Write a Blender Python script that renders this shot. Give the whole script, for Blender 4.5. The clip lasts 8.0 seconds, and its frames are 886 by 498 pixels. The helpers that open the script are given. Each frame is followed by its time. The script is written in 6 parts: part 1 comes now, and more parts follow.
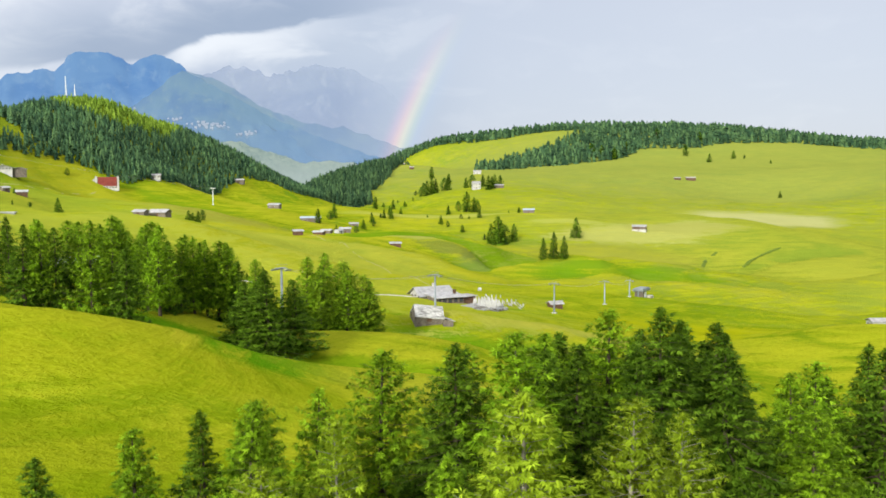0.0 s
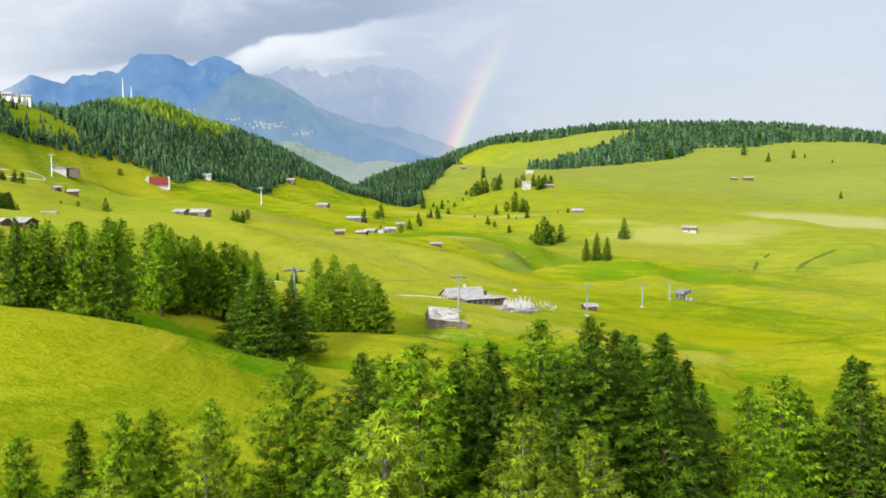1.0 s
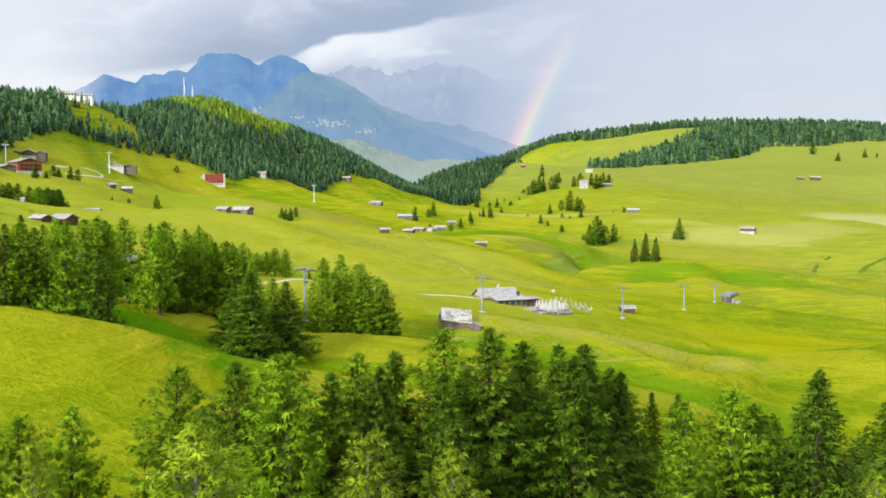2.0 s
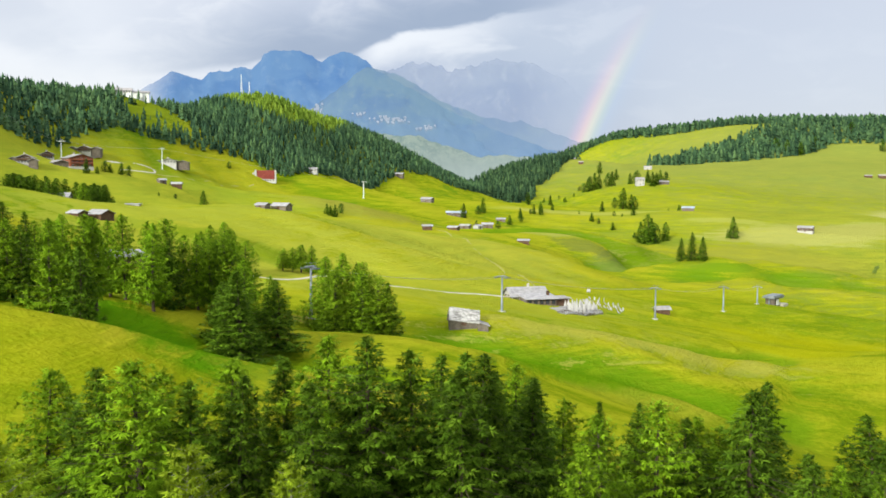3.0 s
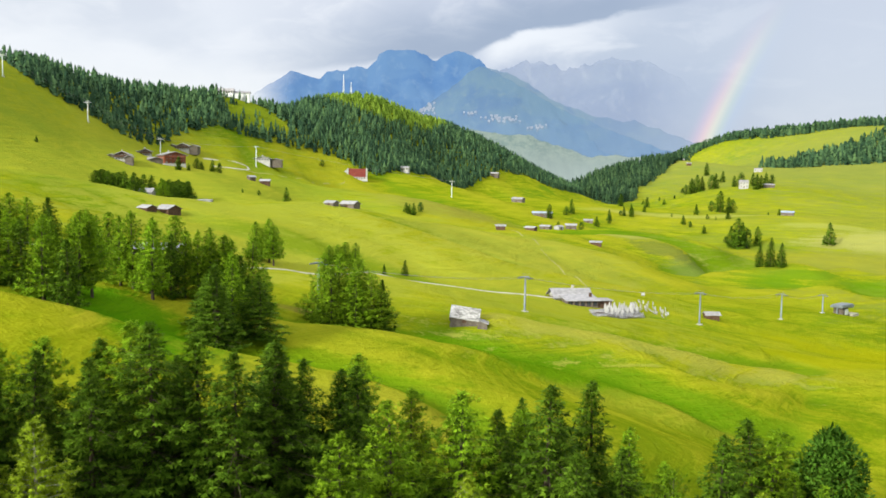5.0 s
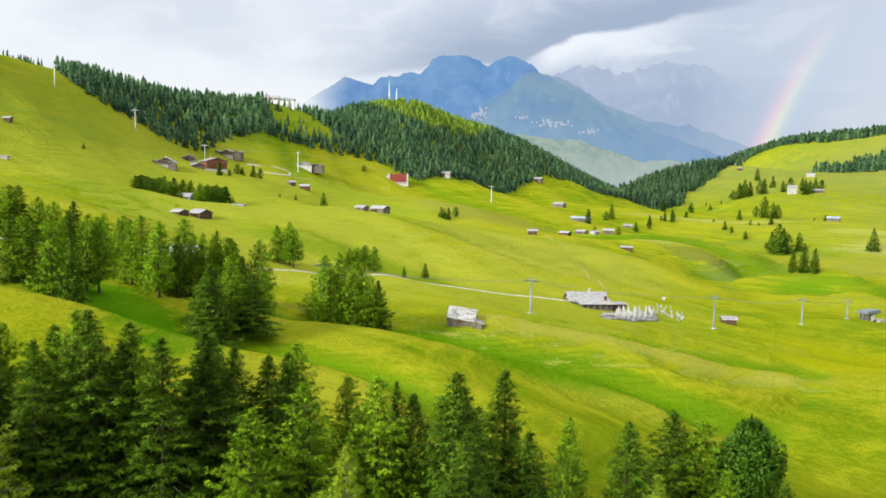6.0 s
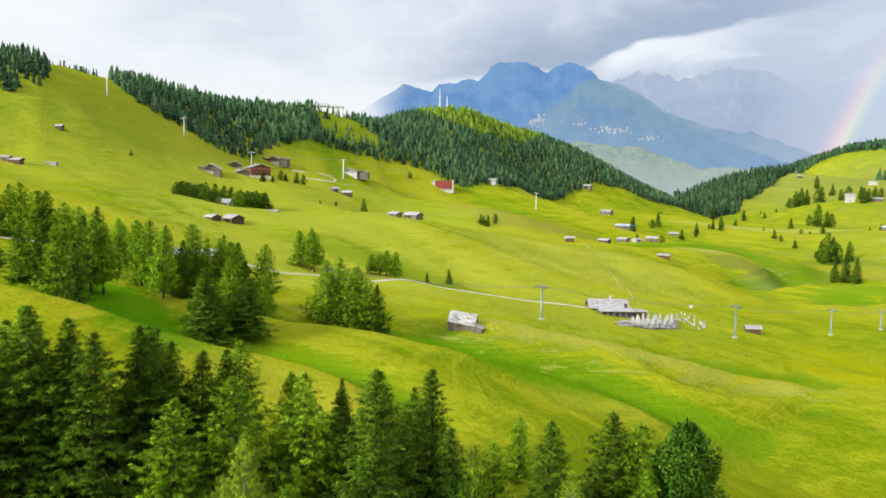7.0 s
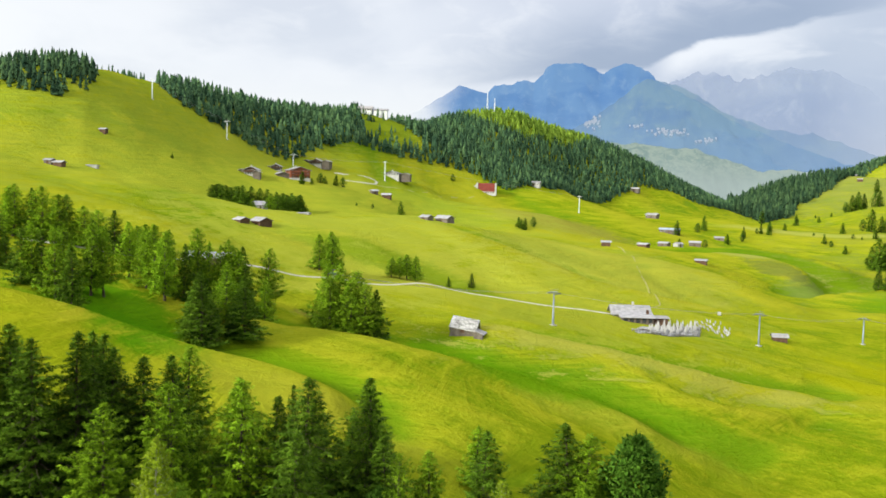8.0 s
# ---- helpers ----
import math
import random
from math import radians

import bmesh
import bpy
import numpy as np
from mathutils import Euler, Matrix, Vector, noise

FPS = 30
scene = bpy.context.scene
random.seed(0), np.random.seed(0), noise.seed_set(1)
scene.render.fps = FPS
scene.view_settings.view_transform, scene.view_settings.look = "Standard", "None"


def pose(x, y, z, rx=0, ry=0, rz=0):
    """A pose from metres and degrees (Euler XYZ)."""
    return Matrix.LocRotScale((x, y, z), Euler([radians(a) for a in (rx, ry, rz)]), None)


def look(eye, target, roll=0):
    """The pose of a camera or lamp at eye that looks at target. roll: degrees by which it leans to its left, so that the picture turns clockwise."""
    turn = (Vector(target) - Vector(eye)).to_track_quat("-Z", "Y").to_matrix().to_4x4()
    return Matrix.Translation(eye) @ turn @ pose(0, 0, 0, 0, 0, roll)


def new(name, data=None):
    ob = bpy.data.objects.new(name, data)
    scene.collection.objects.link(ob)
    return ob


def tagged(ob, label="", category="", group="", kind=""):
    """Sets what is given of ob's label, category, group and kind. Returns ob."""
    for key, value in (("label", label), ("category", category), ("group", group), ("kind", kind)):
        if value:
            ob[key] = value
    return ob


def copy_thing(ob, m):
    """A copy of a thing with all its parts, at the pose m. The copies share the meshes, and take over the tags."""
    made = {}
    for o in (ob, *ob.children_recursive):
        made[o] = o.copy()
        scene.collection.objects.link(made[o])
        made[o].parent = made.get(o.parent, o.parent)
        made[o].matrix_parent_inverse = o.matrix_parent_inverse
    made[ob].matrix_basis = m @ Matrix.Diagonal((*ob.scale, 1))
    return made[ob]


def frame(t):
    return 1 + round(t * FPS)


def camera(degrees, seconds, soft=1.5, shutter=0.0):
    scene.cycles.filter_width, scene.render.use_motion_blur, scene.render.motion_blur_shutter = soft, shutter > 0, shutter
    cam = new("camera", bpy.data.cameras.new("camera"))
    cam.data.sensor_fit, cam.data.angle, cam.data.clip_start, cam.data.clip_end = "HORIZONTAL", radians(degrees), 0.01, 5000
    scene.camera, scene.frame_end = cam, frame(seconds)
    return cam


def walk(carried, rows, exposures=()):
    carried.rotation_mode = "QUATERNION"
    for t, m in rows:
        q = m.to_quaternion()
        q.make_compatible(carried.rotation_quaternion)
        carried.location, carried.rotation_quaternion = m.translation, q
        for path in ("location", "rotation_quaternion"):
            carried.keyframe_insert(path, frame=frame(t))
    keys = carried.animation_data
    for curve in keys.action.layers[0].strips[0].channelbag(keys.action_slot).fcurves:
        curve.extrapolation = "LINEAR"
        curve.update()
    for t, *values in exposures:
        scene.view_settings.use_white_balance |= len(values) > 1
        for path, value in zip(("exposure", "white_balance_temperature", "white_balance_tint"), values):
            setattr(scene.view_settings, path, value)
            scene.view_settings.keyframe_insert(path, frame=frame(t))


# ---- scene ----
cam = camera(51.82, 8.0, soft=1.7)


def aim(x, y, z, yaw, pitch, lean):
    """A camera pose from its place, heading, tilt and lean to its right."""
    return pose(x, y, z, 90 + pitch, 0, yaw) @ pose(0, 0, 0, 0, 0, -lean)


PATH = [
    (0.0, 0.00, 0.00, 60.00, 0.00, -4.00, 0.32),
    (0.5, 4.45, 0.92, 60.18, 1.72, -4.01, 0.30),
    (1.0, 9.62, 2.06, 60.33, 3.55, -4.01, 0.25),
    (1.5, 15.27, 3.60, 60.53, 5.55, -4.04, 0.10),
    (3.0, 32.79, 9.39, 61.29, 11.46, -4.37, -0.27),
    (3.5, 38.99, 10.31, 61.72, 13.32, -4.49, -0.52),
    (4.0, 45.57, 10.38, 62.04, 15.11, -4.54, -0.76),
    (4.5, 52.53, 9.67, 62.28, 16.93, -4.56, -0.95),
    (6.0, 76.09, 3.43, 63.09, 22.07, -4.29, -1.04),
    (6.5, 84.22, 3.10, 63.28, 23.94, -4.10, -1.12),
    (7.0, 91.78, 4.16, 63.65, 25.86, -3.96, -1.26),
    (7.5, 98.50, 6.54, 64.32, 27.71, -3.92, -1.39),
    (8.0, 104.58, 9.23, 65.23, 29.43, -3.97, -1.51),
]
walk(cam, [(row[0], aim(*row[1:])) for row in PATH])

# ---------------------------------------------------------------- light
scene.view_settings.exposure = 1.0
SUN_AZIMUTH, SUN_HEIGHT = 203.0, 22.0      # clockwise from straight ahead; degrees
sun_way = Vector((math.sin(radians(SUN_AZIMUTH)) * math.cos(radians(SUN_HEIGHT)),
                  math.cos(radians(SUN_AZIMUTH)) * math.cos(radians(SUN_HEIGHT)), math.sin(radians(SUN_HEIGHT))))
sun = new("sun", bpy.data.lights.new("sun", "SUN"))
sun.data.energy, sun.data.angle, sun.data.color = 3.3, radians(10.0), (0.98, 0.95, 0.79)
sun.matrix_world = look(sun_way * 500, (0, 0, 0))

world = bpy.data.worlds.new("sky")
scene.world = world
world.use_nodes = True
wn, wl = world.node_tree.nodes, world.node_tree.links
wn.clear()


def feed(tree, socket, value):
    if isinstance(value, bpy.types.NodeSocket):
        tree.links.new(value, socket)
    else:
        socket.default_value = value


def calc(tree, op, a, b=0.0, c=0.0):
    """A Math node; a, b, c are sockets or numbers."""
    n = tree.nodes.new("ShaderNodeMath")
    n.operation = op
    for s, v in zip(n.inputs, (a, b, c)):
        feed(tree, s, v)
    return n.outputs[0]


def blend(tree, fac, a, b, kind="MIX"):
    """A colour mix; fac, a, b are sockets or values."""
    n = tree.nodes.new("ShaderNodeMix")
    n.data_type, n.blend_type = "RGBA", kind
    feed(tree, n.inputs[0], fac)
    for s, v in ((n.inputs[6], a), (n.inputs[7], b)):
        feed(tree, s, v if isinstance(v, bpy.types.NodeSocket) else (*v, 1))
    return n.outputs[2]


def noisy(tree, vector, scale, detail=4.0, rough=0.55, warp=0.0):
    n = tree.nodes.new("ShaderNodeTexNoise")
    feed(tree, n.inputs["Vector"], vector)
    n.inputs["Scale"].default_value, n.inputs["Detail"].default_value = scale, detail
    n.inputs["Roughness"].default_value, n.inputs["Distortion"].default_value = rough, warp
    return n.outputs[0]


def ramp(tree, fac, *stops):
    """A colour ramp: stops of (place, r, g, b)."""
    n = tree.nodes.new("ShaderNodeValToRGB")
    feed(tree, n.inputs[0], fac)
    while len(n.color_ramp.elements) < len(stops):
        n.color_ramp.elements.new(0.5)
    for e, (p, *rgb) in zip(n.color_ramp.elements, stops):
        e.position, e.color = p, (*rgb, 1)
    return n.outputs[0]


def spread(tree, fac, low, high):
    """0 below low, 1 above high, smooth between."""
    n = tree.nodes.new("ShaderNodeMapRange")
    n.interpolation_type = "SMOOTHSTEP"
    feed(tree, n.inputs[0], fac)
    n.inputs[1].default_value, n.inputs[2].default_value = low, high
    return n.outputs[0]


def stretch(tree, vector, scale):
    n = tree.nodes.new("ShaderNodeMapping")
    feed(tree, n.inputs[0], vector)
    n.inputs[3].default_value = scale
    return n.outputs[0]


def clouded_sky():
    t = world.node_tree
    way = wn.new("ShaderNodeTexCoord").outputs["Generated"]
    xyz = wn.new("ShaderNodeSeparateXYZ")
    feed(t, xyz.inputs[0], way)
    azimuth = calc(t, "MULTIPLY", calc(t, "ARCTAN2", xyz.outputs[0], xyz.outputs[1]), 57.2958)
    height = calc(t, "MULTIPLY", calc(t, "ARCSINE", xyz.outputs[2]), 57.2958)
    wide = stretch(t, way, (3.0, 3.0, 6.5))
    soft = noisy(t, wide, 1.6, 5.0, 0.5, 0.3)
    fine = noisy(t, stretch(t, way, (6.0, 6.0, 15.0)), 2.2, 6.0, 0.55, 0.5)
    wave = calc(t, "MULTIPLY", calc(t, "SUBTRACT", fine, 0.5), 1.6)
    tall = calc(t, "ADD", height, wave)
    # bright cloud towards the sun's side, thinner grey rain haze away from it
    along = calc(t, "DIVIDE", calc(t, "ADD", azimuth, 60.0), 90.0)
    grey = ramp(t, along, (0.05, 0.66, 0.675, 0.695), (0.30, 0.56, 0.585, 0.635), (0.45, 0.42, 0.455, 0.54), (0.58, 0.345, 0.39, 0.48), (0.70, 0.40, 0.435, 0.515), (0.85, 0.435, 0.465, 0.535))
    thick = calc(t, "SUBTRACT", 1.0, calc(t, "MULTIPLY", spread(t, azimuth, -12.0, 4.0), 0.8))
    grey = blend(t, calc(t, "MULTIPLY", calc(t, "MULTIPLY", spread(t, soft, 0.42, 0.66), thick), 0.5), grey, (0.40, 0.44, 0.52))
    grey = blend(t, calc(t, "MULTIPLY", calc(t, "MULTIPLY", spread(t, fine, 0.48, 0.7), thick), 0.4), grey, (0.64, 0.655, 0.685))
    low_glow = calc(t, "MULTIPLY", spread(t, calc(t, "MULTIPLY", height, -1.0), -7.5, -4.5), spread(t, calc(t, "MULTIPLY", azimuth, -1.0), 26.5, 31.0))
    grey = blend(t, calc(t, "MULTIPLY", low_glow, 0.8), grey, (0.62, 0.635, 0.66))
    # a dark cloud bank lies over the massif; its torn edge climbs away from it above a white tongue of cloud
    edge = calc(t, "MULTIPLY", ramp(t, along, (0.28, 0.50, 0.50, 0.50), (0.36, 0.53, 0.53, 0.53), (0.42, 0.60, 0.60, 0.60), (0.475, 0.615, 0.615, 0.615), (0.497, 0.715, 0.715, 0.715), (0.52, 0.755, 0.755, 0.755), (0.55, 0.79, 0.79, 0.79), (0.62, 0.88, 0.88, 0.88), (0.70, 0.99, 0.99, 0.99)), 12.0)
    over = calc(t, "SUBTRACT", tall, edge)
    bank = calc(t, "MULTIPLY", spread(t, over, -0.25, 0.25), calc(t, "SUBTRACT", 1.0, spread(t, over, 0.6, 4.2)))
    bank = calc(t, "MULTIPLY", bank, calc(t, "MULTIPLY", spread(t, azimuth, -33.0, -19.0), calc(t, "SUBTRACT", 1.0, spread(t, azimuth, -10.0, 1.0))))
    grey = blend(t, calc(t, "MULTIPLY", bank, 0.92), grey, (0.225, 0.275, 0.375))
    rain = calc(t, "MULTIPLY", calc(t, "SUBTRACT", 1.0, spread(t, tall, 4.6, 8.4)), calc(t, "MULTIPLY", spread(t, azimuth, -22.0, -15.0), calc(t, "SUBTRACT", 1.0, spread(t, azimuth, -6.0, 4.0))))
    grey = blend(t, calc(t, "MULTIPLY", rain, 0.9), grey, (0.285, 0.335, 0.455))
    tongue = calc(t, "MULTIPLY", calc(t, "SUBTRACT", 1.0, spread(t, over, -0.25, 0.25)), spread(t, over, -2.2, -0.5))
    tongue = calc(t, "MULTIPLY", tongue, calc(t, "MULTIPLY", spread(t, azimuth, -17.2, -15.2), calc(t, "SUBTRACT", 1.0, spread(t, azimuth, -14.0, -4.0))))
    grey = blend(t, tongue, grey, (0.60, 0.62, 0.66))
    # the bow stands 42 degrees round the point opposite the sun
    dot = wn.new("ShaderNodeVectorMath")
    dot.operation = "DOT_PRODUCT"
    feed(t, dot.inputs[0], way)
    dot.inputs[1].default_value = (math.sin(radians(36.6)) * math.cos(radians(12.0)), math.cos(radians(36.6)) * math.cos(radians(12.0)), -math.sin(radians(12.0)))
    off = calc(t, "MULTIPLY", calc(t, "ARCCOSINE", dot.outputs["Value"]), 57.2958)
    hue = ramp(t, spread(t, off, 39.9, 43.0), (0.0, 0, 0, 0), (0.25, 0.0, 0.02, 0.04), (0.42, 0.05, 0.08, 0.0), (0.58, 0.19, 0.15, 0.0), (0.74, 0.22, 0.06, 0.0), (0.88, 0.10, 0.01, 0.02), (1.0, 0, 0, 0))
    fade = calc(t, "MULTIPLY", calc(t, "SUBTRACT", 1.0, spread(t, height, 2.0, 11.5)), calc(t, "SUBTRACT", 1.0, spread(t, azimuth, 6.0, 14.0)))
    grey = blend(t, fade, grey, blend(t, 1.0, grey, hue, "ADD"))
    # the cloud deck overhead is thin and bright
    grey = blend(t, spread(t, height, 14.0, 50.0), grey, (1.2, 1.215, 1.24))
    # open sky shows thinly through the cloud
    air = wn.new("ShaderNodeTexSky")
    air.sky_type, air.sun_disc = "NISHITA", False
    air.sun_elevation, air.sun_rotation = radians(SUN_HEIGHT), radians(SUN_AZIMUTH)
    clear = blend(t, 1.0, air.outputs[0], (0.1, 0.1, 0.1), "MULTIPLY")
    back = wn.new("ShaderNodeBackground")
    feed(t, back.inputs[0], blend(t, 0.9, clear, grey))
    back.inputs[1].default_value = 0.76
    feed(t, wn.new("ShaderNodeOutputWorld").inputs[0], back.outputs[0])


clouded_sky()

# ---------------------------------------------------------------- materials


def shader(name, rough=0.8, metal=0.0):
    mat = bpy.data.materials.new(name)
    mat.use_nodes = True
    t = mat.node_tree
    p = t.nodes["Principled BSDF"]
    p.inputs["Roughness"].default_value, p.inputs["Metallic"].default_value = rough, metal
    p.inputs["Specular IOR Level"].default_value = 0.25
    return mat, t, p


def bumped(t, p, height, strength, distance):
    b = t.nodes.new("ShaderNodeBump")
    feed(t, b.inputs["Height"], height)
    b.inputs["Strength"].default_value, b.inputs["Distance"].default_value = strength, distance
    feed(t, p.inputs["Normal"], b.outputs[0])


def surface(name, a, b, scale=2.0, rough=0.8, metal=0.0, grain=12.0, relief=0.02, scale3=(1, 1, 1)):
    """A worn surface between two colours, at a large and a fine scale, with its own shade on each object."""
    mat, t, p = shader(name, rough, metal)
    where = stretch(t, t.nodes.new("ShaderNodeTexCoord").outputs["Object"], scale3)
    large, small = noisy(t, where, scale, 3), noisy(t, where, grain, 4)
    mixed = blend(t, spread(t, calc(t, "ADD", calc(t, "MULTIPLY", large, 0.6), calc(t, "MULTIPLY", small, 0.4)), 0.34, 0.66), a, b)
    rnd = calc(t, "MULTIPLY_ADD", t.nodes.new("ShaderNodeObjectInfo").outputs["Random"], 0.24, 0.88)
    feed(t, p.inputs["Base Color"], blend(t, 1.0, mixed, rnd, "MULTIPLY"))
    if relief:
        bumped(t, p, small, 0.5, relief)
    return mat


def foliage(name, dark, light, tip, depth=0.35, see_through=0.3):
    """Needles or leaves: every sprig has its own green, every tree its own tone; some light comes through."""
    mat, t, p = shader(name, 0.85)
    p.inputs["Specular IOR Level"].default_value = 0.06
    geo, info = t.nodes.new("ShaderNodeNewGeometry"), t.nodes.new("ShaderNodeObjectInfo")
    where = t.nodes.new("ShaderNodeTexCoord").outputs["Object"]
    tuft = t.nodes.new("ShaderNodeAttribute")
    tuft.attribute_name = "tone"
    patch = noisy(t, where, depth, 3)
    green = blend(t, spread(t, patch, 0.35, 0.65), dark, light)
    green = blend(t, calc(t, "MULTIPLY", spread(t, calc(t, "MULTIPLY_ADD", geo.outputs["Random Per Island"], 0.4, calc(t, "MULTIPLY", tuft.outputs["Fac"], 0.6)), 0.3, 1.0), 0.55), green, tip)
    tone = calc(t, "MULTIPLY", calc(t, "MULTIPLY_ADD", info.outputs["Random"], 0.4, 0.8), calc(t, "MULTIPLY_ADD", tuft.outputs["Fac"], 0.6, 0.66))
    green = blend(t, 1.0, green, tone, "MULTIPLY")
    feed(t, p.inputs["Base Color"], green)
    thin = t.nodes.new("ShaderNodeBsdfTranslucent")
    feed(t, thin.inputs[0], green)
    mix = t.nodes.new("ShaderNodeMixShader")
    mix.inputs[0].default_value = see_through
    feed(t, mix.inputs[1], p.outputs[0])
    feed(t, mix.inputs[2], thin.outputs[0])
    feed(t, t.nodes["Material Output"].inputs[0], mix.outputs[0])
    return mat


def meadow_material():
    mat, t, p = shader("meadow_grass", 0.9)
    p.inputs["Specular IOR Level"].default_value = 0.0
    where = t.nodes.new("ShaderNodeTexCoord").outputs["Object"]
    xyz = t.nodes.new("ShaderNodeSeparateXYZ")
    feed(t, xyz.inputs[0], where)
    broad = noisy(t, stretch(t, where, (1, 1, 3)), 0.011, 4, 0.55, 0.6)
    middle = noisy(t, stretch(t, where, (0.6, 1.3, 6)), 0.06, 5, 0.6, 0.8)
    fine = noisy(t, where, 0.55, 5, 0.7)
    blades = noisy(t, where, 3.0, 3, 0.7)
    streak = noisy(t, stretch(t, where, (0.5, 1.6, 3)), 0.035, 5, 0.65, 0.5)
    bands = noisy(t, stretch(t, where, (0.03, 0.03, 0.85)), 1.0, 5, 0.62, 0.35)
    green = blend(t, spread(t, middle, 0.36, 0.64), (0.142, 0.212, 0.005), (0.232, 0.262, 0.01))
    green = blend(t, calc(t, "MULTIPLY", spread(t, broad, 0.5, 0.66), 0.8), green, (0.27, 0.285, 0.014))
    green = blend(t, calc(t, "MULTIPLY", spread(t, broad, 0.46, 0.32), 0.9), green, (0.105, 0.2, 0.008))
    green = blend(t, calc(t, "MULTIPLY", spread(t, streak, 0.53, 0.64), 0.75), green, (0.31, 0.315, 0.016))
    green = blend(t, calc(t, "MULTIPLY", spread(t, streak, 0.46, 0.34), 0.7), green, (0.10, 0.165, 0.004))
    green = blend(t, calc(t, "MULTIPLY", spread(t, fine, 0.48, 0.72), 0.5), green, (0.31, 0.32, 0.014))
    green = blend(t, calc(t, "MULTIPLY", spread(t, fine, 0.48, 0.27), 0.55), green, (0.07, 0.115, 0.002))

    green = blend(t, calc(t, "MULTIPLY", spread(t, bands, 0.5, 0.66), 0.6), green, (0.30, 0.32, 0.014))
    green = blend(t, calc(t, "MULTIPLY", spread(t, bands, 0.48, 0.34), 0.6), green, (0.095, 0.165, 0.004))
    tufts = noisy(t, stretch(t, where, (0.5, 1.5, 1.5)), 1.5, 4, 0.75, 0.4)
    green = blend(t, calc(t, "MULTIPLY", spread(t, tufts, 0.52, 0.7), 0.45), green, (0.29, 0.30, 0.01))
    green = blend(t, calc(t, "MULTIPLY", spread(t, tufts, 0.47, 0.3), 0.5), green, (0.085, 0.13, 0.003))
    relief_tone = t.nodes.new("ShaderNodeAttribute")
    relief_tone.attribute_name = "relief_tone"
    relief_tone = calc(t, "ADD", relief_tone.outputs["Fac"], calc(t, "MULTIPLY", calc(t, "SUBTRACT", middle, 0.5), 0.8))
    green = blend(t, calc(t, "MULTIPLY", spread(t, relief_tone, 0.1, 1.0), 0.55), green, (0.31, 0.30, 0.018))
    green = blend(t, calc(t, "MULTIPLY", spread(t, calc(t, "MULTIPLY", relief_tone, -1.0), 0.1, 1.0), 0.7), green, (0.085, 0.185, 0.005))

    def patch(x, y, rx, ry, turn, ragged=0.5):
        """1 inside an oval patch of the meadow with a ragged edge."""
        c, s = math.cos(radians(turn)), math.sin(radians(turn))
        dx, dy = calc(t, "SUBTRACT", xyz.outputs[0], x), calc(t, "SUBTRACT", xyz.outputs[1], y)
        u = calc(t, "DIVIDE", calc(t, "ADD", calc(t, "MULTIPLY", dx, c), calc(t, "MULTIPLY", dy, s)), rx)
        v = calc(t, "DIVIDE", calc(t, "SUBTRACT", calc(t, "MULTIPLY", dy, c), calc(t, "MULTIPLY", dx, s)), ry)
        far = calc(t, "SQRT", calc(t, "ADD", calc(t, "MULTIPLY", u, u), calc(t, "MULTIPLY", v, v)))
        far = calc(t, "ADD", far, calc(t, "MULTIPLY", calc(t, "SUBTRACT", calc(t, "ADD", middle, calc(t, "MULTIPLY", calc(t, "ADD", fine, bands), 0.6)), 1.1), ragged * 2.6))
        return calc(t, "SUBTRACT", 1.0, spread(t, far, 0.6, 1.15))
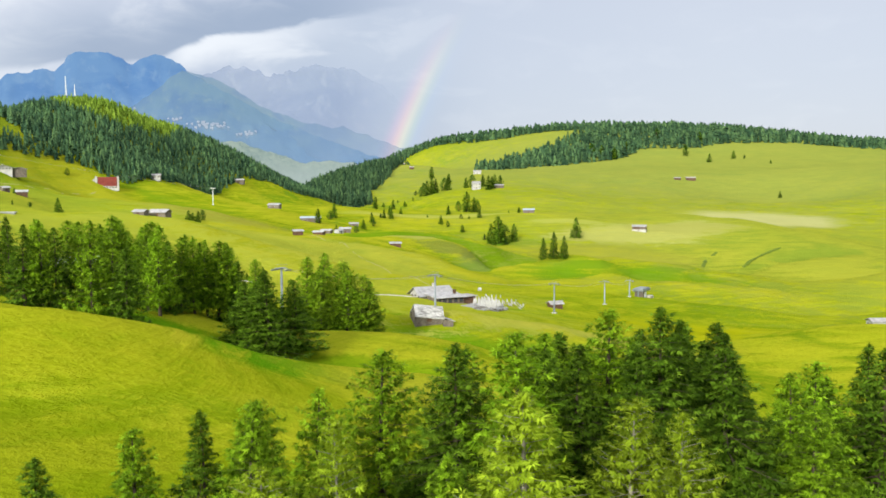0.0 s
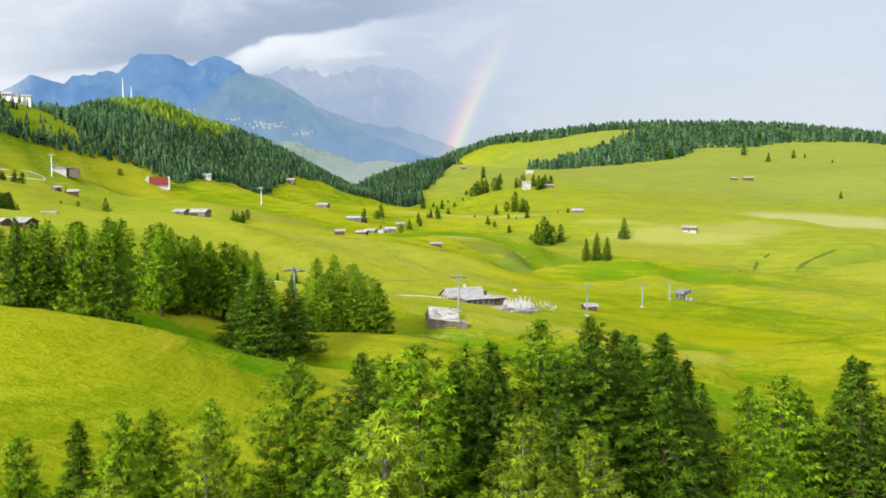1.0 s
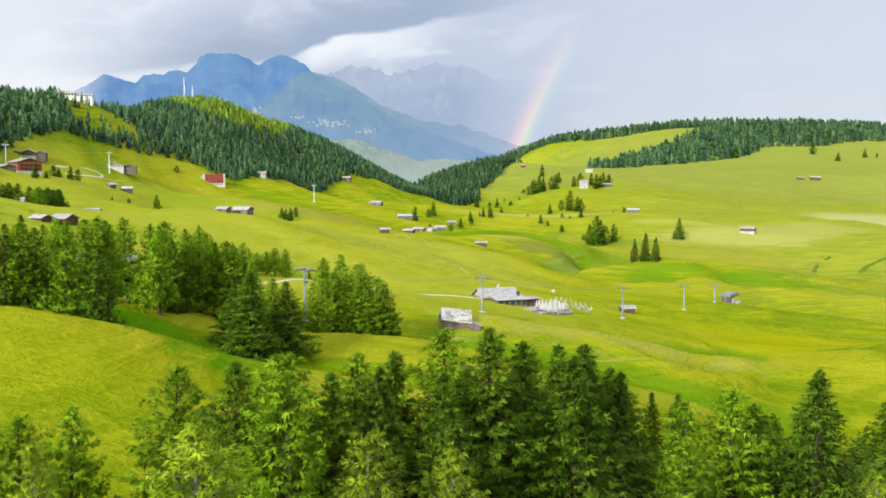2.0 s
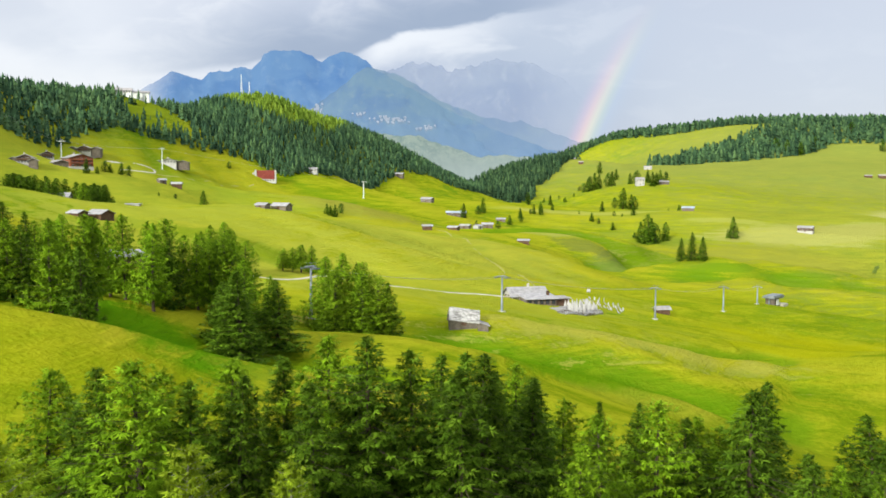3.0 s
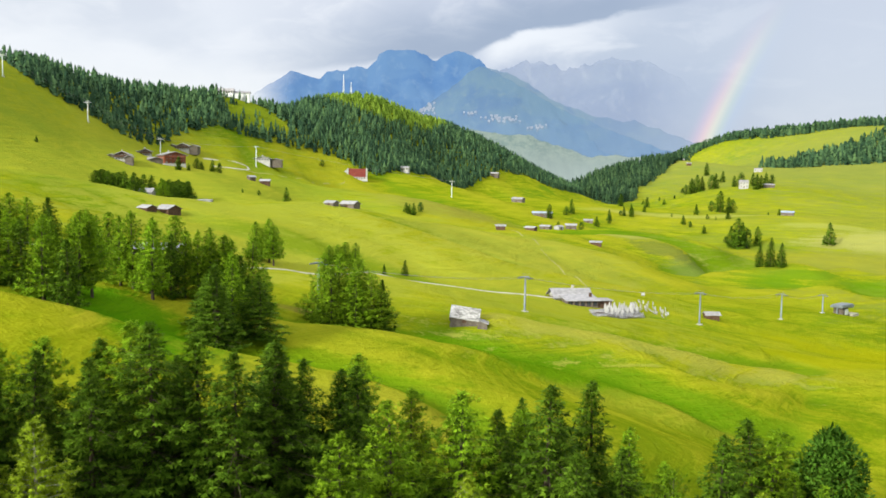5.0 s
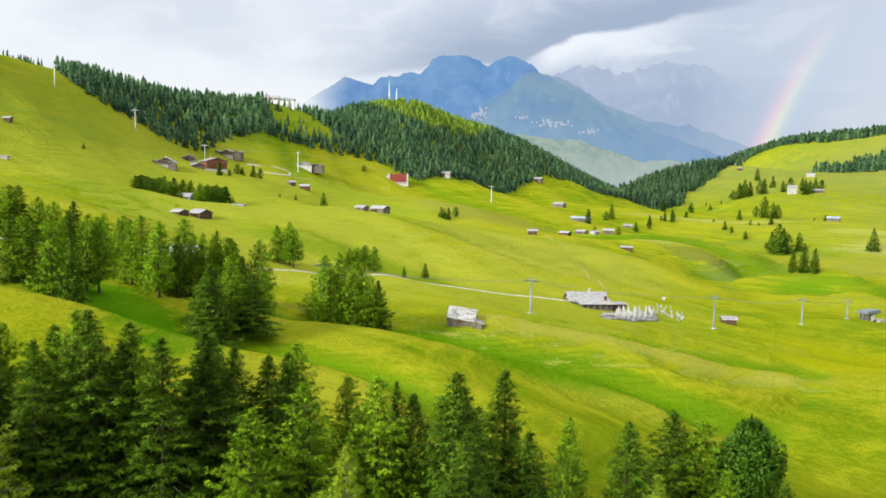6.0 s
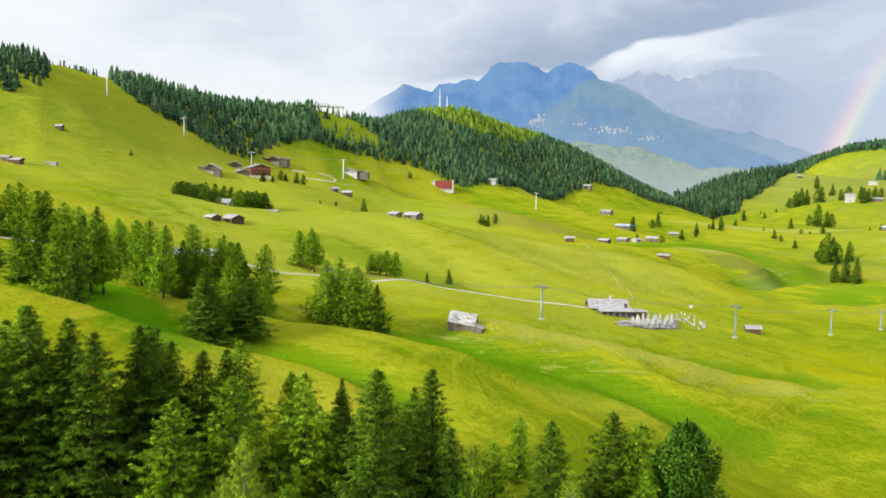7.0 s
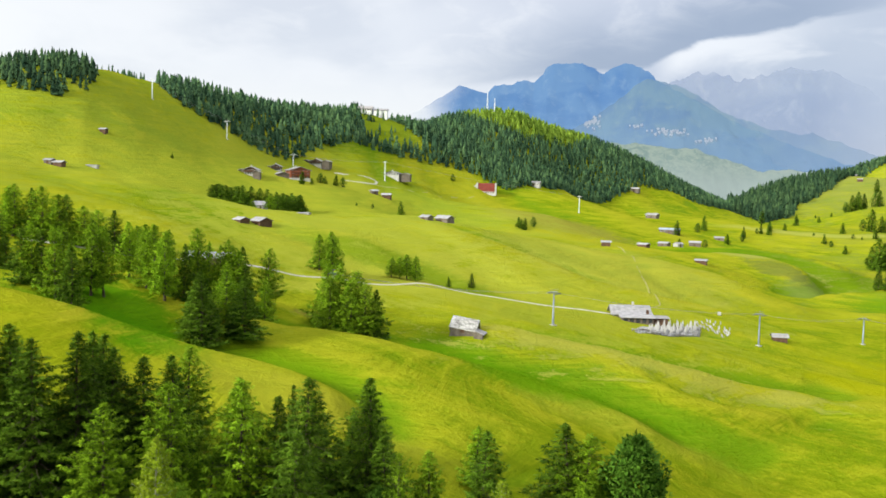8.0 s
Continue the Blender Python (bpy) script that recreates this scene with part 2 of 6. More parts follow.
    for spot, tone, share in (
            # two broad far patches, their raised blue standing for haze over the pastures
            (patch(600, 2100, 1100, 900, 0, 0.6), (0.205, 0.228, 0.055), 0.7),
            (patch(330, 950, 330, 520, 0, 0.9), (0.225, 0.245, 0.04), 0.5),
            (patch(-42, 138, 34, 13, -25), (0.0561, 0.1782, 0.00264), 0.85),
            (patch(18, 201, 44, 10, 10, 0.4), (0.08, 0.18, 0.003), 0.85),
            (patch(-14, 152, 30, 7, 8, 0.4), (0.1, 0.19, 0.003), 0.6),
            (patch(-40, 330, 85, 110, 0, 0.9), (0.33, 0.335, 0.035), 0.55),
            (patch(-120, 330, 70, 130, 20, 0.9), (0.32, 0.335, 0.035), 0.6),
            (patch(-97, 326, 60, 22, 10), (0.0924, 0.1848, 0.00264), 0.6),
            (patch(34, 244, 52, 13, 38, 1.2), (0.36, 0.335, 0.08), 0.35),
            (patch(-45, 104, 40, 14, 12), (0.22, 0.245, 0.006), 0.5),
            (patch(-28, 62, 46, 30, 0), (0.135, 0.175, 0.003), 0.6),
            (patch(10, 128, 34, 9, -5), (0.26, 0.26, 0.02), 0.6),
            (patch(46, 196, 26, 10, 10), (0.24, 0.25, 0.02), 0.5),
            (patch(27, 622, 16, 30, -15), (0.16, 0.2, 0.05), 0.5),
            (patch(-168, 675, 60, 70, 30), (0.2178, 0.2046, 0.0363), 0.7),
            (patch(-60, 480, 80, 75, 0), (0.31, 0.315, 0.045), 0.55),
            (patch(95, 165, 60, 50, 0, 0.8), (0.14, 0.18, 0.005), 0.5),
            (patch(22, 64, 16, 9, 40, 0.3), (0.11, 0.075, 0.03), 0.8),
            (patch(-32, 196, 12, 7, 0, 0.4), (0.16, 0.11, 0.04), 0.5),
            (patch(75, 575, 34, 24, 20, 0.9), (0.09, 0.19, 0.004), 0.5),
            (patch(128, 350, 75, 26, -8, 0.9), (0.31, 0.31, 0.004), 0.7),
            (patch(84, 309, 22, 14, 0, 0.9), (0.31, 0.31, 0.004), 0.6),
            (patch(415, 1180, 115, 80, 20, 0.15), (0.36, 0.35, 0.15), 0.85),
            (patch(190, 880, 105, 36, 22, 0.5), (0.37, 0.36, 0.11), 0.6),
            # greener grass below a crest, the slope's shade put into the tone as well
            (patch(112, 568, 52, 15, 5, 0.7), (0.1, 0.2, 0.005), 0.55),
            (patch(5, 636, 26, 13, 0, 0.6), (0.12, 0.14, 0.03), 0.65),
            (patch(-12, 657, 42, 12, 25, 0.4), (0.35, 0.35, 0.08), 0.55),
            (patch(0, 958, 120, 16, 18, 0.4), (0.34, 0.345, 0.08), 0.55),
            (patch(125, 912, 45, 12, 0, 0.4), (0.34, 0.345, 0.08), 0.5),
            (patch(250, 720, 60, 90, 20, 0.8), (0.14, 0.175, 0.012), 0.55),
            (patch(240, 905, 60, 22, 0), (0.2508, 0.2508, 0.0594), 0.6),
            (patch(-395, 765, 45, 55, 0), (0.13, 0.2, 0.012), 0.7),
            (patch(-260, 470, 170, 260, 0, 0.8), (0.28, 0.31, 0.035), 0.5),
            (patch(150, 780, 90, 60, 0), (0.2178, 0.2244, 0.033), 0.5)):
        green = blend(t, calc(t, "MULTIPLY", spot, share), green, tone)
    feed(t, p.inputs["Base Color"], blend(t, 1.0, green, (0.90, 0.915, 0.9), "MULTIPLY"))
    bumped(t, p, calc(t, "ADD", calc(t, "ADD", fine, calc(t, "MULTIPLY", blades, 0.2)), calc(t, "ADD", calc(t, "MULTIPLY", streak, 1.6), calc(t, "MULTIPLY", bands, 1.4))), 0.85, 1.0)
    return mat


def haze_glow_material(name, low, high, rock, glow, scale=0.004, ledge=0.5, veil=(), thin=0.0, shroud=(), mist=(), rain=()):
    """Far slopes with haze painted in: blue tints and a glow stand for the kilometres of bright air before them.
    veil: the heights between which they fade as if into cloud; shroud: the same across the plan;
    mist: heights below which the tint turns to a painted haze colour, and that colour; rain: the plan's x from which
    they thin to clear as in a shower, and how far."""
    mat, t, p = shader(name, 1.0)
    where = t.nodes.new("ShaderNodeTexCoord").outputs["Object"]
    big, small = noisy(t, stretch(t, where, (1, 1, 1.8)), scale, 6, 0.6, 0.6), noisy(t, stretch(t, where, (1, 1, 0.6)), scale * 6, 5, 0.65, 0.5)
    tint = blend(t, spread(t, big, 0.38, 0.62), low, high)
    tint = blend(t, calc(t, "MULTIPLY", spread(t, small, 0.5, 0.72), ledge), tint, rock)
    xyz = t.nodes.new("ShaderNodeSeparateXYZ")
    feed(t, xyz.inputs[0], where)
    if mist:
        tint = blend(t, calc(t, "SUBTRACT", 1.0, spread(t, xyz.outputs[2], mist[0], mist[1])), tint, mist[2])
    # emission paints the haze's brightness; the slopes themselves are no lamps
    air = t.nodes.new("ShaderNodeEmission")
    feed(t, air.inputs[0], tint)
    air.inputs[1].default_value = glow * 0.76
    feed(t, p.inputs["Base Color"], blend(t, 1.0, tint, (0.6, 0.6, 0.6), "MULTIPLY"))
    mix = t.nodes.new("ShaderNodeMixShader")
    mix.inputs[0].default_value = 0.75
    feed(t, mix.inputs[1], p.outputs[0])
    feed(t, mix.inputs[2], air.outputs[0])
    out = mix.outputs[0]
    if veil or thin:
        wisp = calc(t, "MULTIPLY", calc(t, "SUBTRACT", noisy(t, stretch(t, where, (1, 1, 2.5)), 0.0022, 5, 0.55, 0.4), 0.5), 300.0)
        gone = calc(t, "MAXIMUM", spread(t, calc(t, "ADD", xyz.outputs[2], wisp), *veil), thin) if veil else thin
        if shroud:
            gone = calc(t, "MAXIMUM", gone, calc(t, "SUBTRACT", 1.0, spread(t, calc(t, "MULTIPLY_ADD", wisp, 1.2, xyz.outputs[0]), *shroud)))
        if rain:
            gone = calc(t, "MAXIMUM", gone, calc(t, "MULTIPLY", spread(t, xyz.outputs[0], rain[0], rain[1]), rain[2]))
        clear = t.nodes.new("ShaderNodeBsdfTransparent")
        mix2 = t.nodes.new("ShaderNodeMixShader")
        feed(t, mix2.inputs[0], gone)
        feed(t, mix2.inputs[1], out)
        feed(t, mix2.inputs[2], clear.outputs[0])
        out = mix2.outputs[0]
    feed(t, t.nodes["Material Output"].inputs[0], out)
    return mat


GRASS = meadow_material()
BARK = surface("bark", (0.04, 0.03, 0.02), (0.09, 0.07, 0.05), 1.5, 0.9, grain=14, relief=0.03, scale3=(1, 1, 0.3))
PALE_BARK = surface("pale_larch_bark", (0.16, 0.145, 0.12), (0.3, 0.28, 0.24), 1.5, 0.9, grain=14, relief=0.03, scale3=(1, 1, 0.3))
SPRUCE = foliage("spruce_needles", (0.05, 0.112, 0.006), (0.09, 0.182, 0.01), (0.18, 0.29, 0.022))
LARCH = foliage("larch_needles", (0.122, 0.25, 0.007), (0.2, 0.36, 0.011), (0.31, 0.46, 0.026))
LIGHT_LARCH = foliage("young_larch_needles", (0.19, 0.29, 0.012), (0.26, 0.36, 0.018), (0.33, 0.43, 0.03))
PINE = foliage("stone_pine_needles", (0.036, 0.1, 0.008), (0.066, 0.155, 0.012), (0.105, 0.21, 0.025))
LEAVES = foliage("broad_leaves", (0.16, 0.3, 0.012), (0.25, 0.41, 0.016), (0.35, 0.5, 0.03))
# extra blue in these greens paints in the haze of distance
FAR_SPRUCE = foliage("hazed_forest_needles", (0.03, 0.073, 0.04), (0.05, 0.108, 0.048), (0.115, 0.19, 0.065), 0.05)
# forest needles with the hilltop's sun patch painted in as yellow-green
FAR_SUNLIT = foliage("sun_tinted_needles", (0.11, 0.2, 0.02), (0.18, 0.29, 0.03), (0.28, 0.38, 0.05), 0.02)
OLD_WOOD = surface("weathered_boards", (0.09, 0.074, 0.06), (0.18, 0.155, 0.135), 0.8, 0.9, grain=6, relief=0.01)
DARK_WOOD = surface("dark_stained_boards", (0.06, 0.034, 0.022), (0.12, 0.07, 0.045), 0.8, 0.8, grain=6, relief=0.01)
RED_WOOD = surface("red_brown_boards", (0.16, 0.05, 0.028), (0.25, 0.08, 0.045), 0.5, 0.7, grain=5, relief=0.01)
BLEACHED = surface("bleached_patched_shingles", (0.13, 0.128, 0.125), (0.52, 0.515, 0.51), 0.9, 0.8, grain=2.5, relief=0.03, scale3=(0.5, 1.5, 1.5))
PALE_ROOF = surface("silver_shingles", (0.2, 0.198, 0.21), (0.34, 0.335, 0.35), 0.6, 0.75, grain=4, relief=0.02)
GREY_ROOF = surface("grey_shingles", (0.2, 0.196, 0.2), (0.336, 0.32, 0.328), 0.6, 0.75, grain=4, relief=0.02)
BLUE_ROOF = surface("blue_grey_sheet_roof", (0.22, 0.27, 0.36), (0.32, 0.37, 0.46), 0.3, 0.5, grain=3, relief=0.0)
RED_ROOF = surface("dark_red_roof_sheet", (0.15, 0.028, 0.026), (0.23, 0.045, 0.04), 0.3, 0.6, grain=3, relief=0.0)
PLASTER = surface("white_plaster", (0.32, 0.318, 0.315), (0.41, 0.408, 0.405), 0.5, 0.9, grain=5, relief=0.01)
STONE = surface("field_stone", (0.3, 0.28, 0.26), (0.45, 0.43, 0.4), 1.5, 0.9, grain=6, relief=0.04)
GLASS = surface("window_glass", (0.03, 0.035, 0.04), (0.05, 0.055, 0.06), 0.5, 0.08, grain=3, relief=0.0)
STEEL = surface("galvanised_steel", (0.15, 0.175, 0.2), (0.23, 0.255, 0.285), 0.8, 0.5, 0.4, grain=6, relief=0.0)
MAST = surface("white_painted_steel", (0.6, 0.62, 0.64), (0.68, 0.7, 0.72), 0.2, 0.5, grain=2, relief=0.0)
CANVAS = surface("white_canvas", (0.31, 0.31, 0.31), (0.4, 0.4, 0.4), 1.0, 0.9, grain=8, relief=0.0)
GRAVEL = surface("pale_gravel", (0.3, 0.285, 0.22), (0.42, 0.40, 0.33), 0.3, 0.95, grain=4, relief=0.05)
CABLE = surface("steel_rope", (0.2, 0.2, 0.21), (0.28, 0.28, 0.29), 0.3, 0.5, 0.5, grain=2, relief=0.0)
PAVING = surface("grey_paving", (0.2, 0.2, 0.2), (0.3, 0.3, 0.3), 0.4, 0.9, grain=5, relief=0.02)
BUSH = foliage("bush_leaves", (0.13, 0.27, 0.012), (0.2, 0.36, 0.02), (0.27, 0.43, 0.03))
DITCH = surface("rank_ditch_grass", (0.06, 0.095, 0.006), (0.1, 0.14, 0.01), 0.5, 0.95, grain=4, relief=0.03)
TRODDEN = surface("trodden_grass", (0.2, 0.2, 0.05), (0.28, 0.26, 0.09), 0.5, 0.95, grain=4, relief=0.03)

# ---------------------------------------------------------------- lie of the land
RISES = []


def rise(x, y, reach, high):
    """A swell (or, below nought, a hollow) of the ground round x, y."""
    RISES.append((x, y, reach, high))


SPURS = []


def spur(line, reach, high, behind=0.0):
    """A crest (or, below nought, a runnel) along a line of the plan, with a hollow on its left-hand side."""
    line = np.array(line, float)
    for _ in range(2):
        mid = np.empty((2 * len(line) - 2, 2))
        mid[0::2] = line[:-1] * 0.75 + line[1:] * 0.25
        mid[1::2] = line[:-1] * 0.25 + line[1:] * 0.75
        line = np.concatenate([line[:1], mid, line[-1:]])
    SPURS.append((line, reach, high, behind))


def spur_height(x, y):
    z = np.zeros(x.shape)
    for line, reach, high, behind in SPURS:
        low, top, room = line.min(0), line.max(0), 4.5 * reach
        if x.size < 50 and not np.any((x > low[0] - room) & (x < top[0] + room) & (y > low[1] - room) & (y < top[1] + room)):
            continue
        best, across, beyond = np.full(x.shape, 1e9), np.zeros(x.shape), np.zeros(x.shape)
        for i, (a, b) in enumerate(zip(line, line[1:])):
            d = b - a
            size = math.hypot(*d)
            along = ((x - a[0]) * d[0] + (y - a[1]) * d[1]) / size
            side = ((y - a[1]) * d[0] - (x - a[0]) * d[1]) / size
            over = np.maximum(np.maximum(-along, along - size), 0)
            off = np.hypot(side, over)
            near = off < best
            best = np.where(near, off, best)
            end = ((i == 0) & (along < 0)) | ((i == len(line) - 2) & (along > size))
            across = np.where(near, np.where(end, side, np.where(side < 0, -off, off)), across)
            beyond = np.where(near, np.where(end, over, 0), beyond)
        s = across / reach
        z = z + high * (np.exp(-s * s) - behind * np.exp(-(s - 1.7) ** 2)) * np.exp(-(beyond / reach / 1.5) ** 2)
    return z


BASE = 83.5
rise(0, -60, 20, 1.3)
rise(100, -60, 20, -1.4)
rise(50, 0, 20, -2.2)
rise(105, 0, 20, -2.7)
rise(10, 52, 20, 0.2)
rise(42, 70, 20, -3.1)
rise(-80, -40, 20, 8.1)
rise(19, 70, 20, 3.8)
rise(180, 0, 20, -7.4)
rise(44, 90, 20, 0.1)
rise(-30, 70, 20, 0.4)
rise(100, 100, 20, -2.6)
rise(-40, 94, 20, 1.8)
rise(85, 115, 20, -2.1)
rise(61, 122, 20, -2.6)
rise(-100, 60, 20, 4.6)
rise(-34, 113, 20, 2.6)
rise(-90, 100, 20, 4.4)
rise(95, 150, 20, -8.0)
rise(-56, 128, 20, 5.5)
rise(200, 100, 20, -3.4)
rise(-29, 145, 20, -4.2)
rise(-34, 172, 20, 5.0)
rise(4, 182, 20, 5.8)
rise(-18, 182, 20, -4.5)
rise(23, 191, 20, -7.6)
rise(66, 192, 20, -7.4)
rise(100, 200, 21, -6.5)
rise(45, 205, 21, 2.0)
rise(-11, 201, 21, -0.2)
rise(-36, 200, 22, -3.1)
rise(200, -300, 23, -31.0)
rise(12, 226, 23, 1.5)
rise(-120, 180, 24, -0.7)
rise(72, 249, 25, -5.2)
rise(130, 240, 25, -4.0)
rise(30, 253, 25, 1.0)
rise(-110, 230, 26, -0.2)
rise(51, 272, 27, 0.4)
rise(-2, 269, 27, -1.6)
rise(-85, 267, 28, -6.2)
rise(-250, 150, 29, 11.6)
rise(144, 301, 30, 11.0)
rise(-300, -200, 30, 28.3)
rise(-72, 297, 30, -0.4)
rise(-45, 318, 31, 1.5)
rise(89, 335, 32, -0.1)
rise(-2, 341, 32, -2.6)
rise(43, 354, 33, -0.2)
rise(-67, 338, 33, -10.1)
rise(200, 330, 33, 13.8)
rise(-152, 307, 34, -6.1)
rise(-400, 0, 36, 39.2)
rise(500, 0, 36, -21.1)
rise(6, 393, 36, 1.1)
rise(74, 413, 38, 2.1)
rise(161, 425, 40, 10.0)
rise(-287, 308, 40, -5.9)
rise(101, 459, 42, 9.3)
rise(-134, 431, 42, 4.4)
rise(-228, 390, 42, -11.5)
rise(260, 430, 43, 28.2)
rise(-36, 468, 43, -1.3)
rise(-214, 431, 45, -7.1)
rise(-330, 374, 46, -3.8)
rise(40, 553, 49, -3.8)
rise(-29, 563, 50, 19.7)
rise(-402, 394, 51, 36.1)
rise(-92, 566, 51, -5.0)
rise(-309, 478, 52, -23.4)
rise(73, 590, 52, 27.6)
rise(18, 604, 53, -27.1)
rise(-379, 458, 54, 2.4)
rise(171, 603, 54, 22.6)
rise(-237, 554, 54, -40.4)
rise(-284, 544, 55, 47.8)
rise(-361, 511, 56, 13.1)
rise(256, 617, 57, 11.2)
rise(350, 600, 58, 36.9)
rise(-175, 630, 58, 1.8)
rise(-10, 670, 59, 26.9)
rise(-344, 565, 59, -69.0)
rise(700, 300, 59, 9.9)
rise(-93, 676, 60, -11.7)
rise(-420, 531, 60, 30.9)
rise(50, 723, 63, 2.6)
rise(-349, 631, 64, 9.7)
rise(-700, 300, 67, 11.0)
rise(-414, 631, 67, 24.3)
rise(-327, 685, 67, -12.2)
rise(-407, 694, 71, -5.3)
rise(-119, 806, 71, -6.6)
rise(-303, 753, 71, -41.5)
rise(123, 838, 72, 8.1)
rise(-205, 813, 73, -5.5)
rise(18, 852, 73, -9.1)
rise(-539, 653, 74, -18.4)
rise(364, 818, 75, 22.1)
rise(295, 849, 75, -9.7)
rise(-410, 766, 76, 38.0)
rise(-105, 884, 77, -3.9)
rise(193, 900, 78, 2.6)
rise(-349, 827, 78, 9.6)
rise(-541, 726, 79, -12.4)
rise(-254, 900, 81, 1.4)
rise(127, 950, 81, 15.4)
rise(300, 929, 82, 31.0)
rise(-175, 951, 83, -4.7)
rise(-501, 838, 84, -42.3)
rise(-293, 995, 89, -54.8)
rise(382, 999, 89, 3.7)
rise(-487, 924, 90, 34.3)
rise(-800, 700, 91, -97.0)
rise(-411, 1027, 94, 139.0)
rise(-497, 1007, 96, -117.0)
rise(900, 800, 97, 18.5)
rise(-17, 1150, 97, -12.2)
rise(-350, 1100, 98, -12.3)
rise(-253, 1131, 98, -25.2)
rise(-452, 1106, 102, -10.8)
rise(44, 1234, 104, 9.3)
rise(-310, 1201, 105, 41.1)
rise(-139, 1250, 106, -43.9)
rise(-518, 1187, 110, 24.7)
rise(555, 1250, 112, -7.5)
rise(-258, 1318, 113, 21.9)
rise(-13, 1363, 114, 17.8)
rise(348, 1351, 115, -1.7)
rise(-459, 1293, 116, 3.7)
rise(-134, 1426, 120, -39.2)
rise(-850, 1200, 124, -63.5)
rise(294, 1502, 127, -13.6)
rise(-600, 1500, 135, -19.1)
rise(589, 1602, 140, -49.2)
rise(-154, 1705, 142, -11.3)
rise(66, 1784, 148, 6.0)
rise(460, 1740, 148, -1.8)
rise(1200, 1500, 155, -24.7)
rise(-500, 1900, 163, -129.0)
rise(1800, 1000, 164, -22.2)
rise(393, 2007, 168, 7.3)
rise(98, 2057, 169, -18.2)
rise(-154, 2054, 170, 42.3)
rise(536, 2058, 174, -23.4)
rise(911, 2058, 183, -22.1)
rise(-1200, 2000, 193, -182.6)
rise(188, 2613, 214, -13.9)
rise(-350, 2600, 215, -132.3)
rise(-600, 2600, 219, -174.7)
rise(363, 2715, 223, 48.7)
rise(614, 2716, 227, -8.9)
rise(29, 2814, 230, -9.7)
rise(1155, 2614, 231, -3.8)
rise(865, 2716, 231, 49.2)
rise(1500, 2600, 242, 38.0)
rise(-62, 3025, 247, 90.7)
rise(800, 3300, 275, 59.1)
rise(200, 3400, 277, 33.8)
rise(-500, 3500, 288, -295.7)
rise(600, 4200, 344, -30.2)
rise(-750, 750, 420, 80.0)
rise(-300, 2800, 700, 3.0)
rise(700, 2700, 700, 57.7)
rise(500, 700, 500, -117.7)
rise(0, 0, 400, -29.1)
rise(-450, 1200, 350, -0.2)
rise(-150, 300, 200, 14.8)
rise(-300, 1900, 400, -28.7)
rise(1500, 2500, 800, 7.8)
rise(50, 600, 220, -20.5)

# crests and runnels that the eye can pick out
spur([(-66, 112), (-54, 111), (-42, 115), (-31, 129), (-16, 140), (-5, 141), (10, 136), (18, 127)], 5.5, 1.7, 1.1)
spur([(-30, 164), (-17, 177), (1, 182), (11, 196), (22, 202), (36, 204), (48, 198)], 5.5, 1.5, 1.3)
spur([(-4, 206), (8, 199), (25, 203), (44, 210), (58, 212)], 8.0, -1.8)
spur([(2, 222), (17, 231), (36, 243), (54, 261), (67, 270), (80, 276)], 8.0, 1.9, 1.1)
spur([(67, 205), (76, 248), (79, 283), (70, 300)], 5.0, -1.0)
spur([(40, 228), (50, 224), (60, 232), (68, 246)], 4.5, 1.1, 1.0)
spur([(-32, 640), (-12, 650), (6, 655), (22, 640), (28, 612)], 15.0, 4.0, 1.6)
spur([(20, 592), (30, 625), (34, 650), (48, 685), (56, 710)], 12.0, -8.0)
spur([(58, 590), (74, 600), (92, 588), (100, 560)], 14.0, 3.0, 0.8)
spur([(74, 536), (110, 545), (150, 552), (200, 560)], 9.0, 2.4, 1.0)
spur([(120, 640), (170, 700), (260, 770), (360, 800)], 14.0, 3.6, 1.0)
spur([(-150, 520), (-100, 505), (-50, 520), (-10, 530), (30, 525)], 12.0, 2.2, 1.0)
spur([(-120, 400), (-80, 415), (-40, 408), (-10, 420), (40, 440)], 10.0, 1.6, 1.0)
spur([(157, 571), (165, 582), (190, 640), (210, 720), (228, 804), (247, 825)], 5.0, -2.0)
spur([(256, 798), (310, 810), (340, 835), (400, 850)], 5.0, -2.2)
spur([(47, 129), (50, 142), (57, 154), (60, 170), (68, 186)], 2.5, -1.0)
rise(520, 2680, 260, 26)
rise(-416, 464, 26, 4.5)
rise(-417, 768, 24, 6)
rise(250, 2800, 200, 14)
rise(-3, 213, 11, 1.5)


def folds(x, y):
    """Low spurs and runnels that slant down the slopes."""
    far = np.hypot(x - 50, y)
    lane = (0.45 * x + 0.9 * y) / 15.0 + 1.6 * np.sin(x / 47.0 + 0.6) + 0.9 * np.sin(y / 61.0)
    wide = (0.3 * x + 0.95 * y) / 38.0 + 1.8 * np.sin(x / 90.0 + 2.0) + 1.1 * np.sin(y / 130.0)
    low = np.clip((far - 90) / 120, 0, 1) * (0.75 * np.sin(lane) + 0.5 * np.sin(lane * 2.3 + 1.0)) * (0.6 + 0.4 * np.sin(x / 70.0 - y / 110.0))
    low = low + np.clip((far - 120) / 120, 0, 1) * 0.7 * (1 - np.abs(np.sin(lane * 0.5 + 0.7))) ** 2
    low = low + np.clip((far - 450) / 250, 0, 1) * 2.0 * (1 - np.abs(np.sin(wide * 0.6 + 0.4))) ** 2
    return low + np.clip((far - 400) / 250, 0, 1) * 1.3 * np.sin(wide) * (0.6 + 0.4 * np.sin(x / 170.0 + y / 210.0))


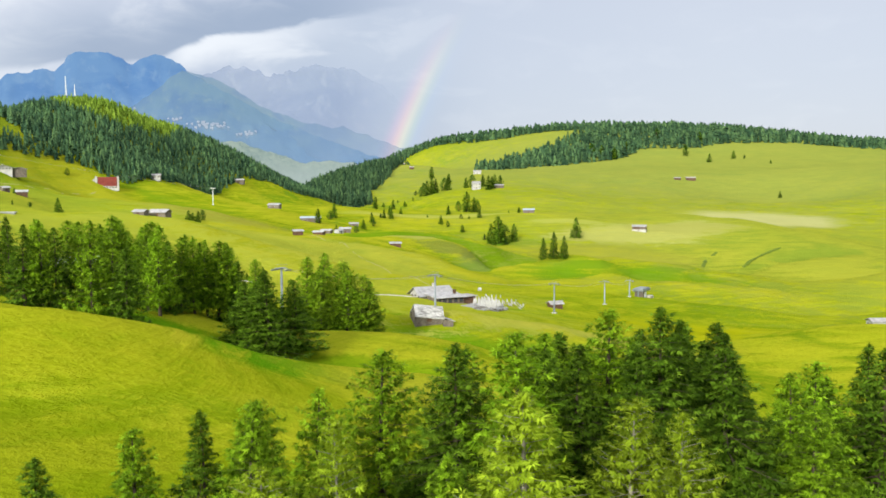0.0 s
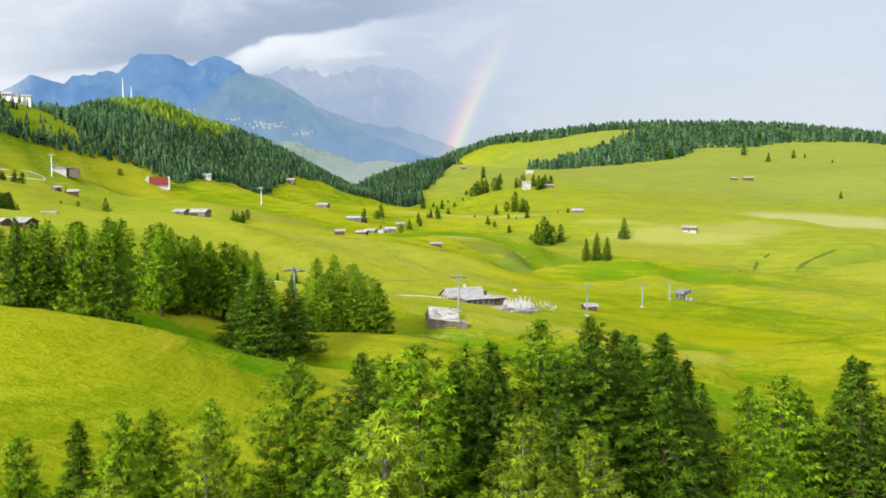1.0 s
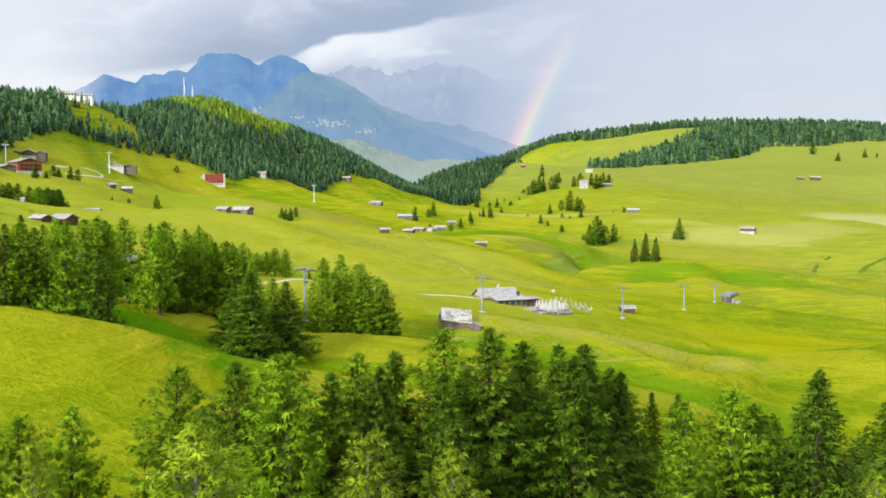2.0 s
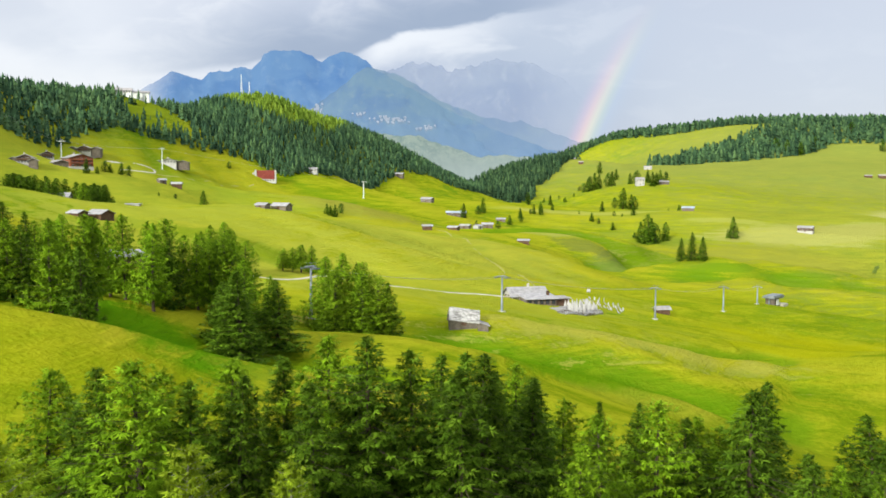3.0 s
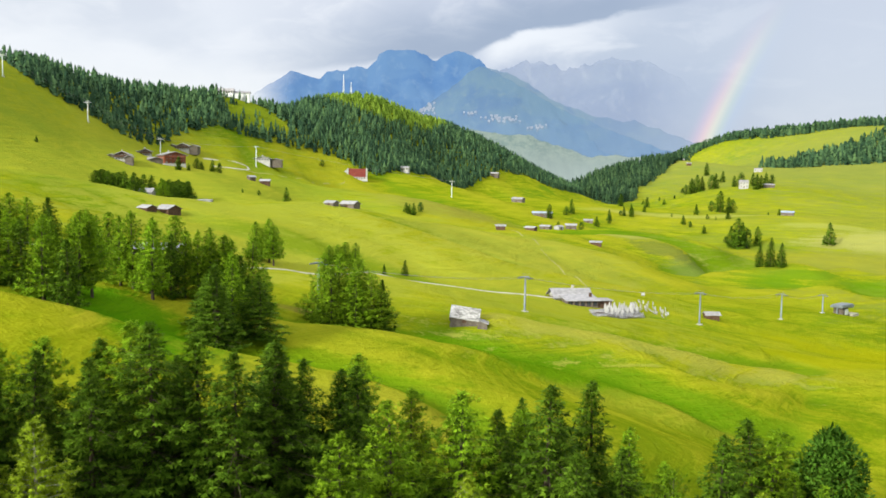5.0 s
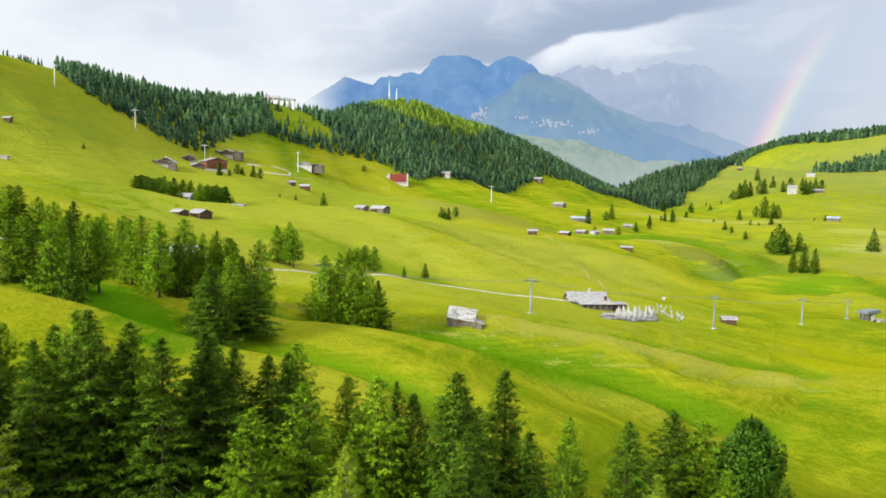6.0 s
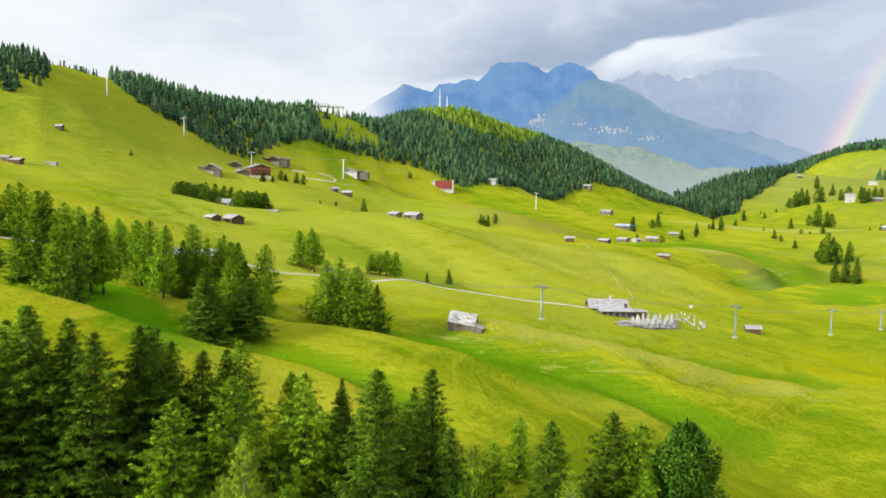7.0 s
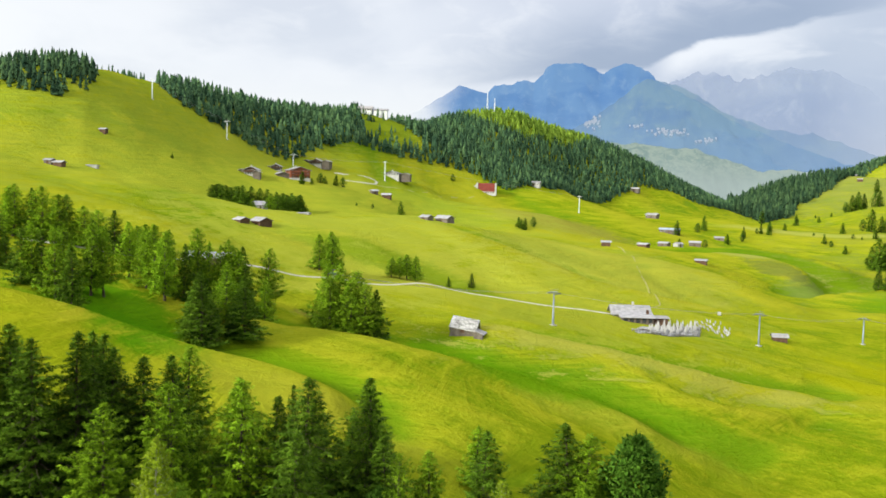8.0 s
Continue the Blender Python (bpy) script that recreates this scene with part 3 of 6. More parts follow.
def height(x, y):
    """The ground's height, for numbers or arrays."""
    x, y = np.asarray(x, float), np.asarray(y, float)
    z = np.full(np.broadcast(x, y).shape, BASE)
    if z.size < 50:
        r = np.array(RISES)
        z = z + (r[:, 3] * np.exp(-((x[..., None] - r[:, 0]) ** 2 + (y[..., None] - r[:, 1]) ** 2) / (2 * r[:, 2] ** 2))).sum(-1)
    else:
        for a, b, reach, high in RISES:
            z = z + high * np.exp(-((x - a) ** 2 + (y - b) ** 2) / (2 * reach * reach))
    z = z + spur_height(x, y)
    far = np.hypot(x - 50, y)
    rough = np.clip(far / 200, 0.2, 1.6)
    calm = 1 - 0.9 * np.exp(-((x + 40) / 42) ** 2 - ((y - 325) / 32) ** 2)
    rough = rough * calm
    z = z + rough * 0.2 * (np.sin(x / 9.1 + np.sin(y / 13.0) * 1.7) * np.sin(y / 7.7 + x / 31.0) + 0.25 * np.sin(y / 3.9 + np.sin(x / 11.0) * 2.0))
    z = z + np.clip((far - 350) / 400, 0, 1) * 1.1 * np.sin(x / 41.0 + 1.3 * np.sin(y / 57.0)) * np.sin(y / 36.0 + x / 88.0)
    z = z + folds(x, y) * calm
    return z


def ground_at(x, y):
    return float(height(x, y))


def mesh_of(name, verts, faces, mats, slots=None, smooth=False):
    me = bpy.data.meshes.new(name)
    me.from_pydata(verts if isinstance(verts, list) else verts.tolist(), [], faces if isinstance(faces, list) else faces.tolist())
    for m in (mats if isinstance(mats, (list, tuple)) else [mats]):
        me.materials.append(m)
    if slots is not None:
        me.polygons.foreach_set("material_index", slots)
    if smooth:
        me.polygons.foreach_set("use_smooth", [True] * len(me.polygons))
    me.update()
    return me


def build_ground():
    rings = np.concatenate([[0.02], np.geomspace(12, 4700, 270)])
    turn = np.radians(np.concatenate([np.linspace(-66, 44, 480, endpoint=False), np.linspace(44, 294, 70, endpoint=False)]))
    rr, aa = np.meshgrid(rings, turn, indexing="ij")
    x, y = 50 + rr * np.sin(aa), rr * np.cos(aa)
    verts = np.stack([x, y, height(x, y)], -1).reshape(-1, 3)
    n, m = len(rings), len(turn)
    i, j = np.meshgrid(np.arange(n - 1), np.arange(m), indexing="ij")
    k = (j + 1) % m
    faces = np.stack([i * m + j, i * m + k, (i + 1) * m + k, (i + 1) * m + j], -1).reshape(-1, 4)[:, ::-1]
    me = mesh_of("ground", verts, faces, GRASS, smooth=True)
    # grass tone follows the relief: paler on crests, deeper green in runnels
    relief_tone = me.attributes.new("relief_tone", "FLOAT", "POINT")
    relief_tone.data.foreach_set("value", ((spur_height(x, y) / 1.5 + folds(x, y) * 0.7) * np.clip(1.25 - rr / 1500, 0.38, 1)).ravel())
    ob = new("ground", me)
    tagged(ob, "rolling yellow-green alpine meadow with hollows and mown patches", "meadow", kind="structure")
    return ob


build_ground()


def ribbon(name, pts, width, mat, lift, label, category, wobble=0.15):
    """A strip laid on the ground along a line, subdivided to follow it."""
    pts = [Vector((*p, 0)) for p in pts]
    line = []
    for a, b in zip(pts, pts[1:]):
        steps = max(2, int((b - a).length / 2.0))
        line += [a.lerp(b, k / steps) for k in range(steps)]
    line.append(pts[-1])
    for _ in range(6):
        line = [line[0]] + [(a + b + c) / 3 for a, b, c in zip(line, line[1:], line[2:])] + [line[-1]]
    verts, faces = [], []
    for i, p in enumerate(line):
        d = (line[min(i + 1, len(line) - 1)] - line[max(i - 1, 0)]).normalized()
        side = Vector((-d.y, d.x, 0))
        w = width * (1 + wobble * math.sin(i * 1.3) + wobble * math.sin(i * 0.37))
        for k in range(5):
            q = p + side * w * (k / 4 - 0.5)
            verts.append((q.x, q.y, ground_at(q.x, q.y) + (lift if 0 < k < 4 else -0.05)))
    for i in range(len(line) - 1):
        for k in range(4):
            a = i * 5 + k
            faces.append((a, a + 1, a + 6, a + 5))
    ob = new(name, mesh_of(name, verts, faces, mat, smooth=True))
    return tagged(ob, label, category, kind="structure")


# ---------------------------------------------------------------- far mountains


def far_range(name, crest, away, foot, mat, label, rough, deep=500.0, seed=0):
    """A mountain side whose crest is given as heading and height in degrees, falling towards the valley."""
    eye = Vector((50, 5, 62))
    az = np.array([c[0] for c in crest])
    el = np.array([c[1] for c in crest])
    n, m = 340, 40
    a = np.linspace(az[0], az[-1], n)
    verts = []
    for i, h in enumerate(a):
        top = eye.z + away * math.tan(radians(float(np.interp(h, az, el))))
        for j in range(m):
            v = j / (m - 1)
            d = away - deep * v
            x, y = eye.x + d * math.sin(radians(h)), eye.y + d * math.cos(radians(h))
            z = top + (foot - top) * v ** 0.8
            k = noise.fractal(Vector((x * 0.004 + seed, y * 0.004, z * 0.003)), 0.9, 2.2, 6)
            r = noise.ridged_multi_fractal(Vector((x * 0.0025, seed + z * 0.0006, y * 0.0025)), 0.9, 2.1, 5, 1.0, 2.0)
            keep = min(1.0, v * 6)
            crag = noise.ridged_multi_fractal(Vector((x * 0.012, y * 0.012, seed)), 0.8, 2.3, 4, 1.0, 2.0) - 1.0
            z += rough * (k * 0.3 * (1.0 + keep) + (r - 1.0) * 0.5 * keep + crag * 0.16)
            verts.append((x, y, z))
    faces = [(i * m + j, (i + 1) * m + j, (i + 1) * m + j + 1, i * m + j + 1) for i in range(n - 1) for j in range(m - 1)]
    ob = new(name, mesh_of(name, verts, faces, mat, smooth=True))
    return tagged(ob, label, "mountain", kind="structure")


# the ranges' blue colour and glow are haze put into their materials
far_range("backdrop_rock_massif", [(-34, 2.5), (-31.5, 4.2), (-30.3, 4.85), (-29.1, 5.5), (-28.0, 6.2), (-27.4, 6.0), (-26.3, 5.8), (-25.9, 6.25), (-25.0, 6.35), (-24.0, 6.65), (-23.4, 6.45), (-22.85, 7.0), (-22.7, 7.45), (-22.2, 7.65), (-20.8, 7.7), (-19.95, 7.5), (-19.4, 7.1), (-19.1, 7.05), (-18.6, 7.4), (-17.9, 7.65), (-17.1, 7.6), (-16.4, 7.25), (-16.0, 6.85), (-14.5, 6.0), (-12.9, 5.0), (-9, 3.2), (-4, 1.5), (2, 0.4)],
          4600, -60, haze_glow_material("blue_haze_glow", (0.085, 0.19, 0.40), (0.12, 0.235, 0.43), (0.19, 0.30, 0.46), 0.95, 0.004, 0.55, (690, 900), 0.0, (-2380, -2020), (150, 620, (0.135, 0.25, 0.43))), "steep blue rock massif under rain cloud", 55, 700, 3)
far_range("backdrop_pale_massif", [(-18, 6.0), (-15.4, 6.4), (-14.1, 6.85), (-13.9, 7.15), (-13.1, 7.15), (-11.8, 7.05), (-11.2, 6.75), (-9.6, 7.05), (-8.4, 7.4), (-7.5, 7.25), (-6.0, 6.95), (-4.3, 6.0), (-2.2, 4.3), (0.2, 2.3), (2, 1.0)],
          4780, -60, haze_glow_material("pale_haze_glow", (0.19, 0.26, 0.41), (0.24, 0.31, 0.44), (0.40, 0.45, 0.54), 0.9, 0.003, 0.5, (520, 780), 0.5, (), (), (-900, -150, 1.0)), "pale rock mountain dissolving in rain", 90, 500, 11)
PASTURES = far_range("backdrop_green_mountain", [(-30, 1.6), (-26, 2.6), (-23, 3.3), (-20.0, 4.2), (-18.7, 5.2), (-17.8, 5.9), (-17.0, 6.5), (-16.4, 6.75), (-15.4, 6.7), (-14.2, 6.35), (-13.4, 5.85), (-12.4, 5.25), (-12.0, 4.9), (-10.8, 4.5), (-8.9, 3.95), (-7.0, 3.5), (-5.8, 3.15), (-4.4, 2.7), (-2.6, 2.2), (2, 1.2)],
                     4000, -40, haze_glow_material("green_haze_glow", (0.125, 0.215, 0.355), (0.165, 0.265, 0.35), (0.235, 0.33, 0.35), 0.92, 0.0045, 0.6, (), 0.2, (), (100, 430, (0.18, 0.285, 0.42)), (-1000, -200, 0.5)), "green mountain with pastures behind blue haze", 60, 600, 23)
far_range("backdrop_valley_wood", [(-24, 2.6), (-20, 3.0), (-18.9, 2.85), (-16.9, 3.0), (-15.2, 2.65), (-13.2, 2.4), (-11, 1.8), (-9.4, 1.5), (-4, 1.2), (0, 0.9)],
          3350, -120, haze_glow_material("wooded_haze_glow", (0.18, 0.26, 0.25), (0.27, 0.345, 0.31), (0.40, 0.455, 0.40), 0.85, 0.03, 0.7, (), 0.0, (), (70, 220, (0.30, 0.37, 0.36)), ()), "pale misty wooded slope beyond the valley mouth", 50, 300, 41)


def far_village():
    """White houses strewn on the green mountain's terraces."""
    rng = random.Random(17)
    eye = Vector((50, 5, 62))
    boxes = []
    for az, el, da, de, count in ((-20.0, 4.3, 0.9, 0.42, 70), (-14.9, 3.68, 1.1, 0.2, 36), (-16.9, 4.0, 0.5, 0.1, 8), (-12.6, 3.2, 0.8, 0.15, 14), (-20.8, 4.6, 0.4, 0.2, 14)):
        for _ in range(count):
            a, e = radians(rng.gauss(az, da * 0.5)), radians(rng.gauss(el, de * 0.5))
            way = Vector((math.sin(a) * math.cos(e), math.cos(a) * math.cos(e), math.sin(e)))
            ok, spot, _, _ = PASTURES.ray_cast(eye, way)
            if ok:
                w, d, h = rng.uniform(2.5, 5), rng.uniform(3, 5), rng.uniform(1, 4)
                boxes.append((spot.x - w, spot.y - d, spot.z - 12, spot.x + w, spot.y + d, spot.z + h))
    me = bpy.data.meshes.new("far_village")
    bm = bmesh.new()
    for x0, y0, z0, x1, y1, z1 in boxes:
        v = [bm.verts.new(q) for q in ((x0, y0, z0), (x1, y0, z0), (x1, y1, z0), (x0, y1, z0), (x0, y0, z1), (x1, y0, z1), (x1, y1, z1), (x0, y1, z1), (x0, (y0 + y1) / 2, z1 + 2.5), (x1, (y0 + y1) / 2, z1 + 2.5))]
        for q in ((0, 1, 5, 4), (2, 3, 7, 6), (4, 5, 9, 8), (6, 7, 8, 9), (1, 2, 6, 9, 5), (3, 0, 4, 8, 7)):
            bm.faces.new([v[i] for i in q])
    bm.to_mesh(me)
    bm.free()
    # house walls glow too, with the same painted haze
    me.materials.append(haze_glow_material("hazed_far_walls", (0.27, 0.33, 0.43), (0.36, 0.41, 0.49), (0.44, 0.48, 0.55), 0.9, 0.05))
    tagged(new("far_village", me), "pale far village strewn over a mountain terrace", "village", kind="stuff")


bpy.context.view_layer.update()
far_village()

# ---------------------------------------------------------------- trees


def part(name, data, parent, label=""):
    ob = new(name, data)
    ob.parent = parent
    if label:
        ob["label"] = label
    return ob


def lit_as(me, v, tone):
    """Gives every vertex its own normal, so that each tuft takes the light as a small round mass, and its tuft's tone."""
    me.attributes.new("tone", "FLOAT", "POINT").data.foreach_set("value", np.asarray(tone, np.float32))
    me.polygons.foreach_set("use_smooth", [True] * len(me.polygons))
    v = v / (np.linalg.norm(v, axis=1)[:, None] + 1e-9)
    me.normals_split_custom_set_from_vertices(v.tolist())
    return me


def sprigs(rng, base, way, long, wide, spike=False):
    """One small bent two-faced leaf spray, or one slim needle spike, at each base, pointing along way."""
    n = len(base)
    way = way / np.linalg.norm(way, axis=1)[:, None]
    side = np.cross(way, rng.normal(0, 0.5, (n, 3)) + np.array([0, 0, 1.0]))
    side /= np.linalg.norm(side, axis=1)[:, None] + 1e-9
    over = np.cross(side, way)
    long, wide = long[:, None], wide[:, None]
    tip = base + way * long - over * long * 0.12
    mid = base + way * long * 0.45
    left, right = mid + side * wide - over * wide * 0.35, mid - side * wide - over * wide * 0.35
    if spike:
        verts = np.stack([base + side * wide, tip, base - side * wide], 1).reshape(-1, 3)
        return verts, np.arange(n * 3).reshape(-1, 3)
    verts = np.stack([base, left, tip, right], 1).reshape(-1, 3)
    k = np.arange(n)[:, None] * 4
    faces = np.concatenate([k + [0, 1, 2], k + [0, 2, 3]], 1).reshape(-1, 3)
    return verts, faces


def stem(tall, thick, limbs, rng, sides=7):
    """A tapered, slightly bowed trunk with its limbs (start, end, thickness)."""
    verts, faces = [], []
    rings = 7
    bow = rng.normal(0, 0.012, 2) * tall
    for i in range(rings):
        v = i / (rings - 1)
        r = thick * (1 - v) ** 0.8 + 0.015 + (thick * 0.5 if i == 0 else 0)
        for j in range(sides):
            a = 2 * math.pi * j / sides
            verts.append((bow[0] * v * (1 - v) * 4 + r * math.cos(a), bow[1] * v * (1 - v) * 4 + r * math.sin(a), v * tall - (0.6 if i == 0 else 0)))
    for i in range(rings - 1):
        for j in range(sides):
            k = (j + 1) % sides
            faces.append((i * sides + j, i * sides + k, (i + 1) * sides + k, (i + 1) * sides + j))
    for a, b, r in limbs:
        o = len(verts)
        d = Vector(b - a).normalized()
        u = d.cross(Vector((0.1, 0.2, 1))).normalized()
        w = d.cross(u)
        for p, q in ((a, r), (b, r * 0.25)):
            for j in range(3):
                c = 2 * math.pi * j / 3
                verts.append(tuple(Vector(p) + (u * math.cos(c) + w * math.sin(c)) * q))
        faces += [(o + j, o + (j + 1) % 3, o + 3 + (j + 1) % 3, o + 3 + j) for j in range(3)]
    return verts, faces


def conifer(name, seed, tall, spread_r, needles, branches, lift, droop, tufts, per, long, shape=0.9, bare=0.06, hang=0.5, width=0.2, flat=0.5, ragged=0.16, bark=None):
    """A conifer: limbs round a trunk, each set with tufts, each tuft a spray of needle twigs.
    lift, droop: how the limbs rise and sag; tufts: their number on a metre of limb; per: twigs in a tuft;
    flat: 1 for limbs that are level fans, 0 for tufts all round the limb."""
    rng = np.random.default_rng(seed)
    phase = rng.uniform(0, 6.28, 4)
    centres, outs, sizes, limbs = [], [], [], []
    for i in range(branches):
        u = bare + (1 - bare) * ((i + rng.uniform(-0.5, 0.5)) / branches)
        u = min(max(u, bare), 0.992)
        az = i * 2.39996 + rng.normal(0, 0.25)
        lobe = 1 + ragged * (math.sin(2 * az + phase[0] + 5 * u) + 0.7 * math.sin(3 * az + phase[1] - 9 * u) + 0.6 * math.sin(21 * u + phase[2]))
        reach = spread_r * ((1 - u) ** shape * (1.0 if u > bare + 0.1 else 0.7 + 3.0 * (u - bare)) + 0.02) * lobe * rng.uniform(0.72, 1.12)
        out = np.array([math.cos(az), math.sin(az), 0.0])
        lateral = np.array([-math.sin(az), math.cos(az), 0.0])
        z0 = u * tall
        up = lift * (0.3 + u) + rng.normal(0, 0.06)
        n = max(2, int(tufts * reach + 1.5))
        inner = 0.16 * min(1.0, (1 - u) * 2.5)
        t = inner + (1 - inner) * ((np.arange(n) + rng.uniform(0.1, 1.0, n)) / n) ** 0.8
        p = out[None] * (t * reach)[:, None]
        p[:, 2] = z0 + reach * (up * t - droop * np.sin(t * 2.3) * (1.15 - u))
        side = rng.uniform(-1, 1, n) * (0.06 + 0.30 * np.minimum(t, 1.2 - t)) * reach
        p += lateral[None] * side[:, None]
        p[:, 2] += rng.normal(0, 0.1, n) * (1.2 - flat)
        limbs.append((np.array([0, 0, z0]), out * reach * 0.92 + np.array([0, 0, z0 + reach * (up * 0.92 - droop * 0.85 * (1.15 - u))]), 0.01 + 0.008 * reach))
        centres.append(p)
        outs.append(out[None] * np.ones((n, 1)) + lateral[None] * (side * 1.4)[:, None])
        sizes.append(long * rng.uniform(0.75, 1.3, n) * (0.6 + 0.4 * (1 - u)))
    k = 7
    centres.append(np.stack([np.zeros(k), np.zeros(k), np.linspace(0.955, 1.0, k) * tall], 1))
    outs.append(np.tile([[0.0, 0.0, 1.0]], (k, 1)))
    sizes.append(np.linspace(0.75, 0.45, k) * long)
    centre, out, size = np.repeat(np.concatenate(centres), per, 0), np.repeat(np.concatenate(outs), per, 0), np.repeat(np.concatenate(sizes), per)
    n = len(centre)
    d = rng.normal(0, 1, (n, 3))
    d[:, 2] *= 1.1 - 0.6 * flat
    d /= np.linalg.norm(d, axis=1)[:, None]
    way = d + out * 0.75
    way[:, 2] -= hang * rng.uniform(0.1, 1.2, n)
    base = centre + d * (size * 0.35)[:, None]
    length = size * rng.uniform(0.7, 1.3, n)
    verts, faces = sprigs(rng, base, way, length, length * width, True)
    radial = centre.copy()
    radial[:, 2] = 0
    radial /= np.linalg.norm(radial, axis=1)[:, None] + 0.3
    normal = d * 0.3 + np.repeat(rng.normal(0, 0.42, (n // per, 3)), per, 0) + radial * 0.65 + np.array([0, 0, 0.5])
    tree = new(name)
    part("trunk", mesh_of("trunk", *stem(tall * 0.98, 0.013 * tall + 0.04, limbs, rng), bark or BARK, smooth=True), tree)
    part("crown", lit_as(mesh_of("crown", verts, faces, needles), np.repeat(normal, 3, 0), np.repeat(rng.uniform(0, 1, n // per), per * 3)), tree)
    return tree


def leafy(name, seed, tall, spread_r, leaves, count, long, bare=0.12, lobes=26, squash=1.0):
    """A rounded tree: forked limbs, each ending in an uneven clump of leaves, with gaps between the clumps."""
    rng = np.random.default_rng(seed)
    limbs, bases, ways, normals = [], [], [], []
    for i in range(lobes):
        u = bare + (1 - bare) * (i + 0.5) / lobes
        v = (u - bare) / (1 - bare)
        r = spread_r * (math.sin(math.pi * min(1, 0.12 + 0.9 * v)) ** 0.55) * rng.uniform(0.55, 0.9)
        az = i * 2.39996 + rng.normal(0, 0.3)
        c = np.array([r * math.cos(az), r * math.sin(az), u * tall * 0.95])
        if i == lobes - 1:
            c = np.array([0, 0, tall * 0.93])
        limbs.append((np.array([0, 0, max(0.1, u - 0.22) * tall]), c, 0.05 + 0.01 * spread_r))
        size = spread_r * rng.uniform(0.3, 0.48) * (1.1 - 0.35 * v)
        n = int(count / lobes)
        d = rng.normal(0, 1, (n, 3))
        d /= np.linalg.norm(d, axis=1)[:, None]
        far = size * rng.uniform(0.55, 1.05, n) ** 0.5
        q = c + d * far[:, None] * np.array([1, 1, squash])
        bases.append(q)
        w = d + rng.normal(0, 0.5, (n, 3))
        w[:, 2] += 0.15
        ways.append(w)
        radial = np.array([c[0], c[1], 0]) / (spread_r + 0.3)
        normals.append(d * 0.85 + radial * 0.6 + np.array([0, 0, 0.35]) + rng.normal(0, 0.2, (n, 3)))
    base, way = np.concatenate(bases), np.concatenate(ways)
    base[:, 2] = np.maximum(base[:, 2], bare * tall * 0.5)
    length = long * rng.uniform(0.6, 1.3, len(base))
    verts, faces = sprigs(rng, base, way, length, length * 0.22, True)
    tree = new(name)
    part("trunk", mesh_of("trunk", *stem(tall * 0.9, 0.016 * tall, limbs, rng), BARK, smooth=True), tree)
    part("crown", lit_as(mesh_of("crown", verts, faces, leaves), np.repeat(np.concatenate(normals), 3, 0), np.repeat(rng.uniform(0, 1, lobes), len(base) // lobes * 3)), tree)
    return tree


STOCK = {
    "near_spruce": [conifer("spruce_tree", 3 + i, 17.0, 4.7 + 0.3 * i, SPRUCE, 210, 0.04, 0.26, 2.7, 18, 0.42, 0.76, 0.04, hang=0.4, width=0.14, flat=0.85) for i in range(3)],
    "near_larch": [conifer("larch_tree", 23 + i, 17.0, 4.6 + 0.3 * i, LARCH, 185, 0.30, 0.22, 2.7, 18, 0.42, 0.68, 0.05, hang=0.65, width=0.14, flat=0.3, ragged=0.2) for i in range(3)],
    "spruce": [conifer("spruce_tree", 13 + i, 17.0, 4.7 + 0.3 * i, SPRUCE, 190, 0.04, 0.26, 2.3, 10, 0.52, 0.76, 0.04, hang=0.4, width=0.18, flat=0.85) for i in range(3)],
    "larch": [conifer("larch_tree", 33 + i, 17.0, 4.6 + 0.3 * i, LARCH, 170, 0.30, 0.22, 2.3, 10, 0.5, 0.66, 0.05, hang=0.6, width=0.18, flat=0.3, ragged=0.2) for i in range(3)],
    "light": [conifer("larch_tree", 43 + i, 14.0, 4.3 + 0.3 * i, LIGHT_LARCH, 170, 0.42, 0.2, 2.9, 18, 0.36, 0.68, 0.05, hang=0.5, width=0.14, flat=0.3, ragged=0.2, bark=PALE_BARK) for i in range(2)],
    "pine": [leafy("stone_pine_tree", 61 + i, 14.0, 3.5, PINE, 19000, 0.42, 0.03, 90, 1.25) for i in range(2)],
    "broad": [conifer("broadleaf_tree", 71 + i, 15.0, 4.3, LEAVES, 170, 0.55, 0.1, 2.5, 12, 0.42, 0.42, 0.06, hang=0.3, width=0.2, flat=0.1, ragged=0.26) for i in range(2)],
    "small_spruce": [conifer("spruce_tree", 83 + i, 14.0, 3.4 + 0.3 * i, SPRUCE, 130, 0.05, 0.26, 2.1, 8, 0.54, 0.68, 0.03, hang=0.45, width=0.25, flat=0.8) for i in range(3)],
    "small_larch": [conifer("larch_tree", 93 + i, 15.0, 3.8 + 0.3 * i, LARCH, 130, 0.3, 0.22, 2.1, 9, 0.5, 0.55, 0.08 + 0.06 * i, hang=0.5, width=0.24, flat=0.3, ragged=0.2) for i in range(3)],
    "young": [conifer("young_pine_tree", 131, 12.0, 3.2, LARCH, 120, 0.5, 0.12, 2.6, 12, 0.42, 0.45, 0.03, hang=0.2, width=0.14, flat=0.2)],
    "shrub": [leafy("shrub", 141 + i, 6.0, 2.6, BUSH, 4200, 0.3, 0.03, 30, 1.0) for i in range(2)],
    "far_tree": [conifer("mountain_tree", 103 + i, 12.0, 2.9 + 0.3 * i, SPRUCE, 62, 0.1, 0.25, 1.5, 5, 0.95, 0.6, 0.03, hang=0.5, width=0.28, flat=0.5) for i in range(3)],
    "far_round": [leafy("round_tree", 113, 12.0, 3.2, PINE, 1100, 0.9, 0.03, 22, 1.2)],
}
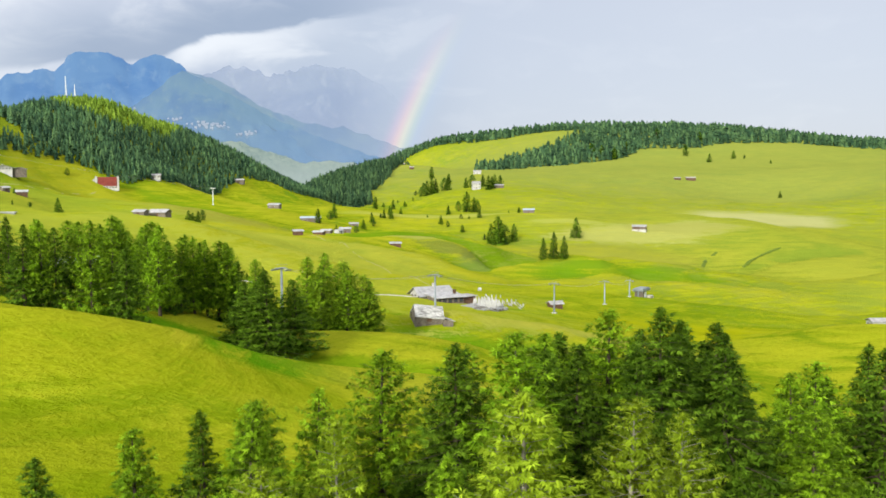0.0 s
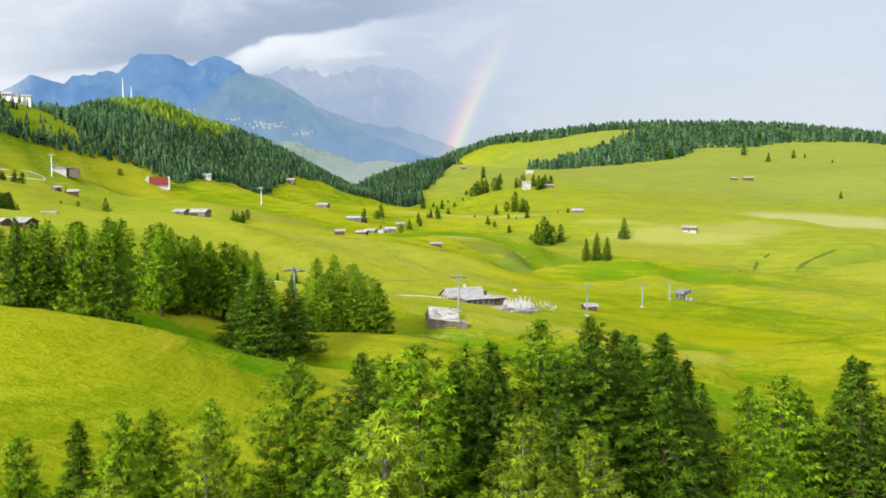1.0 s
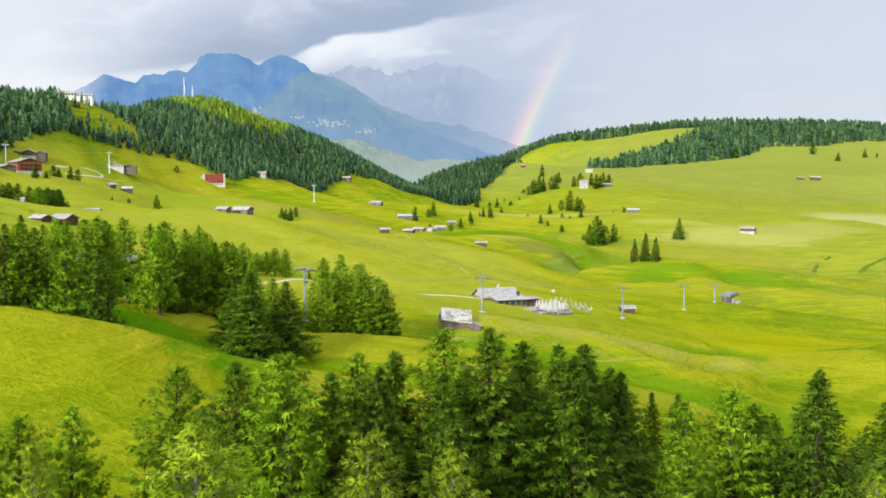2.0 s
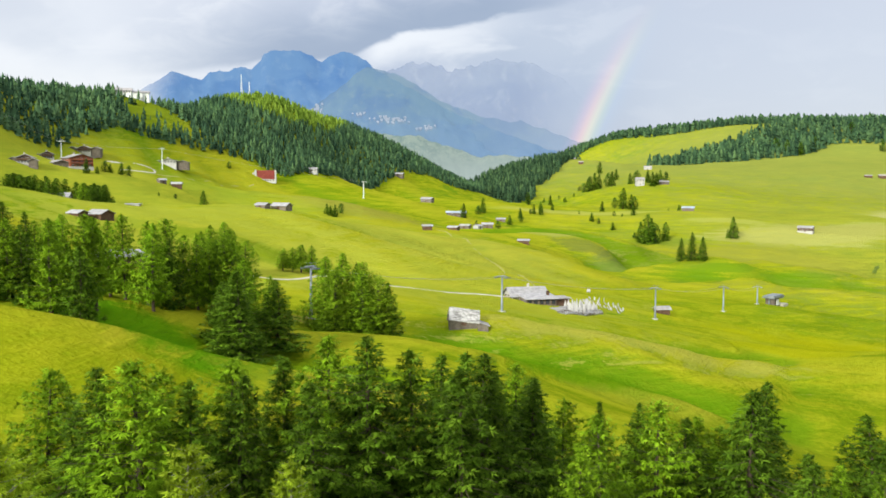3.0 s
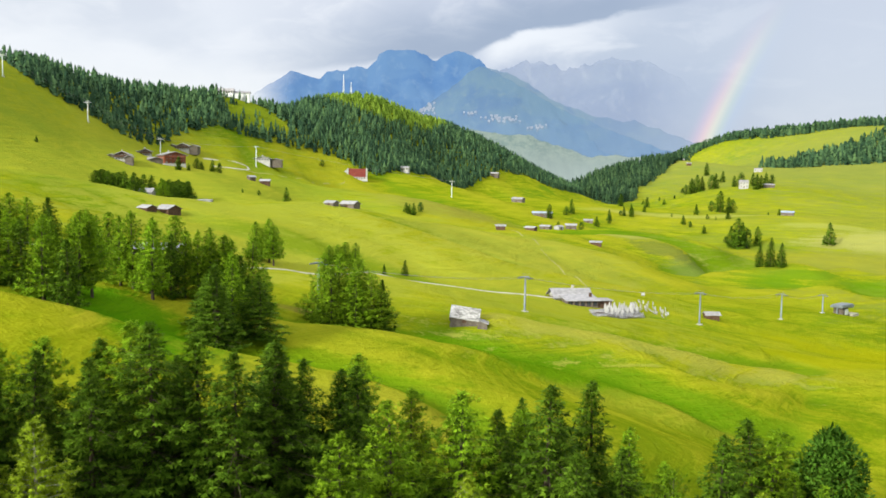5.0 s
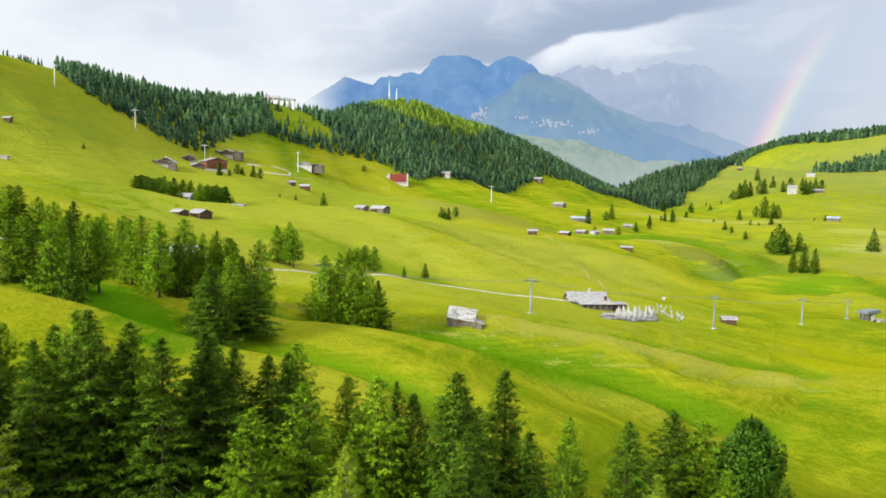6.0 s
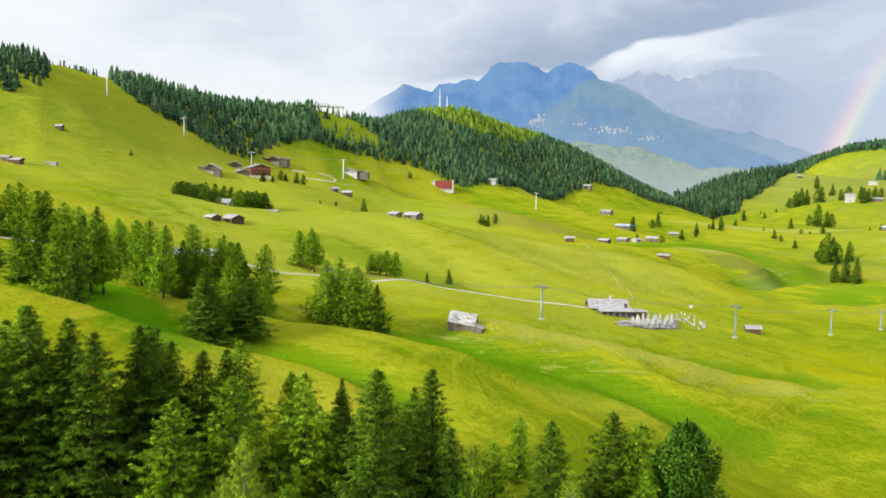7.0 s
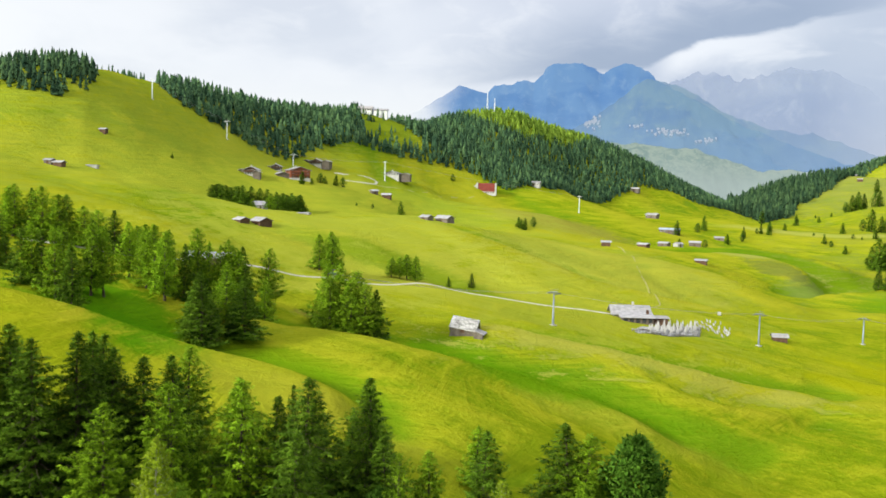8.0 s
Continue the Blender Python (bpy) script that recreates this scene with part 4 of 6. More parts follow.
LABELS = {
    "near_spruce": ("dark green spruce with drooping layered branches on the slope", "tree"),
    "near_larch": ("feathery mid-green larch with hanging twigs on the slope", "tree"),
    "spruce": ("dark green spruce with drooping layered branches on the meadow", "tree"),
    "larch": ("feathery mid-green larch with a conical crown among other conifers", "tree"),
    "light": ("young yellow-green larch with fine airy branches", "tree"),
    "pine": ("dense rounded dark green stone pine on the slope", "tree"),
    "broad": ("round leafy green tree in a group on the meadow", "tree"),
    "small_spruce": ("dark green spruce standing on the alpine meadow", "tree"),
    "small_larch": ("green larch with a visible trunk in a meadow copse", "tree"),
    "young": ("yellow-green young pine with a dense blunt crown", "tree"),
    "shrub": ("bright green bushy shrub among the conifers", "shrub"),
    "far_round": ("rounded dark green tree on the far pasture", "tree"),
    "far_tree": ("dark green tree standing alone on the far pasture", "tree"),
}
TALL = {"near_spruce": 17, "near_larch": 17, "spruce": 17, "larch": 17, "light": 14, "pine": 14, "broad": 15, "small_spruce": 14, "small_larch": 15, "far_tree": 12, "far_round": 12, "young": 12, "shrub": 6}
USED = {}
TREES = random.Random(5)


def plant(kind, x, y, tall, group, wide=1.0, sink=0.0):
    """A tree of that kind and height on the ground at x, y."""
    if y < 77 and kind in ("spruce", "larch"):
        kind = "near_" + kind
    stock = STOCK[kind]
    k = USED.get(kind, 0)
    USED[kind] = k + 1
    first = stock[k % len(stock)]
    s = tall / TALL[kind]
    wide *= {"near_spruce": 1.1, "near_larch": 1.12, "spruce": 1.08, "larch": 1.1, "light": 1.08}.get(kind, 1.0)
    m = pose(x, y, ground_at(x, y) - sink, TREES.uniform(-1.5, 1.5), TREES.uniform(-1.5, 1.5), TREES.uniform(0, 360)) @ Matrix.Diagonal((s * wide, s * wide, s, 1))
    if k < len(stock):
        tree = first
        tree.matrix_basis = m
    else:
        tree = copy_thing(first, m)
        tree.scale = (s * wide, s * wide, s)
    tagged(tree, *LABELS[kind], group=group)
    return tree

# ---- trees in their places
plant("spruce", -21.5, 47.2, 10.7, "conifers on the near slope", 1.12)
plant("pine", -17.0, 44.0, 9.0, "conifers on the near slope", 1.05)
plant("spruce", -13.8, 50.2, 12.8, "conifers on the near slope", 0.90)
plant("larch", -10.5, 48.1, 14.0, "conifers on the near slope", 0.90)
plant("larch", -7.8, 55.2, 13.2, "conifers on the near slope", 0.90)
plant("light", -5.9, 48.6, 13.3, "conifers on the near slope", 0.88)
plant("larch", -4.4, 62.6, 14.3, "conifers on the near slope", 1.12)
plant("spruce", 0.8, 59.3, 15.5, "conifers on the near slope", 1.12)
plant("light", 4.3, 45.6, 16.1, "conifers on the near slope", 1.26)
plant("spruce", 6.6, 60.2, 15.3, "conifers on the near slope", 0.95)
plant("spruce", 9.1, 61.7, 15.4, "conifers on the near slope", 0.95)
plant("larch", 4.9, 57.1, 16.8, "conifers on the near slope", 1.23)
plant("light", 10.9, 52.0, 14.5, "conifers on the near slope", 1.10)
plant("larch", 12.4, 68.5, 17.2, "conifers on the near slope", 1.12)
plant("spruce", 16.3, 67.0, 18.2, "conifers on the near slope", 1.12)
plant("spruce", 20.3, 78.6, 16.6, "conifers on the near slope", 1.12)
plant("spruce", 18.7, 69.8, 17.4, "conifers on the near slope", 1.12)
plant("spruce", 23.0, 75.0, 17.6, "conifers on the near slope", 1.12)
plant("spruce", 22.7, 79.5, 15.5, "conifers on the near slope", 1.12)
plant("spruce", 17.6, 81.9, 15.4, "conifers on the near slope", 1.12)
plant("spruce", 25.5, 81.3, 15.3, "conifers on the near slope", 1.12)
plant("larch", 23.1, 90.7, 15.0, "conifers on the near slope", 1.12)
plant("larch", 27.7, 95.5, 12.4, "conifers on the near slope", 1.12)
plant("spruce", 30.6, 102.0, 11.9, "conifers on the near slope", 0.78)
plant("larch", 35.6, 85.7, 15.9, "conifers on the near slope", 1.12)
plant("spruce", 43.3, 88.5, 18.6, "conifers on the near slope", 1.23)
plant("spruce", 45.3, 97.1, 18.4, "conifers on the near slope", 1.01)
plant("larch", 39.8, 95.0, 14.1, "conifers on the near slope", 1.12)
plant("spruce", 34.3, 114.4, 10.7, "conifers on the near slope", 1.12)
plant("spruce", 49.4, 95.2, 13.1, "conifers on the near slope", 1.34)
plant("spruce", 58.3, 103.0, 15.8, "conifers on the near slope", 1.18)
plant("spruce", 61.0, 121.7, 15.7, "conifers on the near slope", 1.51)
plant("larch", 64.0, 121.5, 15.5, "conifers on the near slope", 1.34)
plant("pine", 70.4, 122.7, 17.6, "conifers on the near slope", 1.10)
plant("light", 41.6, 68.0, 15.0, "conifers on the near slope", 0.83)
plant("small_larch", 46.4, 123.8, 9.0, "conifers on the near slope", 1.30)
plant("young", 54.2, 89.7, 13.3, "conifers on the near slope", 0.70)
plant("light", 62.1, 98.8, 11.8, "conifers on the near slope", 0.83)
plant("shrub", 36.0, 75.1, 6.8, "conifers on the near slope", 1.00)
plant("shrub", 32.7, 84.7, 6.4, "conifers on the near slope", 1.00)
plant("larch", 68.8, 107.5, 13.0, "conifers on the near slope", 0.90)
plant("shrub", 50.0, 84.0, 5.0, "conifers on the near slope", 1.00)
plant("shrub", 60.0, 93.0, 5.0, "conifers on the near slope", 1.00)
plant("larch", 1.5, 66.0, 14.0, "conifers on the near slope", 1.12)
plant("spruce", 13.5, 74.0, 14.0, "conifers on the near slope", 1.12)
plant("spruce", 14.0, 63.0, 15.5, "conifers on the near slope", 1.12)
plant("spruce", 9.0, 70.0, 15.0, "conifers on the near slope", 1.12)
plant("larch", 0.0, 50.0, 11.0, "conifers on the near slope", 1.12)
plant("spruce", 47.0, 82.0, 15.0, "conifers on the near slope", 1.12)
plant("pine", 52.0, 90.0, 9.0, "conifers on the near slope", 1.05)
plant("light", 36.0, 72.0, 7.0, "conifers on the near slope", 1.10)
plant("larch", 66.0, 118.0, 12.0, "conifers on the near slope", 1.12)
plant("shrub", 57.0, 90.0, 5.0, "conifers on the near slope", 1.00)
plant("larch", 7.0, 65.0, 15.5, "conifers on the near slope", 1.12)
plant("light", 15.0, 56.0, 13.0, "conifers on the near slope", 0.99)
plant("spruce", 22.0, 70.0, 17.0, "conifers on the near slope", 1.12)
plant("spruce", 25.0, 86.0, 15.0, "conifers on the near slope", 1.12)
plant("larch", 31.0, 80.0, 14.5, "conifers on the near slope", 1.12)
plant("spruce", 38.0, 90.0, 14.5, "conifers on the near slope", 1.12)
plant("larch", 42.0, 99.0, 13.0, "conifers on the near slope", 1.12)
plant("larch", -12.0, 56.0, 12.0, "conifers on the near slope", 1.12)
plant("light", -9.0, 44.0, 12.0, "conifers on the near slope", 1.10)
plant("larch", -18.0, 52.0, 11.0, "conifers on the near slope", 1.12)
plant("larch", 30.0, 72.0, 13.0, "conifers on the near slope", 1.12)
plant("larch", 53.0, 99.0, 12.0, "conifers on the near slope", 1.12)
plant("young", 41.0, 76.0, 8.0, "conifers on the near slope", 1.00)
plant("small_spruce", -75.8, 158.1, 13.5, "copse along the meadow bank", 0.97)
plant("small_spruce", -58.2, 126.2, 11.3, "copse along the meadow bank", 1.12)
plant("small_larch", -56.3, 127.2, 11.8, "copse along the meadow bank", 1.02)
plant("small_spruce", -54.5, 128.1, 11.3, "copse along the meadow bank", 1.01)
plant("small_larch", -53.0, 132.1, 12.6, "copse along the meadow bank", 0.99)
plant("small_larch", -49.1, 127.1, 14.0, "copse along the meadow bank", 1.01)
plant("small_larch", -49.8, 136.0, 14.7, "copse along the meadow bank", 1.03)
plant("small_spruce", -44.4, 127.0, 12.1, "copse along the meadow bank", 1.18)
plant("small_larch", -49.4, 139.0, 14.6, "copse along the meadow bank", 0.96)
plant("small_larch", -51.8, 158.9, 14.9, "copse along the meadow bank", 1.07)
plant("small_larch", -48.4, 154.8, 15.3, "copse along the meadow bank", 1.02)
plant("small_spruce", -48.6, 160.8, 12.6, "copse along the meadow bank", 1.05)
plant("small_larch", -47.3, 163.8, 13.4, "copse along the meadow bank", 0.85)
plant("small_larch", -45.5, 165.8, 14.0, "copse along the meadow bank", 0.86)
plant("small_larch", -43.6, 167.7, 14.1, "copse along the meadow bank", 0.99)
plant("small_larch", -41.8, 168.7, 14.9, "copse along the meadow bank", 1.01)
plant("small_larch", -40.3, 169.7, 14.7, "copse along the meadow bank", 1.03)
plant("small_spruce", -38.6, 169.7, 12.5, "copse along the meadow bank", 1.20)
plant("small_larch", -74.8, 168.1, 13.8, "copse along the meadow bank", 1.16)
plant("small_larch", -68.9, 168.0, 14.1, "copse along the meadow bank", 1.13)
plant("small_larch", -59.8, 160.0, 13.9, "copse along the meadow bank", 1.09)
plant("small_larch", -56.8, 160.0, 15.4, "copse along the meadow bank", 0.99)
plant("small_larch", -54.5, 170.9, 15.0, "copse along the meadow bank", 1.08)
plant("small_larch", -50.2, 176.8, 13.6, "copse along the meadow bank", 1.10)
plant("small_spruce", -47.9, 179.8, 13.0, "copse along the meadow bank", 1.16)
plant("small_larch", -44.8, 185.7, 14.2, "copse along the meadow bank", 1.11)
plant("small_larch", -132.1, 175.5, 13.4, "copse along the meadow bank", 1.14)
plant("small_larch", -129.2, 174.5, 14.7, "copse along the meadow bank", 1.34)
plant("small_spruce", -125.2, 177.7, 14.4, "copse along the meadow bank", 1.34)
plant("small_larch", -121.7, 178.6, 15.4, "copse along the meadow bank", 1.27)
plant("small_larch", -117.3, 180.5, 13.8, "copse along the meadow bank", 1.39)
plant("small_spruce", -115.1, 181.6, 14.2, "copse along the meadow bank", 1.15)
plant("small_larch", -111.4, 184.2, 11.7, "copse along the meadow bank", 1.49)
plant("small_larch", -107.9, 186.2, 11.3, "copse along the meadow bank", 1.51)
plant("small_spruce", -103.0, 187.9, 12.3, "copse along the meadow bank", 1.45)
plant("small_larch", -97.9, 191.4, 8.9, "copse along the meadow bank", 1.50)
plant("small_larch", -92.8, 193.0, 9.6, "copse along the meadow bank", 1.25)
plant("small_spruce", -91.3, 137.6, 14.6, "copse along the meadow bank", 1.17)
plant("small_spruce", -86.8, 140.4, 13.9, "copse along the meadow bank", 1.21)
plant("small_spruce", -84.0, 140.4, 7.9, "copse along the meadow bank", 1.35)
plant("spruce", -33.0, 149.5, 10.5, "copse along the meadow bank", 1.43)
plant("spruce", -28.3, 145.4, 15.4, "copse along the meadow bank", 1.34)
plant("spruce", -26.0, 155.4, 11.8, "copse along the meadow bank", 1.64)
plant("spruce", -30.7, 147.5, 12.0, "copse along the meadow bank", 1.45)
plant("larch", -32.5, 157.5, 12.8, "copse along the meadow bank", 1.11)
plant("larch", -33.7, 171.5, 10.9, "copse along the meadow bank", 1.00)
plant("larch", -24.7, 188.4, 16.6, "leafy group on the meadow", 1.20)
plant("broad", -20.4, 189.7, 15.2, "leafy group on the meadow", 1.15)
plant("larch", -28.3, 187.5, 15.0, "leafy group on the meadow", 1.20)
plant("broad", -16.8, 187.5, 13.6, "leafy group on the meadow", 1.10)
plant("broad", -25.0, 184.5, 13.5, "leafy group on the meadow", 1.15)
plant("larch", -20.0, 185.5, 14.5, "leafy group on the meadow", 1.10)
plant("spruce", -15.5, 190.0, 12.5, "leafy group on the meadow", 1.20)
plant("small_larch", -90.0, 273.0, 14.4, "pair of larches behind the copse", 1.35)
plant("small_larch", -85.5, 268.0, 12.6, "pair of larches behind the copse", 1.35)
plant("small_larch", -93.0, 270.0, 12.6, "pair of larches behind the copse", 1.35)
plant("small_larch", -78.0, 300.0, 8.1, "young trees by the track", 1.50)
plant("small_larch", -75.0, 300.5, 9.4, "young trees by the track", 1.50)
plant("small_larch", -71.5, 301.0, 9.4, "young trees by the track", 1.50)
plant("small_larch", -81.0, 299.0, 7.5, "young trees by the track", 1.50)
plant("small_spruce", -70.0, 324.0, 4.2, "young trees by the track")
plant("small_spruce", -67.0, 338.0, 6.3, "young trees by the track")
plant("small_spruce", 66.0, 597.0, 14.5, "three trees on the pasture", 1.00)
plant("small_spruce", 72.0, 592.0, 17.0, "three trees on the pasture", 1.00)
plant("small_spruce", 78.0, 587.0, 14.5, "three trees on the pasture", 1.00)
plant("far_tree", 53.0, 835.0, 21.0, "trees on the far pastures", 1.10)
plant("far_tree", 36.0, 1047.0, 17.0, "trees on the far pastures", 1.10)
plant("far_round", 18.0, 1052.0, 12.0, "trees on the far pastures", 1.10)
plant("far_tree", 70.0, 1300.0, 17.0, "trees on the far pastures", 1.10)
plant("far_tree", 60.0, 1360.0, 18.0, "trees on the far pastures", 1.10)
plant("far_round", 85.0, 1345.0, 15.0, "trees on the far pastures", 1.10)
plant("far_tree", 35.0, 1368.0, 16.0, "trees on the far pastures", 1.10)
plant("far_tree", -16.0, 1378.0, 25.0, "trees on the far pastures", 1.10)
plant("far_round", -33.0, 1392.0, 14.0, "trees on the far pastures", 1.10)
plant("far_tree", 8.0, 1405.0, 22.0, "trees on the far pastures", 1.10)
plant("far_tree", 50.0, 825.0, 26.0, "trees on the far pastures", 1.10)
plant("far_round", 57.0, 829.0, 16.9, "trees on the far pastures", 1.10)
plant("far_tree", 66.0, 842.0, 15.7, "trees on the far pastures", 1.10)
plant("far_tree", 44.0, 835.0, 18.0, "trees on the far pastures", 1.10)
plant("far_round", 39.0, 851.0, 5.2, "trees on the far pastures", 1.35)
plant("far_tree", 124.0, 847.0, 18.6, "trees on the far pastures", 1.10)
plant("far_tree", 27.0, 1039.0, 22.8, "trees on the far pastures", 1.10)
plant("far_round", 40.0, 1061.0, 14.5, "trees on the far pastures", 1.10)
plant("far_tree", 65.0, 1294.0, 19.8, "trees on the far pastures", 1.10)
plant("far_tree", 77.0, 1353.0, 17.5, "trees on the far pastures", 1.10)
plant("far_round", 44.0, 1371.0, 18.7, "trees on the far pastures", 1.10)
plant("far_tree", 6.0, 982.0, 10.1, "trees on the far pastures", 1.10)
plant("far_tree", -2.0, 911.0, 8.7, "trees on the far pastures", 1.35)
plant("far_round", 5.0, 903.0, 5.6, "trees on the far pastures", 1.35)
plant("far_tree", 19.0, 883.0, 7.5, "trees on the far pastures", 1.35)
plant("far_tree", 38.0, 946.0, 8.1, "trees on the far pastures", 1.35)
plant("far_round", 19.0, 944.0, 4.8, "trees on the far pastures", 1.35)
plant("far_tree", 27.0, 942.0, 3.2, "trees on the far pastures", 1.35)
plant("far_tree", -16.0, 947.0, 3.2, "trees on the far pastures", 1.35)
plant("far_tree", -23.0, 1370.0, 22.0, "trees on the far pastures", 1.10)
plant("far_tree", -10.0, 1390.0, 21.0, "trees on the far pastures", 1.10)
plant("far_round", 2.0, 1412.0, 20.0, "trees on the far pastures", 1.10)
plant("far_tree", 11.0, 1625.0, 19.4, "trees on the far pastures", 1.10)
plant("far_tree", -21.0, 1747.0, 20.9, "trees on the far pastures", 1.10)
plant("far_round", -31.0, 1515.0, 15.6, "trees on the far pastures", 1.10)
plant("far_tree", -63.0, 1154.0, 15.9, "trees on the far pastures", 1.10)
plant("far_tree", -53.0, 1276.0, 7.9, "trees on the far pastures", 1.35)
plant("far_round", -66.0, 1345.0, 4.6, "trees on the far pastures", 1.35)
plant("far_tree", -74.0, 999.0, 13.5, "trees on the far pastures", 1.10)
plant("far_tree", -59.0, 915.0, 9.4, "trees on the far pastures", 1.10)
plant("far_round", -66.0, 866.0, 7.5, "trees on the far pastures", 1.35)
plant("far_tree", -54.0, 934.0, 9.6, "trees on the far pastures", 1.10)
plant("far_tree", -44.0, 956.0, 6.6, "trees on the far pastures", 1.35)
plant("far_round", -44.0, 1483.0, 7.6, "trees on the far pastures", 1.35)
plant("far_tree", -43.0, 1317.0, 5.4, "trees on the far pastures", 1.35)
plant("far_tree", -86.0, 1324.0, 6.8, "trees on the far pastures", 1.35)
plant("far_tree", 88.0, 1054.0, 7.1, "trees on the far pastures", 1.35)
plant("far_tree", 77.0, 1065.0, 3.6, "trees on the far pastures", 1.35)
plant("far_round", 596.0, 2245.0, 26.1, "trees on the far pastures", 1.10)
plant("far_tree", 625.0, 2145.0, 21.3, "trees on the far pastures", 1.10)
plant("far_tree", 694.0, 2185.0, 20.2, "trees on the far pastures", 1.10)
plant("far_round", 719.0, 2182.0, 10.8, "trees on the far pastures", 1.10)
plant("far_tree", 754.0, 2103.0, 8.3, "trees on the far pastures", 1.35)
plant("far_tree", 603.0, 1633.0, 11.8, "trees on the far pastures", 1.10)
plant("far_round", 567.0, 2426.0, 34.0, "trees on the far pastures", 1.10)
plant("far_tree", 459.0, 2289.0, 30.0, "trees on the far pastures", 1.10)
plant("far_tree", 671.0, 2390.0, 33.0, "trees on the far pastures", 1.10)
plant("far_round", 369.0, 2268.0, 30.4, "trees on the far pastures", 1.10)
plant("far_tree", 390.0, 2240.0, 30.0, "trees on the far pastures", 1.10)
plant("far_tree", 413.0, 2203.0, 30.0, "trees on the far pastures", 1.10)
plant("far_tree", -283.0, 500.0, 8.4, "trees on the far pastures", 1.35)
plant("far_tree", -281.0, 508.0, 4.2, "trees on the far pastures", 1.35)
plant("far_round", -285.0, 523.0, 6.5, "trees on the far pastures", 1.35)
plant("far_tree", -284.0, 527.0, 5.4, "trees on the far pastures", 1.35)
plant("far_tree", -284.0, 540.0, 7.8, "trees on the far pastures", 1.35)
plant("far_round", -283.0, 547.0, 6.7, "trees on the far pastures", 1.35)
plant("far_tree", -225.0, 534.0, 9.5, "trees on the far pastures", 1.10)
plant("far_tree", -231.0, 490.0, 2.4, "trees on the far pastures", 1.35)
plant("far_round", -228.0, 504.0, 3.0, "trees on the far pastures", 1.35)
plant("far_tree", -278.0, 593.0, 3.6, "trees on the far pastures", 1.35)
plant("far_tree", -309.0, 408.0, 3.3, "trees on the far pastures", 1.35)
plant("far_round", -316.0, 770.0, 5.9, "trees on the far pastures", 1.35)
plant("far_tree", -167.0, 599.0, 7.0, "trees on the far pastures", 1.35)
plant("far_tree", -159.0, 592.0, 8.0, "trees on the far pastures", 1.35)
plant("far_round", -161.0, 611.0, 6.8, "trees on the far pastures", 1.35)
plant("far_tree", -163.0, 595.0, 6.5, "trees on the far pastures", 1.35)
plant("far_tree", -111.0, 809.0, 12.6, "trees on the far pastures", 1.10)
plant("far_round", -107.0, 867.0, 8.3, "trees on the far pastures", 1.35)
plant("far_tree", -105.0, 882.0, 13.6, "trees on the far pastures", 1.10)
plant("far_tree", -84.0, 718.0, 6.2, "trees on the far pastures", 1.35)
plant("far_round", -71.0, 747.0, 6.4, "trees on the far pastures", 1.35)
plant("far_tree", -73.0, 837.0, 9.1, "trees on the far pastures", 1.10)
plant("far_tree", -69.0, 886.0, 9.5, "trees on the far pastures", 1.10)
plant("far_round", -62.0, 912.0, 4.6, "trees on the far pastures", 1.35)
plant("far_tree", -52.0, 917.0, 10.7, "trees on the far pastures", 1.10)

BELT = "shelter belt round the white house"
for (xa, ya), (xb, yb), count, low, high in (((-233, 362), (-213, 367), 8, 6.0, 7.5), ((-234, 366), (-246, 396), 8, 6.5, 8.0), ((-246, 400), (-226, 425), 8, 8.0, 9.0), ((-214, 392), (-224, 424), 9, 8.0, 9.0)):
    for i in range(count):
        v = (i + TREES.uniform(-0.15, 0.15)) / (count - 1)
        plant("far_tree", xa + (xb - xa) * v, ya + (yb - ya) * v, TREES.uniform(low, high) * 1.15, BELT, 1.6)
plant("small_larch", -205.0, 375.5, 9.5, BELT, 1.5)
plant("small_larch", -210.0, 367.5, 5.0, BELT, 2.0)


def within(pts, outline):
    """Which points of the plan lie inside an outline."""
    poly = np.array(outline, float)
    inside = np.zeros(len(pts), bool)
    for a, b in zip(poly, np.roll(poly, -1, 0)):
        cross = (a[1] > pts[:, 1]) != (b[1] > pts[:, 1])
        at_x = a[0] + (pts[:, 1] - a[1]) * (b[0] - a[0]) / (b[1] - a[1] + 1e-9)
        inside ^= cross & (pts[:, 0] < at_x)
    return inside


